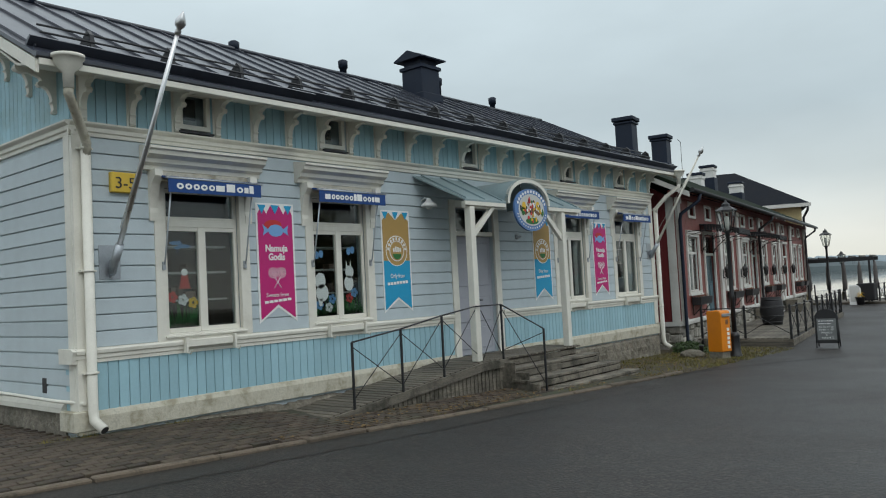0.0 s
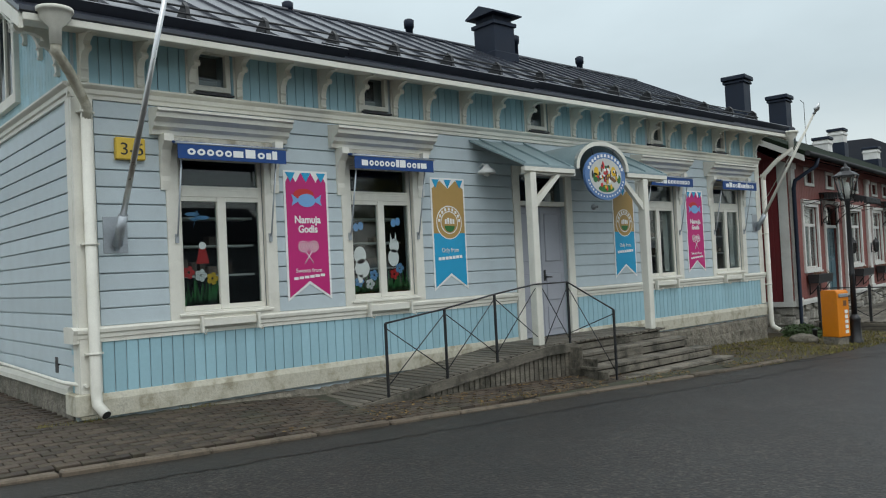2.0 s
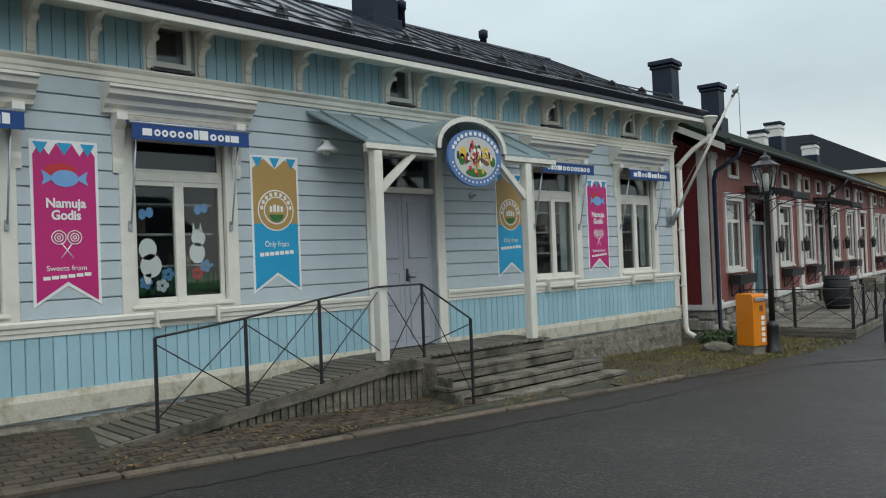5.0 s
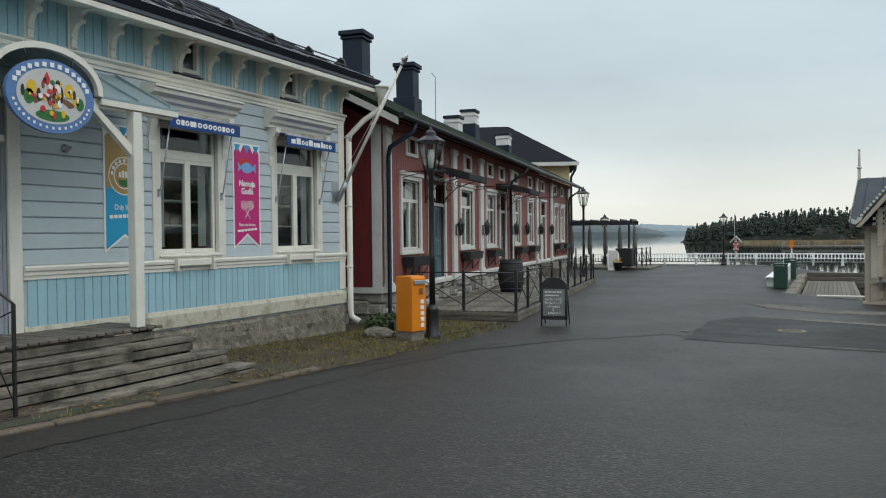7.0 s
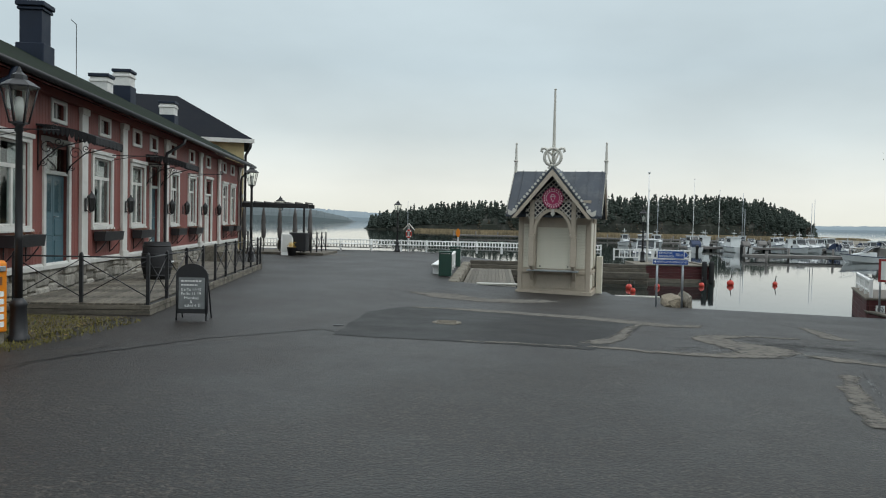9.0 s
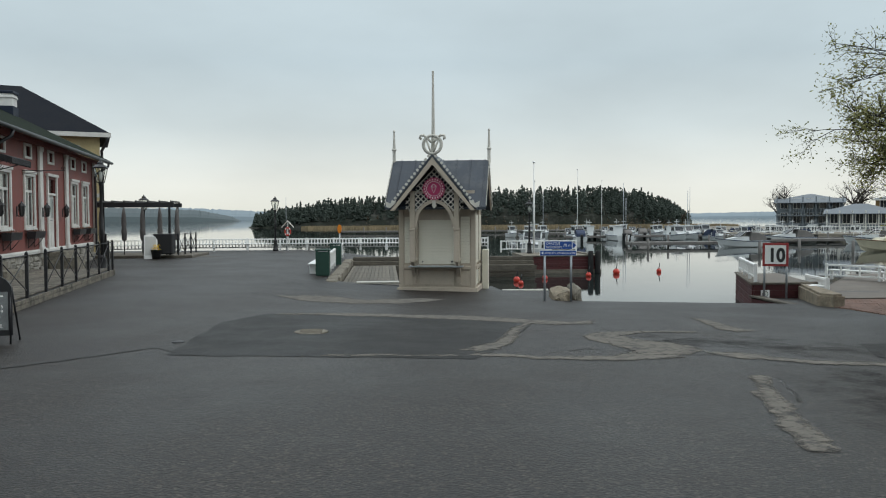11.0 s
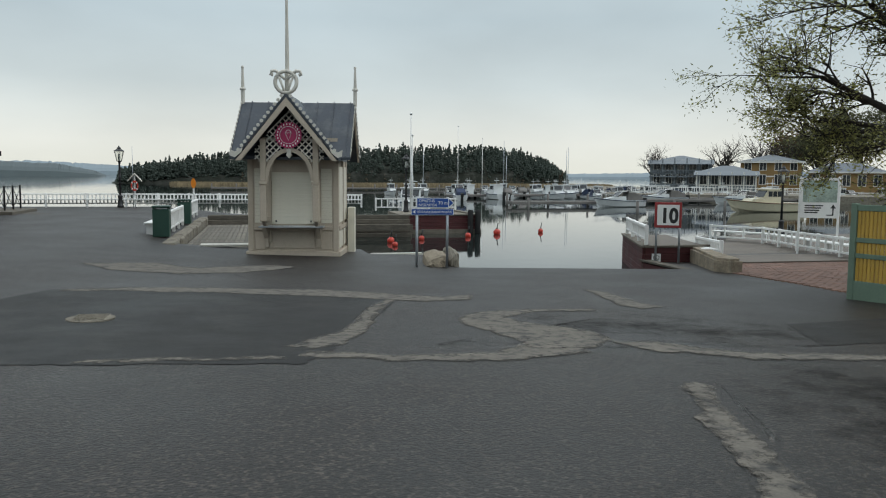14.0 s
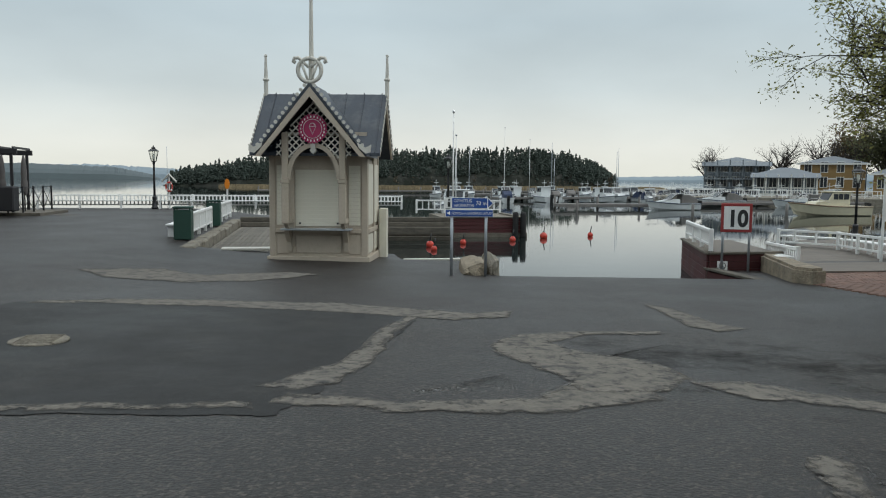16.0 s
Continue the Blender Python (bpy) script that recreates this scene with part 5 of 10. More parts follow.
lathe(bm, [(0.05, 0), (0.05, 0.04), (0.02, 0.05), (0.02, 0.12), (0.0, 0.13)], (0, 0, 0), 10)
bm.transform(Matrix.Translation((0.02, 12.72, 2.42)) @ Matrix.Rotation(radians(90), 4, "Y"))
single("security_camera", bm, M_GALV, "small grey wall sensor beside the door", "sensor", m=pose(HX, 0, 0))


# ---------------------------------------------------------------- pavement and kerb before the shop
M_PAVER = mat("worn_brown_pavers", (0.06, 0.043, 0.03), 0.75, 0.35, 4, 0.5, 60, rnd=0.42, dirt=(0.05, 0.06, 0.03), dirt_scale=1.5, dirt_amount=0.55)
M_PAVER_J = mat("worn_brown_pavers_joined", (0.06, 0.043, 0.03), 0.75, 0.3, 4, 0.5, 60, rnd=0.42, island=True, dirt=(0.05, 0.06, 0.03), dirt_scale=1.5, dirt_amount=0.55)
M_JOINT = mat("mossy_joint_sand", (0.05, 0.048, 0.032), 0.95, 0.4, 3, 0.6, 70, dirt=(0.03, 0.05, 0.015), dirt_scale=1.1, dirt_amount=0.8)
M_KERB = mat("granite_kerb", (0.135, 0.104, 0.074), 0.8, 0.35, 4, 0.6, 60, rnd=0.2, dirt=(0.05, 0.042, 0.03), dirt_scale=4, dirt_amount=0.9, dirt_range=(0.46, 0.62))


def kerb_x(y):
    return -7.2 + 0.073 * (y - 3) if y < 13 else -6.47 + 0.03 * (y - 13)


def pave_z(x, y):
    k = kerb_x(y)
    u = min(1, max(0, (k - x) / (k + 8.9)))
    lift = 0.03 + 0.14 * (1 - 0.6 * smooth(5.5, 8, y)) * u * (1 - smooth(9, 16, y))
    return ground_z(x, y) + lift


def pavement():
    bm = bmesh.new()
    ys = [-8 + 0.5 * i for i in range(46)]
    us = [i / 6 for i in range(7)]
    rows = []
    for y in ys:
        k = kerb_x(y)
        x1 = HX - 0.02 if y > HY0 - 0.3 else HX - 6.5
        rows.append([bm.verts.new((k + 0.0 + (x1 - k) * u, y, pave_z(k + (x1 - k) * u, y) - 0.012 if u > 0 else ground_z(k, y) - 0.05)) for u in us])
    for a, b in zip(rows, rows[1:]):
        for i in range(6):
            bm.faces.new((a[i], b[i], b[i + 1], a[i + 1]))
    bmesh.ops.recalc_face_normals(bm, faces=bm.faces)
    pv = single("pavement", bm, M_JOINT, "worn brown brick-paved footway with mossy joints", "pavement", kind="structure")
    return pv


pavement_ob = pavement()


def kerb():
    kb = thing("kerb", pose(0, 0, 0), "low worn granite kerb stones along the street", "kerb", kind="structure")
    rs = random.Random(11)
    y = -7.5
    while y < 14.2:
        l = rs.uniform(0.7, 1.25)
        bm = bmesh.new()
        a, b = y + 0.008, y + l - 0.008
        d = rs.uniform(-0.015, 0.015)
        dz = rs.uniform(-0.012, 0.008)
        vs = bx(bm, -0.065, a, -0.2, 0.06, b, 0.045 + dz, 0.015)
        for v in bm.verts:
            v.co.x += kerb_x(v.co.y) + d
            v.co.z += ground_z(v.co.x, v.co.y)
        part("kerb_stone", bm, M_KERB, kb)
        y += l


kerb()


def pavers():
    # stretcher rows parallel to the house; the nearest are objects, the rest one mesh
    bm = bmesh.new()
    L_, W_ = 0.21, 0.105
    bx(bm, -W_ / 2 + 0.005, -L_ / 2 + 0.005, -0.04, W_ / 2 - 0.005, L_ / 2 - 0.005, 0, 0.006)
    me = mesh_of("paver", bm, M_PAVER)
    rs = random.Random(5)
    cells = []
    for i in range(60):
        x = -7.0 - W_ * i - 0.06
        j0 = 0 if i % 2 else 1
        y = -1.0 + (0.5 * L_ if i % 2 else 0)
        while y < 11.5:
            k = kerb_x(y) - 0.1
            inside = x + 0.05 < k and (x > HX + 0.08 or y < HY0 - 0.15)
            under = x < -7.84 and y > 6.75
            if inside and not under and x > -13:
                cells.append((x, y))
            y += L_
    near = [c for c in cells if 1.6 < c[1] < 5.4 and c[0] > -8.75][:300]
    nset = set(near)
    for x, y in near:
        sx = (pave_z(x + 0.05, y) - pave_z(x - 0.05, y)) / 0.1
        sy = (pave_z(x, y + 0.1) - pave_z(x, y - 0.1)) / 0.2
        piece("paver", me, pavement_ob, Matrix.Translation((x, y, pave_z(x, y) + rs.uniform(-0.004, 0.004))) @ Euler((math.atan(sy) + rs.uniform(-0.02, 0.02), -math.atan(sx) + rs.uniform(-0.02, 0.02), rs.uniform(-0.02, 0.02))).to_matrix().to_4x4())
    verts, faces = [], []
    for x, y in cells:
        if (x, y) in nset:
            continue
        z = pave_z(x, y) + rs.uniform(-0.005, 0.004)
        n = len(verts)
        e, w = 0.1, 0.047
        for dz, q in ((-0.03, 0.0), (0.0, 0.006)):
            for dx, dy in ((-w + q, -e + q), (w - q, -e + q), (w - q, e - q), (-w + q, e - q)):
                verts.append((x + dx, y + dy, z + dz + (pave_z(x + dx, y + dy) - pave_z(x, y))))
        faces += [(n + 4, n + 5, n + 6, n + 7), (n, n + 1, n + 5, n + 4), (n + 1, n + 2, n + 6, n + 5), (n + 2, n + 3, n + 7, n + 6), (n + 3, n, n + 4, n + 7)]
    me2 = bpy.data.meshes.new("far_pavers")
    me2.from_pydata(verts, [], faces)
    me2.materials.append(M_PAVER_J)
    ob = new("far_pavers", me2)
    ob.parent = pavement_ob
    tagged(ob, kind="stuff")


# ---------------------------------------------------------------- the red restaurant house
M_RED = mat("brick_red_board_paint", (0.235, 0.075, 0.062), 0.65, 0.16, 1.5, 0.2, 50, rnd=0.07, dirt=(0.13, 0.05, 0.045), dirt_scale=1.0, dirt_amount=0.45)
# darker red for the near gable end; front and far gable use M_RED
M_REDSIDE = mat("deep_red_side_boards", (0.15, 0.016, 0.018), 0.7, 0.15, 1.5, 0.2, 50, rnd=0.08)
M_WTRIM = mat("off_white_trim_paint", (0.66, 0.65, 0.61), 0.5, 0.07, 2.0, 0.1, 60, dirt=(0.36, 0.34, 0.3), dirt_scale=2.5, dirt_amount=0.4)
M_MOSSROOF = mat("mossy_dark_felt_roof", (0.013, 0.019, 0.013), 1.0, 0.35, 2, 0.5, 25, dirt=(0.016, 0.03, 0.01), dirt_scale=0.8, dirt_amount=0.7, spec=0.08)
M_TEAL = mat("blue_green_door_paint", (0.065, 0.135, 0.165), 0.45, 0.1, 2, 0.08, 40)
M_BLACKCLOTH = mat("black_canopy_cloth", (0.02, 0.02, 0.022), 0.8, 0.2, 5, 0.2, 150)
M_FIELDSTONE = mat("pale_field_stone", (0.32, 0.30, 0.26), 0.9, 0.35, 4, 0.9, 25, rnd=0.3, dirt=(0.09, 0.085, 0.07), dirt_scale=3, dirt_amount=0.7, bdist=0.03, island=True)
M_BRICKW = mat("white_painted_brick", (0.68, 0.67, 0.64), 0.7, 0.1, 3, 0.4, 30, dirt=(0.35, 0.33, 0.3), dirt_scale=2, dirt_amount=0.5)
M_LAMPGLASS = glass_mat("lantern_glass", (0.93, 0.94, 0.92))
M_OPAL = mat("frosted_lantern_glass", (0.62, 0.63, 0.60), 0.3, 0.06, 4, 0, 40)
M_CURTAIN = mat("pale_curtain_cloth", (0.55, 0.55, 0.52), 0.85, 0.1, 6, 0.1, 80)

RA = 8.5
RM = pose(-9.1, 21.2, 0, 0, 0, RA)
red = thing("restaurant_house", RM, "long red wooden house with white trim and mossy dark roof", "house")
RS0, RS1, RB, RT = -0.9, 24.2, 0.13, 3.72
RWIN = [(0.15, 1.55), (4.75, 6.2), (7.6, 8.95), (11.6, 12.75), (14.0, 15.2), (20.0, 21.15), (21.85, 23.0)]
RDOOR = [(2.05, 3.45), (9.35, 10.35), (16.6, 17.9)]
RPIL = [-0.82, 3.95, 6.75, 10.85, 15.55, 19.0, 23.85]
RSQ = [0.92, 2.85, 5.6, 8.15, 9.75, 11.9, 14.5, 17.2, 20.4, 22.3]


def red_house():
    bm = bmesh.new()
    holes = [(a + 0.1, b - 0.1, 1.02, 2.6) for a, b in RWIN] + [(a + 0.1, b - 0.1, 0.2, 2.62) for a, b in RDOOR] + [(c - 0.3, c + 0.3, 3.2, 3.54) for c in RSQ]
    ys = sorted({RS0, RS1, *[h[0] for h in holes], *[h[1] for h in holes]})
    for a, b in zip(ys, ys[1:]):
        m = (a + b) / 2
        cuts = sorted((h[2], h[3]) for h in holes if h[0] < m < h[1])
        z = RB
        for c0, c1 in cuts + [(RT, RT)]:
            if c0 > z:
                bx(bm, -0.2, a, z, 0, b, c0)
            z = c1
    wall = part("wall", bm, M_RED, red)
    bm = bmesh.new()
    D = -6.6
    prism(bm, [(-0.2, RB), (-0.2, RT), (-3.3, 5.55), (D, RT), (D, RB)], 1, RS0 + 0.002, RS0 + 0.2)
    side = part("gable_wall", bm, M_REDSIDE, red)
    bm = bmesh.new()
    prism(bm, [(-0.2, RB), (-0.2, RT), (-3.3, 5.55), (D, RT), (D, RB)], 1, RS1 - 0.2, RS1 - 0.002)
    part("gable_wall", bm, M_RED, red)
    bm = bmesh.new()
    bx(bm, D - 0.2, RS0, RB, D, RS1, RT)
    part("back_wall", bm, M_RED, red)
    # room surfaces near-black, standing in for the shade behind the panes
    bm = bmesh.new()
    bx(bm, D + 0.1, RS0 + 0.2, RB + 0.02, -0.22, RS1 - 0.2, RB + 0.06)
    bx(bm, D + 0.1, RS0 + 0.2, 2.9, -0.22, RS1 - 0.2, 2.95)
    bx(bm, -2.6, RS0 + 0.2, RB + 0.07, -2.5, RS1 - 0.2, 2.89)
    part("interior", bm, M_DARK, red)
    # vertical boards between the openings
    meshes = {}
    y = RS0 + 0.02
    while y < RS1 - 0.1:
        c = y + 0.07
        segs = [(RB + 0.13, RT - 0.02)]
        for h in sorted(holes, key=lambda q: q[2]):
            if h[0] - 0.12 < c < h[1] + 0.12:
                pad = 0.1
                out = []
                for a, b in segs:
                    if a < h[2] - pad:
                        out.append((a, min(b, h[2] - pad)))
                    if b > h[3] + pad:
                        out.append((max(a, h[3] + pad), b))
                segs = out
        for a, b in segs:
            if b - a > 0.06 and c < 12.5:
                k = round(b - a, 2)
                if k not in meshes:
                    q = bmesh.new()
                    bx(q, 0.002, 0.003, 0, 0.018, 0.137, k, 0.004)
                    meshes[k] = mesh_of("board", q, M_RED)
                piece("board", meshes[k], wall, Matrix.Translation((0, y, a)))
        y += 0.14
    y = -0.22
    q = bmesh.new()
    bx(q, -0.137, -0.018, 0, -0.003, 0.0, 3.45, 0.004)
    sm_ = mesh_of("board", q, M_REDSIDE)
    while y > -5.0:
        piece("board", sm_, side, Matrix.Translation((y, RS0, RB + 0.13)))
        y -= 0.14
    # trim
    bm = bmesh.new()
    prism(bm, [(0, RB), (0.05, RB), (0.055, RB + 0.08), (0.02, RB + 0.13), (0, RB + 0.13)], 1, RS0, RS1)
    bx(bm, -6.6, RS0 - 0.05, RB, 0.0, RS0 - 0.002, RB + 0.12)
    part("base_board", bm, M_WTRIM, red)
    for s in RPIL:
        bm = bmesh.new()
        w = 0.36 if s > 0 else 0.3
        bx(bm, 0.02, s, RB + 0.02, 0.10, s + w, RT - 0.12, 0.008)
        bx(bm, 0.02, s - 0.03, RB, 0.13, s + w + 0.03, RB + 0.2, 0.008)
        bx(bm, 0.02, s - 0.03, RT - 0.25, 0.13, s + w + 0.03, RT - 0.1, 0.008)
        part("pilaster", bm, M_WTRIM, red)
    bm = bmesh.new()
    bx(bm, -0.2, RS0 - 0.045, RB, 0.02, RS0 - 0.02, RT, 0.004)
    part("corner_board", bm, M_WTRIM, red)
    # stone footing
    bm = bmesh.new()
    rs = random.Random(21)
    s = RS0
    while s < RS1 - 0.2:
        l = rs.uniform(0.25, 0.6)
        z = -0.62
        while z < RB - 0.02:
            h = rs.uniform(0.16, 0.34)
            bx(bm, -0.35, s, z, 0.0 + rs.uniform(-0.05, 0.03), s + l - 0.02, min(z + h - 0.015, RB - 0.01), 0.035)
            z += h
        s += l
    x = -0.3
    while x > -6.0:
        l = rs.uniform(0.3, 0.6)
        z = -0.62
        while z < RB - 0.02:
            h = rs.uniform(0.18, 0.34)
            bx(bm, x - l + 0.02, RS0 + rs.uniform(-0.04, 0.02), z, x, RS0 + 0.3, min(z + h - 0.015, RB - 0.01), 0.035)
            z += h
        x -= l
    part("stone_footing", bm, M_FIELDSTONE, red, "pale and grey field stone footing", kind="stuff")
    bm = bmesh.new()
    bx(bm, -6.6, RS0 + 0.05, -0.8, -0.08, RS1, RB - 0.01)
    part("footing_core", bm, M_STONE, red)
    # roof
    ex, ez, rx, rz = 0.62, 3.78, -3.3, 5.78
    y0, y1 = RS0 - 0.55, RS1 + 0.45
    bm = bmesh.new()
    prism(bm, [(ex, ez), (rx, rz), (-7.2, ez), (-7.2, ez - 0.1), (rx, rz - 0.1), (ex, ez - 0.1)], 1, y0, y1)
    part("roof", bm, M_MOSSROOF, red)
    bm = bmesh.new()
    prism(bm, [(ex - 0.02, ez - 0.1), (rx, rz - 0.1), (rx, rz - 0.25), (ex - 0.02, ez - 0.24)], 1, y0, y0 + 0.04)
    part("barge_board", bm, M_WTRIM, red)
    bm = bmesh.new()
    prism(bm, [(ex - 0.04, ez - 0.115), (0.02, ez + 0.15), (0.02, ez + 0.11), (ex - 0.04, ez - 0.15)], 1, y0 + 0.05, y1)
    bx(bm, 0.02, y0 + 0.06, RT - 0.1, 0.16, y1 - 0.1, RT + 0.05)
    part("soffit", bm, M_RED, red)
    bm = bmesh.new()
    tube(bm, [(ex + 0.06, y0, ez - 0.06), (ex + 0.06, y1, ez - 0.1)], 0.065, 8)
    part("gutter", bm, M_IRON, red)
    # downpipes
    for s in (-0.87, 10.55, 23.75):
        bm = bmesh.new()
        tube(bm, [(ex + 0.06, s + 0.25, ez - 0.1), (ex + 0.02, s + 0.2, ez - 0.3), (0.2, s, ez - 0.62), (0.16, s, ez - 0.8), (0.16, s, -0.25), (0.3, s, -0.36)], 0.05, 8)
        part("downpipe", bm, M_CHIM if s < 0 else M_IRON, red)
    # chimneys
    for s, z, w, white in ((4.7, 7.15, 0.3, False), (8.9, 7.1, 0.3, False), (14.2, 6.1, 0.33, True), (16.6, 6.7, 0.34, True), (22.9, 6.45, 0.36, True)):
        bm = bmesh.new()
        cx = -3.0
        if white:
            bx(bm, cx - w, s - w, 4.9, cx + w, s + w, z - 0.62, 0.01)
            part("chimney_skirt", bm, M_CHIM, red)
            bm = bmesh.new()
            bx(bm, cx - w * 0.9, s - w * 0.9, z - 0.63, cx + w * 0.9, s + w * 0.9, z - 0.12, 0.02)
            bx(bm, cx - w, s - w, z - 0.3, cx + w, s + w, z - 0.2, 0.02)
            part("chimney", bm, M_BRICKW, red)
            bm = bmesh.new()
            bx(bm, cx - w * 1.05, s - w * 1.05, z - 0.12, cx + w * 1.05, s + w * 1.05, z, 0.02)
            part("chimney_cap", bm, M_CHIM, red)
        else:
            bx(bm, cx - w, s - w, 4.9, cx + w, s + w, z - 0.2, 0.01)
            bx(bm, cx - w - 0.08, s - w - 0.08, 4.9, cx + w + 0.08, s + w + 0.08, 5.95, 0.02)
            bx(bm, cx - w - 0.05, s - w - 0.05, z - 0.24, cx + w + 0.05, s + w + 0.05, z - 0.17, 0.01)
            bx(bm, cx - w - 0.09, s - w - 0.09, z - 0.14, cx + w + 0.09, s + w + 0.09, z, 0.02)
            bx(bm, cx - w + 0.02, s - w + 0.02, z - 0.18, cx + w - 0.02, s + w - 0.02, z - 0.13)
            part("chimney", bm, M_CHIM, red)
    bm = bmesh.new()
    tube(bm, [(-3.0, 11.9, 5.5), (-3.0, 11.9, 7.25), (-3.0, 11.45, 7.3)], 0.012, 6)
    part("aerial", bm, M_IRON, red)


red_house()


def red_window(a, b):
    z0, z1 = 0.95, 2.68
    bm = bmesh.new()
    c = 0.11
    ring_frame(bm, 0.0, 0.05, a, b, z0, z1, c, c, 0.07, 0.09)
    w = part("window", bm, M_WTRIM, red)
    bm = bmesh.new()
    bx(bm, 0.0, a - 0.04, z1 + 0.001, 0.09, b + 0.04, z1 + 0.09, 0.008)
    part("drip_cap", bm, M_WTRIM, w)
    bm = bmesh.new()
    bx(bm, 0.0, a - 0.02, z0 - 0.05, 0.08, b + 0.02, z0 - 0.001, 0.006)
    part("window_sill", bm, M_WTRIM, w)
    p, q, r, s = a + c + 0.002, b - c - 0.002, z0 + 0.072, z1 - 0.092
    m, zt = (p + q) / 2, r + (s - r) * 0.68
    bm = bmesh.new()
    bx(bm, -0.08, p, r, -0.03, p + 0.04, s)
    bx(bm, -0.08, q - 0.04, r, -0.03, q, s)
    bx(bm, -0.08, p + 0.04, zt, -0.02, q - 0.04, zt + 0.075)
    bx(bm, -0.08, m - 0.04, r, -0.02, m + 0.04, zt)
    bx(bm, -0.08, p + 0.04, r, -0.03, q - 0.04, r + 0.04)
    bx(bm, -0.08, p + 0.04, s - 0.04, -0.03, q - 0.04, s)
    part("window_frame", bm, M_WTRIM, w)
    for y0, y1, za, zb in ((p + 0.04, m - 0.04, r + 0.04, zt), (m + 0.04, q - 0.04, r + 0.04, zt), (p + 0.04, q - 0.04, zt + 0.075, s - 0.04)):
        bm = bmesh.new()
        bx(bm, -0.06, y0, za, -0.055, y1, zb)
        part("pane", bm, M_GLASS, w).visible_shadow = False
    bm = bmesh.new()
    n = 24
    vs = [[bm.verts.new((-0.17 + 0.014 * math.sin(i * 1.9), p + (q - p) * i / n, z)) for i in range(n + 1)] for z in (r, s)]
    for i in range(n):
        if i < 9 or i > 14:
            bm.faces.new((vs[0][i], vs[0][i + 1], vs[1][i + 1], vs[1][i]))
    part("curtain", bm, M_CURTAIN, w)
    # planter on iron brackets under the sill
    pl_ = thing("window_planter", RM @ pose(0, (a + b) / 2, 0), "black window box on scrolled iron brackets below the sill", "planter", "window planters")
    h = (b - a) / 2 - 0.05
    bm = bmesh.new()
    prism(bm, [(0.07, 0.64), (0.30, 0.64), (0.33, 0.86), (0.06, 0.86)], 1, -h, h)
    part("box", bm, M_IRON, pl_)
    for y in (-h + 0.2, h - 0.2):
        bm = bmesh.new()
        tube(bm, [(0.04, y, 0.36), (0.1, y, 0.4), (0.2, y, 0.52), (0.28, y, 0.63)], 0.012, 6)
        tube(bm, [(0.04, y, 0.63), (0.04, y, 0.34)], 0.012, 6)
        part("bracket", bm, M_IRON, pl_)
    bm = bmesh.new()
    rs = random.Random(int(a * 7))
    for k in range(26):
        y, x = rs.uniform(-h + 0.05, h - 0.05), rs.uniform(0.1, 0.28)
        cyl(bm, (x, y, 0.84), (x + rs.uniform(-0.05, 0.05), y + rs.uniform(-0.06, 0.06), 0.84 + rs.uniform(0.04, 0.12)), 0.012, 0.002, 4)
    part("dry_plants", bm, M_BROWN, pl_, kind="stuff")


for a, b in RWIN:
    red_window(a, b)

for c in RSQ:
    bm = bmesh.new()
    ring_frame(bm, 0.0, 0.045, c - 0.4, c + 0.4, 3.13, 3.61, 0.1, 0.1, 0.08, 0.08)
    aw = part("attic_window", bm, M_WTRIM, red)
    bm = bmesh.new()
    bx(bm, -0.06, c - 0.02, 3.21, -0.02, c + 0.02, 3.53)
    part("mullion", bm, M_WTRIM, aw)
    bm = bmesh.new()
    bx(bm, -0.05, c - 0.3, 3.21, -0.045, c + 0.3, 3.53)
    part("pane", bm, M_GLASS, aw).visible_shadow = False
    bm = bmesh.new()
    bx(bm, -0.14, c - 0.3, 3.2, -0.12, c + 0.3, 3.54)
    part("blind", bm, M_CURTAIN, aw)


def red_door(a, b, white):
    bm = bmesh.new()
    bx(bm, 0.0, a, RB + 0.02, 0.06, a + 0.12, 2.7, 0.006)
    bx(bm, 0.0, b - 0.12, RB + 0.02, 0.06, b, 2.7, 0.006)
    bx(bm, 0.0, a - 0.05, 2.701, 0.1, b + 0.05, 2.8, 0.008)
    bx(bm, -0.1, a + 0.121, 2.06, 0.02, b - 0.121, 2.14, 0.006)
    d = part("door", bm, M_WTRIM, red)
    p, q = a + 0.122, b - 0.122
    m = (p + q) / 2
    for y0, y1 in ((p, m - 0.003), (m + 0.003, q)):
        bm = bmesh.new()
        bx(bm, -0.11, y0, 0.2, -0.06, y1, 2.055, 0.004)
        for z0, z1 in ((0.3, 0.7), (0.8, 1.15)):
            bx(bm, -0.062, y0 + 0.08, z0, -0.045, y1 - 0.08, z1, 0.012)
        part("door_leaf", bm, M_WTRIM if white else M_TEAL, d)
        bm = bmesh.new()
        bx(bm, -0.062, y0 + 0.09, 1.28, -0.055, y1 - 0.09, 1.96)
        part("door_pane", bm, M_GLASS, d)
    bm = bmesh.new()
    bx(bm, -0.07, p, 2.141, -0.065, q, 2.62)
    part("transom_pane", bm, M_GLASS, d).visible_shadow = False
    bm = bmesh.new()
    tube(bm, [(-0.06, m + 0.06, 1.2), (0.0, m + 0.06, 1.2), (0.0, m + 0.15, 1.2)], 0.012, 6)
    part("door_handle", bm, M_GALV, d)


for i, (a, b) in enumerate(RDOOR):
    red_door(a, b, i == 2)


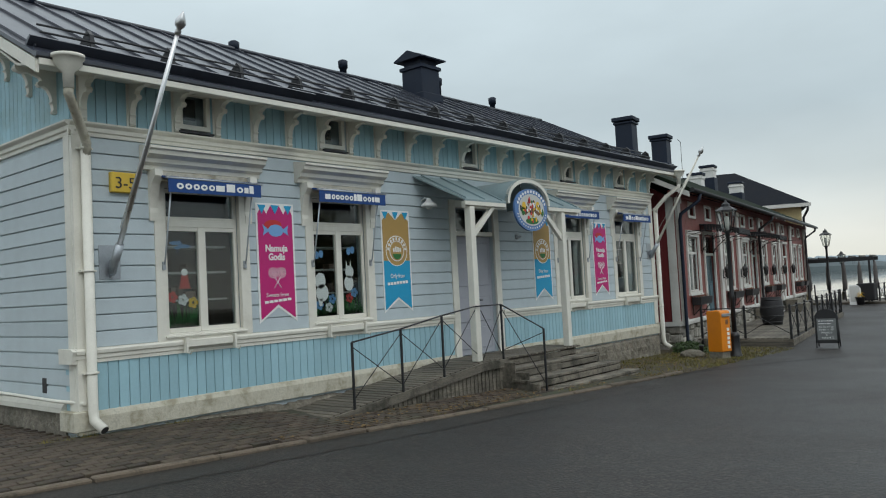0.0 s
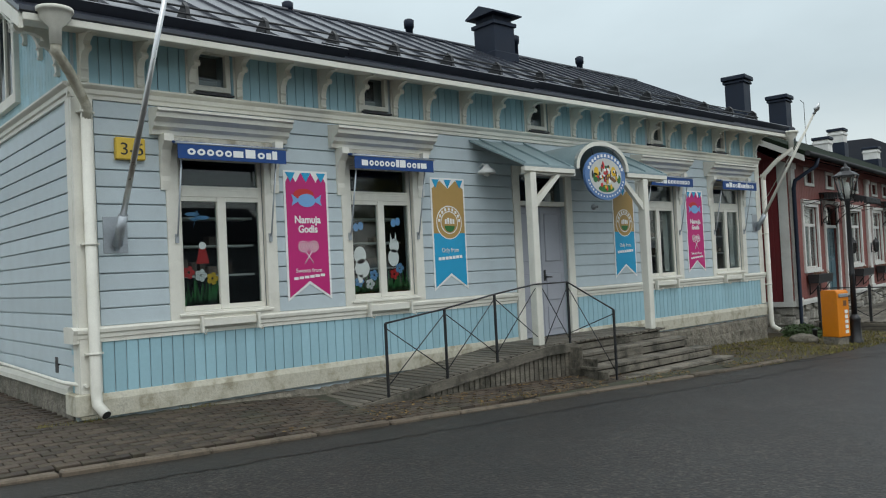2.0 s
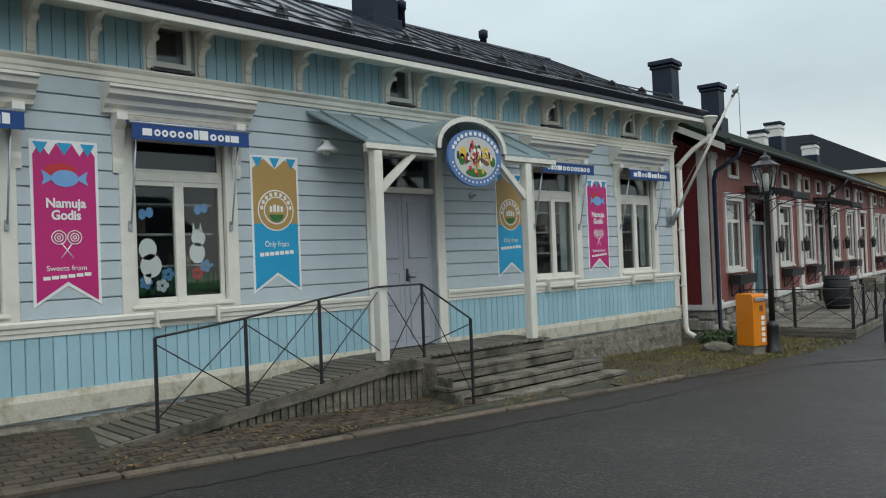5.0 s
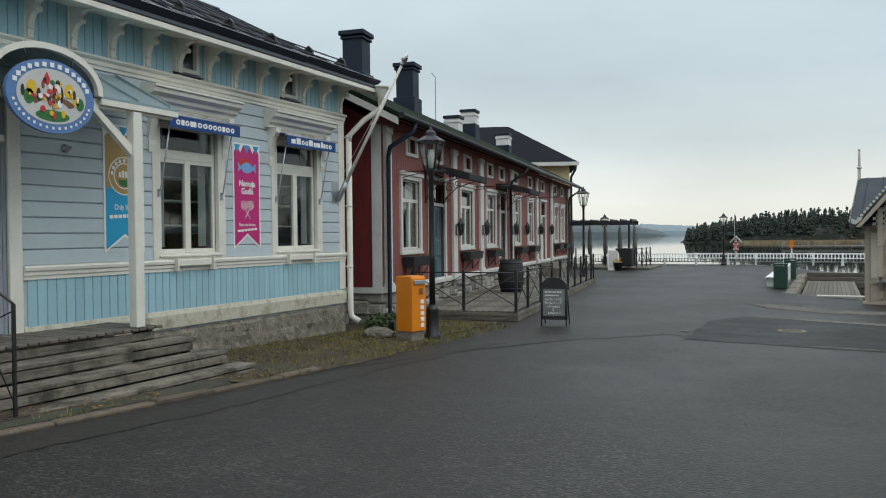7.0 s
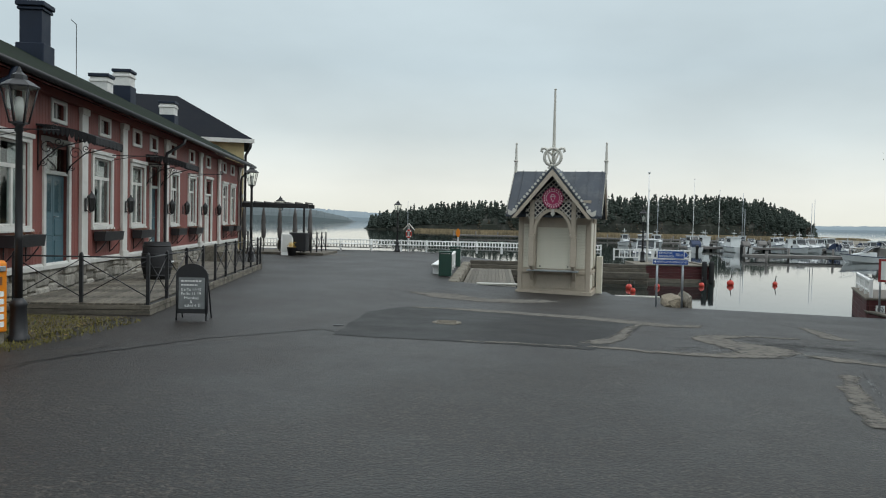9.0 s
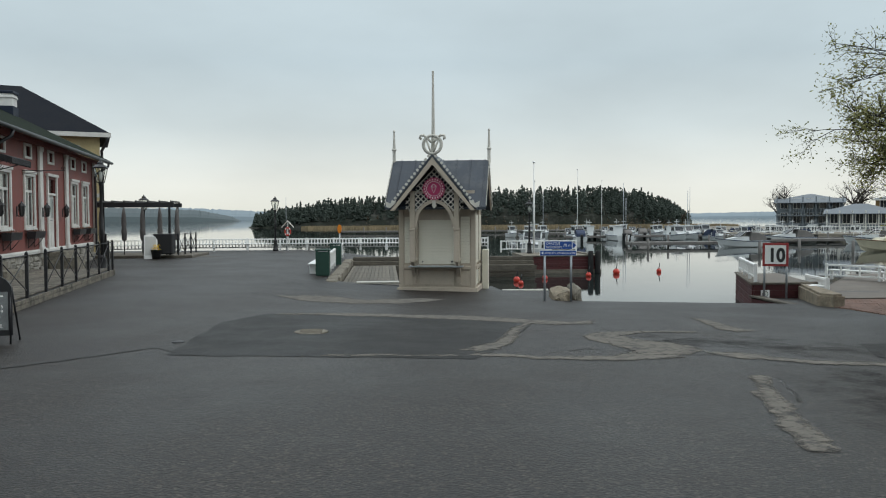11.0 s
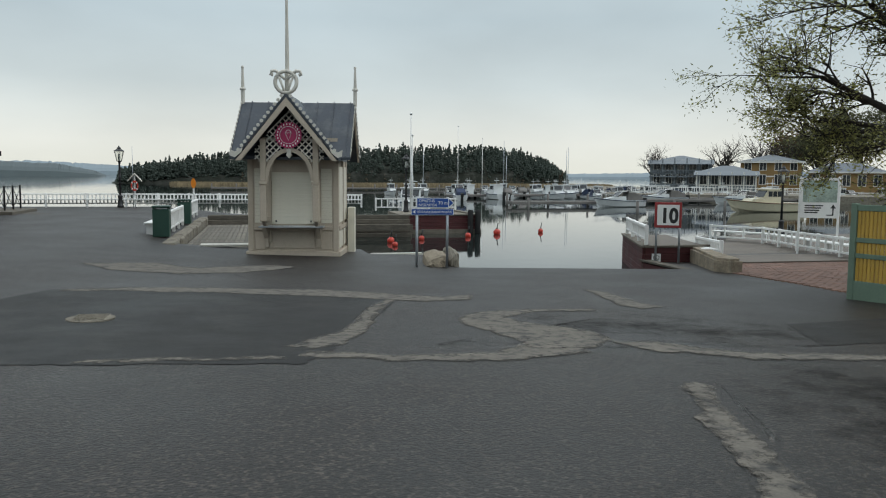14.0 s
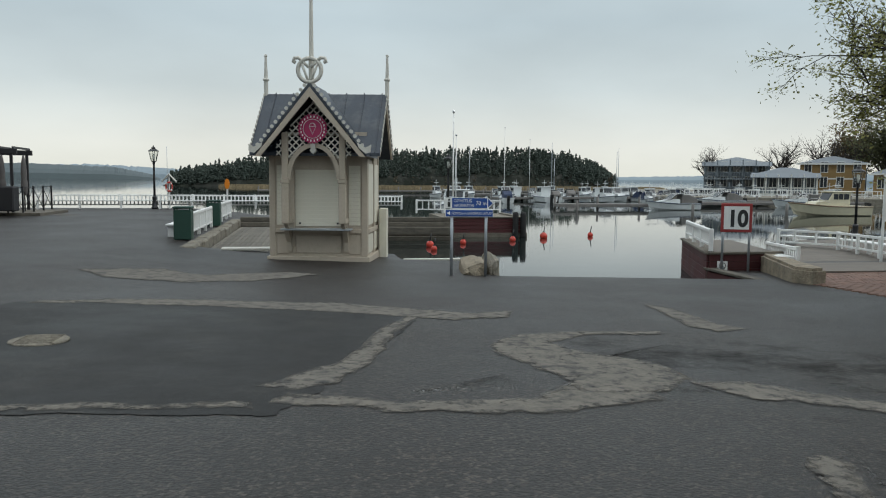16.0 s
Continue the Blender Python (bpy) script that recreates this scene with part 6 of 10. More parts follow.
def scroll(bm, x, y, z, r, sy=1, turns=1.4):
    """A flat iron spiral in the wall's cross plane."""
    pts = []
    for k in range(18):
        t = k / 17
        rr = r * (1 - 0.8 * t)
        an = turns * 2 * math.pi * t
        pts.append((x + rr * math.cos(an), y, z + sy * rr * math.sin(an)))
    tube(bm, pts, 0.009, 5)


def iron_canopy(s0, s1, depth):
    c = thing("door_awning", RM @ pose(0, (s0 + s1) / 2, 0), "black curved canopy with scalloped fringe on scrolled iron brackets", "canopy", "restaurant door canopies")
    h = (s1 - s0) / 2
    bm = bmesh.new()
    n = 10
    prof = [(depth * k / n, 3.0 - 0.22 * (k / n) ** 2) for k in range(n + 1)]
    prism(bm, prof + [(p[0], p[1] - 0.035) for p in reversed(prof)], 1, -h, h)
    part("roof", bm, M_BLACKCLOTH, c)
    bm = bmesh.new()
    k = 0
    y = -h
    while y < h - 0.02:
        prism(bm, [(y, 2.76), (y + 0.075, 2.76), (y + 0.075, 2.66), (y + 0.037, 2.61), (y, 2.66)], 0, depth - 0.01, depth + 0.006)
        y += 0.085
    for sgn in (-1, 1):
        x = 0.15
        while x < depth - 0.06:
            zt = 3.0 - 0.22 * (x / depth) ** 2 - 0.03
            prism(bm, [(x, zt), (x + 0.075, zt), (x + 0.075, zt - 0.12), (x + 0.037, zt - 0.17), (x, zt - 0.12)], 1, sgn * h - 0.006, sgn * h + 0.006)
            x += 0.085
    part("fringe", bm, M_BLACKCLOTH, c, kind="stuff")
    for sgn in (-1, 1):
        bm = bmesh.new()
        y = sgn * (h - 0.08)
        tube(bm, [(0.03, y, 2.15), (0.12, y, 2.3), (0.4, y, 2.55), (depth - 0.15, y, 2.72)], 0.014, 6)
        tube(bm, [(0.03, y, 2.1), (0.03, y, 2.95)], 0.014, 6)
        scroll(bm, 0.2, y, 2.55, 0.14)
        scroll(bm, 0.42, y, 2.66, 0.09, -1)
        scroll(bm, 0.12, y, 2.25, 0.07, -1)
        part("bracket", bm, M_IRON, c)


iron_canopy(1.75, 3.35, 1.15)
iron_canopy(8.95, 10.55, 1.15)


def wall_lantern(s, z):
    l = thing("wall_lantern", RM @ pose(0.1, s, z), "black iron wall lantern on a white pilaster", "wall lantern", "restaurant wall lanterns")
    bm = bmesh.new()
    bx(bm, 0.0, -0.05, -0.1, 0.02, 0.05, 0.2, 0.004)
    tube(bm, [(0.01, 0, -0.05), (0.1, 0, -0.12), (0.14, 0, -0.08)], 0.012, 6)
    part("bracket", bm, M_IRON, l)
    bm = bmesh.new()
    lathe(bm, [(0.03, -0.1), (0.07, -0.06), (0.075, -0.03)], (0.14, 0, 0), 6, True)
    part("lantern_base", bm, M_IRON, l)
    bm = bmesh.new()
    lathe(bm, [(0.11, 0.2), (0.09, 0.25), (0.03, 0.31), (0.012, 0.36), (0, 0.37)], (0.14, 0, 0), 6, True)
    part("lantern_cap", bm, M_IRON, l)
    for k in range(6):
        bm = bmesh.new()
        a = (k + 0.5) * math.pi / 3
        cyl(bm, (0.14 + 0.072 * math.cos(a), 0.072 * math.sin(a), -0.03), (0.14 + 0.1 * math.cos(a), 0.1 * math.sin(a), 0.2), 0.008, seg=4)
        part("cage_bar", bm, M_IRON, l)
    bm = bmesh.new()
    lathe(bm, [(0.06, -0.03), (0.088, 0.2)], (0.14, 0, 0), 6, True)
    part("glass", bm, M_DARK, l)


for s in (4.13, 6.93, 11.03, 12.95, 15.73, 18.3):
    wall_lantern(s, 1.42)

# thin iron arms for hanging signs over the windows
for s, l in ((0.1, 1.0), (5.9, 1.1), (9.0, 0.9), (13.6, 1.2)):
    arm = thing("sign_arm", RM @ pose(0.1, s, 2.72), "thin black iron wall arm for a hanging sign", "bracket", "iron wall arms")
    bm = bmesh.new()
    tube(bm, [(0, 0, 0), (l, 0, 0)], 0.011, 6)
    tube(bm, [(0, 0, -0.12), (l * 0.5, 0, -0.01)], 0.008, 5)
    scroll(bm, l - 0.06, 0, 0.06, 0.06)
    part("arm", bm, M_IRON, arm)


# ---------------------------------------------------------------- terrace before the red house
def terrace():
    t = thing("terrace", RM, "grey timber terrace deck along the red house", "terrace")
    a, b, off, zt = 0.3, 13.9, 2.62, -0.31
    rs = random.Random(8)
    bm = bmesh.new()
    bx(bm, 0, a, zt - 0.03, 0.135, b, zt, 0.005)
    me = mesh_of("plank", bm, M_DECK)
    x = 0.12
    while x < off - 0.12:
        piece("plank", me, t, Matrix.Translation((x, rs.uniform(-0.02, 0.02), rs.uniform(-0.003, 0.003))))
        x += 0.14
    for z0, z1 in ((zt - 0.11, zt - 0.032), (zt - 0.21, zt - 0.12)):
        bm = bmesh.new()
        bx(bm, off - 0.03, a, z0, off, b, z1, 0.004)
        part("edge_board", bm, M_DECK, t)
        bm = bmesh.new()
        bx(bm, 0.3, a - 0.03, z0, off, a - 0.001, z1, 0.004)
        part("edge_board", bm, M_DECKX, t)
    # solid near-black block in place of the shade below the planks
    bm = bmesh.new()
    bx(bm, 0.3, a + 0.02, -0.6, off - 0.06, b, zt - 0.04)
    part("dark_underside_block", bm, M_DARK, t)
    f = thing("terrace_railing", RM, "thin black iron railing with crossed bars round the terrace", "railing")
    posts = [(0.25, a + 0.05), (1.4, a + 0.05), (off - 0.06, a + 0.06)] + [(off - 0.06, s) for s in (1.62, 3.2, 4.8, 6.2, 7.6, 9.0, 10.4, 11.8, 13.2, 13.85)]
    for x, s in posts:
        bm = bmesh.new()
        bx(bm, x - 0.03, s - 0.03, zt - 0.2, x + 0.03, s + 0.03, zt + 0.86, 0.003)
        lathe(bm, [(0.03, 0.0), (0.03, 0.02), (0.0, 0.05)], (x, s, zt + 0.86), 6)
        part("post", bm, M_IRON, f)
    for i, (p, q) in enumerate(zip(posts, posts[1:])):
        if i == 5:
            continue
        bm = bmesh.new()
        cyl(bm, (p[0], p[1], zt + 0.82), (q[0], q[1], zt + 0.82), 0.014, seg=6)
        part("top_rail", bm, M_IRON, f)
        for za, zb in ((0.1, 0.78), (0.78, 0.1)):
            bm = bmesh.new()
            cyl(bm, (p[0], p[1], zt + za), (q[0], q[1], zt + zb), 0.011, seg=4)
            part("cross_bar", bm, M_IRON, f)


terrace()


def barrel():
    b = thing("barrel_table", RM @ pose(1.2, 5.9, -0.31), "black painted barrel standing on the terrace", "barrel")
    bm = bmesh.new()
    lathe(bm, [(0.30, 0), (0.36, 0.3), (0.38, 0.45), (0.36, 0.62), (0.31, 0.92), (0.28, 0.92), (0.28, 0.89), (0, 0.89)], seg=20)
    part("body", bm, M_BLACKCLOTH, b)
    for z, r in ((0.1, 0.325), (0.3, 0.365), (0.62, 0.365), (0.83, 0.33)):
        bm = bmesh.new()
        lathe(bm, [(r, z - 0.02), (r + 0.006, z), (r, z + 0.02)], seg=20)
        part("hoop", bm, M_IRON, b)
    bm = bmesh.new()
    for k in range(4):
        bx(bm, 0.375, -0.12 + 0.06 * k, 0.42, 0.39, -0.08 + 0.06 * k, 0.46)
    part("lettering", bm, M_PRINTW, b, kind="stuff")


barrel()

# entrance steps of the restaurant
for s0, s1 in ((9.2, 10.5), (16.5, 18.0)):
    bm = bmesh.new()
    bx(bm, 0.06, s0, -0.55, 0.9, s1, -0.08, 0.01)
    bx(bm, 0.06, s0, -0.079, 0.55, s1, 0.12, 0.01)
    single("door_step", bm, M_STONE, "grey stone door steps of the restaurant", "steps", "restaurant door steps", m=RM)


# ---------------------------------------------------------------- street furniture by the red house
def street_lamp(name_pose, h, label):
    """A dark iron post with a tapered six-sided lantern."""
    l = thing("street_lamp", name_pose, label, "street lamp", "quay street lamps")
    bm = bmesh.new()
    lathe(bm, [(0.15, 0), (0.15, 0.08), (0.12, 0.12), (0.105, 0.5), (0.12, 0.53), (0.09, 0.58), (0.06, 0.62)], seg=12)
    part("base", bm, M_IRON, l)
    bm = bmesh.new()
    zl = h - 0.75
    lathe(bm, [(0.055, 0.6), (0.05, 1.4), (0.062, 1.43), (0.05, 1.47), (0.042, zl - 0.12), (0.06, zl - 0.1), (0.05, zl - 0.05), (0.1, zl)], seg=10)
    part("post", bm, M_IRON, l)
    for k in range(6):
        bm = bmesh.new()
        a = (k + 0.5) * math.pi / 3
        cyl(bm, (0.115 * math.cos(a), 0.115 * math.sin(a), zl), (0.225 * math.cos(a), 0.225 * math.sin(a), zl + 0.48), 0.012, seg=4)
        part("lantern_bar", bm, M_IRON, l)
    bm = bmesh.new()
    lathe(bm, [(0.05, zl - 0.01), (0.115, zl - 0.01), (0.115, zl + 0.015)], seg=6, flat=True)
    part("lantern_seat", bm, M_IRON, l)
    bm = bmesh.new()
    lathe(bm, [(0.25, zl + 0.47), (0.255, zl + 0.49), (0.15, zl + 0.56), (0.1, zl + 0.585), (0.095, zl + 0.64), (0.04, zl + 0.68), (0.015, zl + 0.74), (0, zl + 0.76)], seg=6, flat=True)
    part("lantern_roof", bm, M_IRON, l)
    bm = bmesh.new()
    lathe(bm, [(0.105, zl + 0.01), (0.215, zl + 0.475)], seg=6, flat=True)
    part("lantern_glass", bm, M_LAMPGLASS, l).visible_shadow = False
    bm = bmesh.new()
    lathe(bm, [(0.04, zl + 0.02), (0.06, zl + 0.2), (0.05, zl + 0.34), (0.0, zl + 0.36)], seg=10)
    part("bulb_globe", bm, M_OPAL, l)
    return l


lamp = street_lamp(pose(-6.82, 18.4, ground_z(-6.8, 18.4) - 0.02), 3.72, "black iron street lamp with six-sided glass lantern")
copy_thing(lamp, pose(-9.25, 36.2, -0.55))
quay_lamp = street_lamp(pose(-6.0, 53.0, -0.52), 2.95, "black iron quay lamp with six-sided glass lantern")
copy_thing(quay_lamp, pose(-11.9, 49.6, -0.52))

M_ORANGE = mat("orange_post_box_paint", (0.72, 0.22, 0.004), 0.4, 0.06, 2, 0.04, 60, dirt=(0.5, 0.16, 0.01), dirt_scale=3, dirt_amount=0.3)
mb = thing("post_box", pose(-7.05, 18.02, -0.5, 0, 0, -14) @ Matrix.Diagonal((0.8, 0.8, 1, 1)), "orange metal post box on a concrete foot", "post box")
bm = bmesh.new()
bx(bm, -0.22, -0.2, 0.0, 0.22, 0.2, 0.22, 0.02)
part("foot", bm, M_STONE, mb)
bm = bmesh.new()
prism(bm, [(-0.22, 0.2), (0.25, 0.2), (0.25, 1.1), (0.2, 1.14), (-0.17, 1.14), (-0.22, 1.12)], 1, -0.22, 0.22)
bmesh.ops.bevel(bm, geom=bm.edges[:], offset=0.012, segments=1, affect="EDGES")
part("body", bm, M_ORANGE, mb)
bm = bmesh.new()
bx(bm, 0.25, -0.17, 1.0, 0.285, 0.17, 1.07, 0.008)
part("slot_flap", bm, M_GALV, mb)
bm = bmesh.new()
bx(bm, 0.25, 0.0, 0.82, 0.254, 0.12, 0.93)
part("notice", bm, M_BROWN, mb)
bm = bmesh.new()
for k in range(5):
    bx(bm, 0.251, 0.04, 0.27 + 0.1 * k, 0.256, 0.15, 0.34 + 0.1 * k, 0.01)
part("lettering", bm, M_PRINTW, mb, kind="stuff")

ab = thing("menu_board", pose(-5.62, 21.55, ground_z(-5.6, 21.5), 0, 0, 8), "black folding pavement menu board with chalk writing", "menu board")
M_CHALK = mat("grey_chalkboard", (0.19, 0.20, 0.20), 0.8, 0.3, 4, 0.1, 50)
bm = bmesh.new()
arch = [(-0.27, 0.72)] + [(0.27 * math.cos(math.pi * (1 - k / 12)), 0.76 + 0.22 * math.sin(math.pi * k / 12)) for k in range(13)] + [(0.27, 0.72)]
prism(bm, [(-0.27, 0.12), *arch, (0.27, 0.12)], 1, -0.17, -0.14)
bm.transform(Matrix.Translation((0, 0.0, 0)))
part("frame", bm, M_IRON, ab)
bm = bmesh.new()
bx(bm, -0.22, -0.178, 0.2, 0.22, -0.171, 0.74)
part("chalk_panel", bm, M_CHALK, ab)
bm = bmesh.new()
rs = random.Random(2)
CHALK = Matrix(((1, 0, 0, 0), (0, 0, -1, -0.1785), (0, 1, 0, 0), (0, 0, 0, 1)))
for line, lx, lz, lw in (("Ke-To 11-15", -0.18, 0.51, 0.33), ("Pe-Su 11-19", -0.18, 0.44, 0.33), ("Munkki", -0.13, 0.365, 0.24), ("&", -0.03, 0.3, 0.04), ("kahvi 4 €", -0.12, 0.235, 0.26)):
    writing(line, 0.07, M_PRINTW, ab, Matrix.Translation((lx, 0, lz)) @ CHALK, depth=0.001, width=lw)
for k, (w0, w1) in enumerate(((-0.18, 0.17), (-0.18, 0.1))):
    x = w0
    while x < w1:
        l = rs.uniform(0.02, 0.05)
        z = 0.68 - 0.068 * k
        bx(bm, x, -0.181, z - 0.012, min(x + l, w1), -0.1785, z + 0.012)
        x += l + 0.012
part("chalk_bars", bm, M_PRINTW, ab, kind="stuff")
for x in (-0.25, 0.25):
    for y, yt in ((-0.2, -0.15), (0.22, -0.1)):
        bm = bmesh.new()
        cyl(bm, (x, y, 0.0), (x, yt, 0.8), 0.014, seg=6)
        part("leg", bm, M_IRON, ab)

bm = bmesh.new()
bmesh.ops.create_icosphere(bm, subdivisions=3, radius=1)
for v in bm.verts:
    v.co = Vector((v.co.x * 0.3, v.co.y * 0.2, v.co.z * 0.13)) * (1 + 0.12 * noise.noise(v.co * 2))
single("boulder", bm, M_STONE, "pale grey boulder in the grass beside the post box", "stone", m=pose(-7.75, 18.1, ground_z(-7.7, 18.1) + 0.07))
bm = bmesh.new()
lathe(bm, [(0.05, 0), (0.05, 0.24), (0.06, 0.25), (0.06, 0.28), (0, 0.3)], seg=10)
single("ground_pipe", bm, M_IRON, "short black pipe stub standing in the grass", "pipe", m=pose(-7.62, 18.35, ground_z(-7.6, 18.35)))


# ---------------------------------------------------------------- grass and earth at the house corner
M_EARTH = mat("brown_earth_with_leaves", (0.055, 0.042, 0.024), 0.95, 0.5, 5, 0.9, 60, dirt=(0.11, 0.10, 0.022), dirt_scale=1.6, dirt_amount=0.95, bdist=0.02)
M_GRASS = mat("short_grass", (0.15, 0.13, 0.03), 0.8, 0.35, 2, 0, 50, rnd=0.4, island=True)


def earth_patch():
    rs = random.Random(31)
    bm = bmesh.new()
    rows = []
    for j in range(30):
        y = 13.2 + 8.3 * j / 29
        xr = -6.55 + 0.28 * math.sin((y - 13) * 0.75) + rs.uniform(-0.08, 0.08) + (0.0 if y < 19 else -0.12 * (y - 19))
        xl = HX + 0.0 if y < 19.2 else -9.6
        rows.append([bm.verts.new((xl + (xr - xl) * i / 8, y, ground_z(-7, y) + 0.012 + (0.0 if i == 8 else 0.02 * noise.noise(Vector((i, y * 2, 0)))))) for i in range(9)])
    for a, b in zip(rows, rows[1:]):
        for i in range(8):
            f = bm.faces.new((a[i], a[i + 1], b[i + 1], b[i]))
            f.smooth = True
    bmesh.ops.recalc_face_normals(bm, faces=bm.faces)
    single("earth_verge", bm, M_EARTH, "brown leafy earth verge with sparse grass", "ground", kind="structure")
    verts, faces = [], []
    for k in range(9000):
        y = rs.uniform(13.4, 21.3)
        x = rs.uniform(-8.85, -6.3)
        dens = 0.5 + 0.5 * noise.noise(Vector((x * 1.3, y * 1.3, 3.0)))
        if rs.random() > dens * (1.3 if y > 15.5 else 0.45) or (y > 19.2 and x < -8.5 and rs.random() < 0.3):
            continue
        z = ground_z(x, y) + 0.01
        h = rs.uniform(0.02, 0.06)
        a = rs.uniform(0, 6.28)
        dx, dy = 0.01 * math.cos(a), 0.01 * math.sin(a)
        lx, ly = rs.uniform(-0.03, 0.03), rs.uniform(-0.03, 0.03)
        n = len(verts)
        verts += [(x - dx, y - dy, z), (x + dx, y + dy, z), (x + lx, y + ly, z + h)]
        faces.append((n, n + 1, n + 2))
    for k in range(2600):
        y = rs.uniform(2.0, 14.0)
        foot = rs.random() < 0.6
        x = HX + 0.06 + abs(rs.gauss(0, 0.05)) if foot else kerb_x(y) - 0.1 - abs(rs.gauss(0, 0.25))
        if noise.noise(Vector((y * 1.4, 8.0, 2.0 if foot else 5.0))) < 0.12 or (foot and 6.5 < y < 13.4) or (not foot and y < 7):
            continue
        z = pave_z(x, y) - 0.01
        h = rs.uniform(0.015, 0.06)
        a = rs.uniform(0, 6.28)
        dx, dy = 0.006 * math.cos(a), 0.006 * math.sin(a)
        n = len(verts)
        verts += [(x - dx, y - dy, z), (x + dx, y + dy, z), (x + rs.uniform(-0.03, 0.03), y + rs.uniform(-0.03, 0.03), z + h)]
        faces.append((n, n + 1, n + 2))
    me = bpy.data.meshes.new("grass")
    me.from_pydata(verts, [], faces)
    me.materials.append(M_GRASS)
    tagged(new("grass", me), "sparse short green grass on the verge", "grass", kind="stuff")


earth_patch()


def leaf_litter():
    """Brown and yellow leaves along the kerb, under the ramp's edge and on the verge."""
    rs = random.Random(83)
    verts, faces = [], []
    for _ in range(2600):
        y = rs.uniform(5.5, 20.5)
        if y < 14:
            x = kerb_x(y) - 0.12 - abs(rs.gauss(0, 0.3)) if rs.random() < 0.75 else HX + 1.12 + abs(rs.gauss(0, 0.1))
            if x < HX + 1.08 or noise.noise(Vector((x * 1.5, y * 0.9, 7.0))) < -0.08:
                continue
            z = pave_z(x, y) + 0.006
        else:
            x = rs.uniform(-8.7, -6.5)
            if noise.noise(Vector((x * 1.1, y * 1.1, 2.0))) < -0.05:
                continue
            z = ground_z(x, y) + 0.035
        s_, a = rs.uniform(0.012, 0.032), rs.uniform(0, 6.28)
        dx, dy = s_ * math.cos(a), s_ * math.sin(a)
        n = len(verts)
        verts += [(x - dx, y - dy, z), (x + dy * 0.5, y - dx * 0.5, z + rs.uniform(0, 0.012)), (x + dx, y + dy, z + rs.uniform(0, 0.012)), (x - dy * 0.5, y + dx * 0.5, z)]
        faces.append((n, n + 1, n + 2, n + 3))
    me = bpy.data.meshes.new("fallen_leaves")
    me.from_pydata(verts, [], faces)
    me.materials.append(mat("dry_fallen_leaves", (0.15, 0.095, 0.035), 0.85, 0.35, 5, 0, 20, rnd=0.6, island=True))
    tagged(new("fallen_leaves", me), "brown and yellow fallen leaves along the kerb and verge", "leaves", kind="stuff")
    verts, faces = [], []
    for _ in range(1500):
        x, y = -8.75 + abs(rs.gauss(0, 0.35)), rs.uniform(19.2, 20.35)
        z = ground_z(x, y) + rs.uniform(0.0, 0.28) * max(0.1, 1 - (x + 8.75) / 0.9)
        s_ = rs.uniform(0.02, 0.05)
        v = Vector((rs.uniform(-1, 1), rs.uniform(-1, 1), rs.uniform(-0.4, 1))).normalized() * s_
        o = v.orthogonal().normalized() * s_ * 0.6
        c = Vector((x, y, z))
        n = len(verts)
        verts += [tuple(c - v), tuple(c + o), tuple(c + v), tuple(c - o)]
        faces.append((n, n + 1, n + 2, n + 3))
    me = bpy.data.meshes.new("ground_cover")
    me.from_pydata(verts, [], faces)
    me.materials.append(mat("dark_green_ground_cover", (0.04, 0.07, 0.02), 0.7, 0.3, 3, 0, 20, rnd=0.5, island=True))
    tagged(new("ground_cover", me), "low dark green plants at the foot of the stone footing", "plants", kind="stuff")


leaf_litter()


# ---------------------------------------------------------------- the kiosk
M_KIOSK = mat("beige_grey_kiosk_paint", (0.48, 0.41, 0.325), 0.65, 0.14, 2, 0.15, 50, dirt=(0.22, 0.19, 0.15), dirt_scale=2, dirt_amount=0.45)
M_SHUTTER = mat("cream_roller_shutter", (0.70, 0.66, 0.55), 0.45, 0.06, 2, 0.05, 50)
M_SLATE = mat("slate_grey_sheet_roof", (0.036, 0.046, 0.062), 0.45, 0.2, 1.5, 0.08, 20, dirt=(0.2, 0.21, 0.2), dirt_scale=1.6, dirt_amount=0.35)
M_LACE = mat("pale_grey_fretwork_paint", (0.58, 0.56, 0.50), 0.6, 0.08, 3, 0.1, 40)
M_SIGNRED = mat("crimson_round_sign", (0.42, 0.025, 0.11), 0.45, 0.06, 3, 0.03, 60)


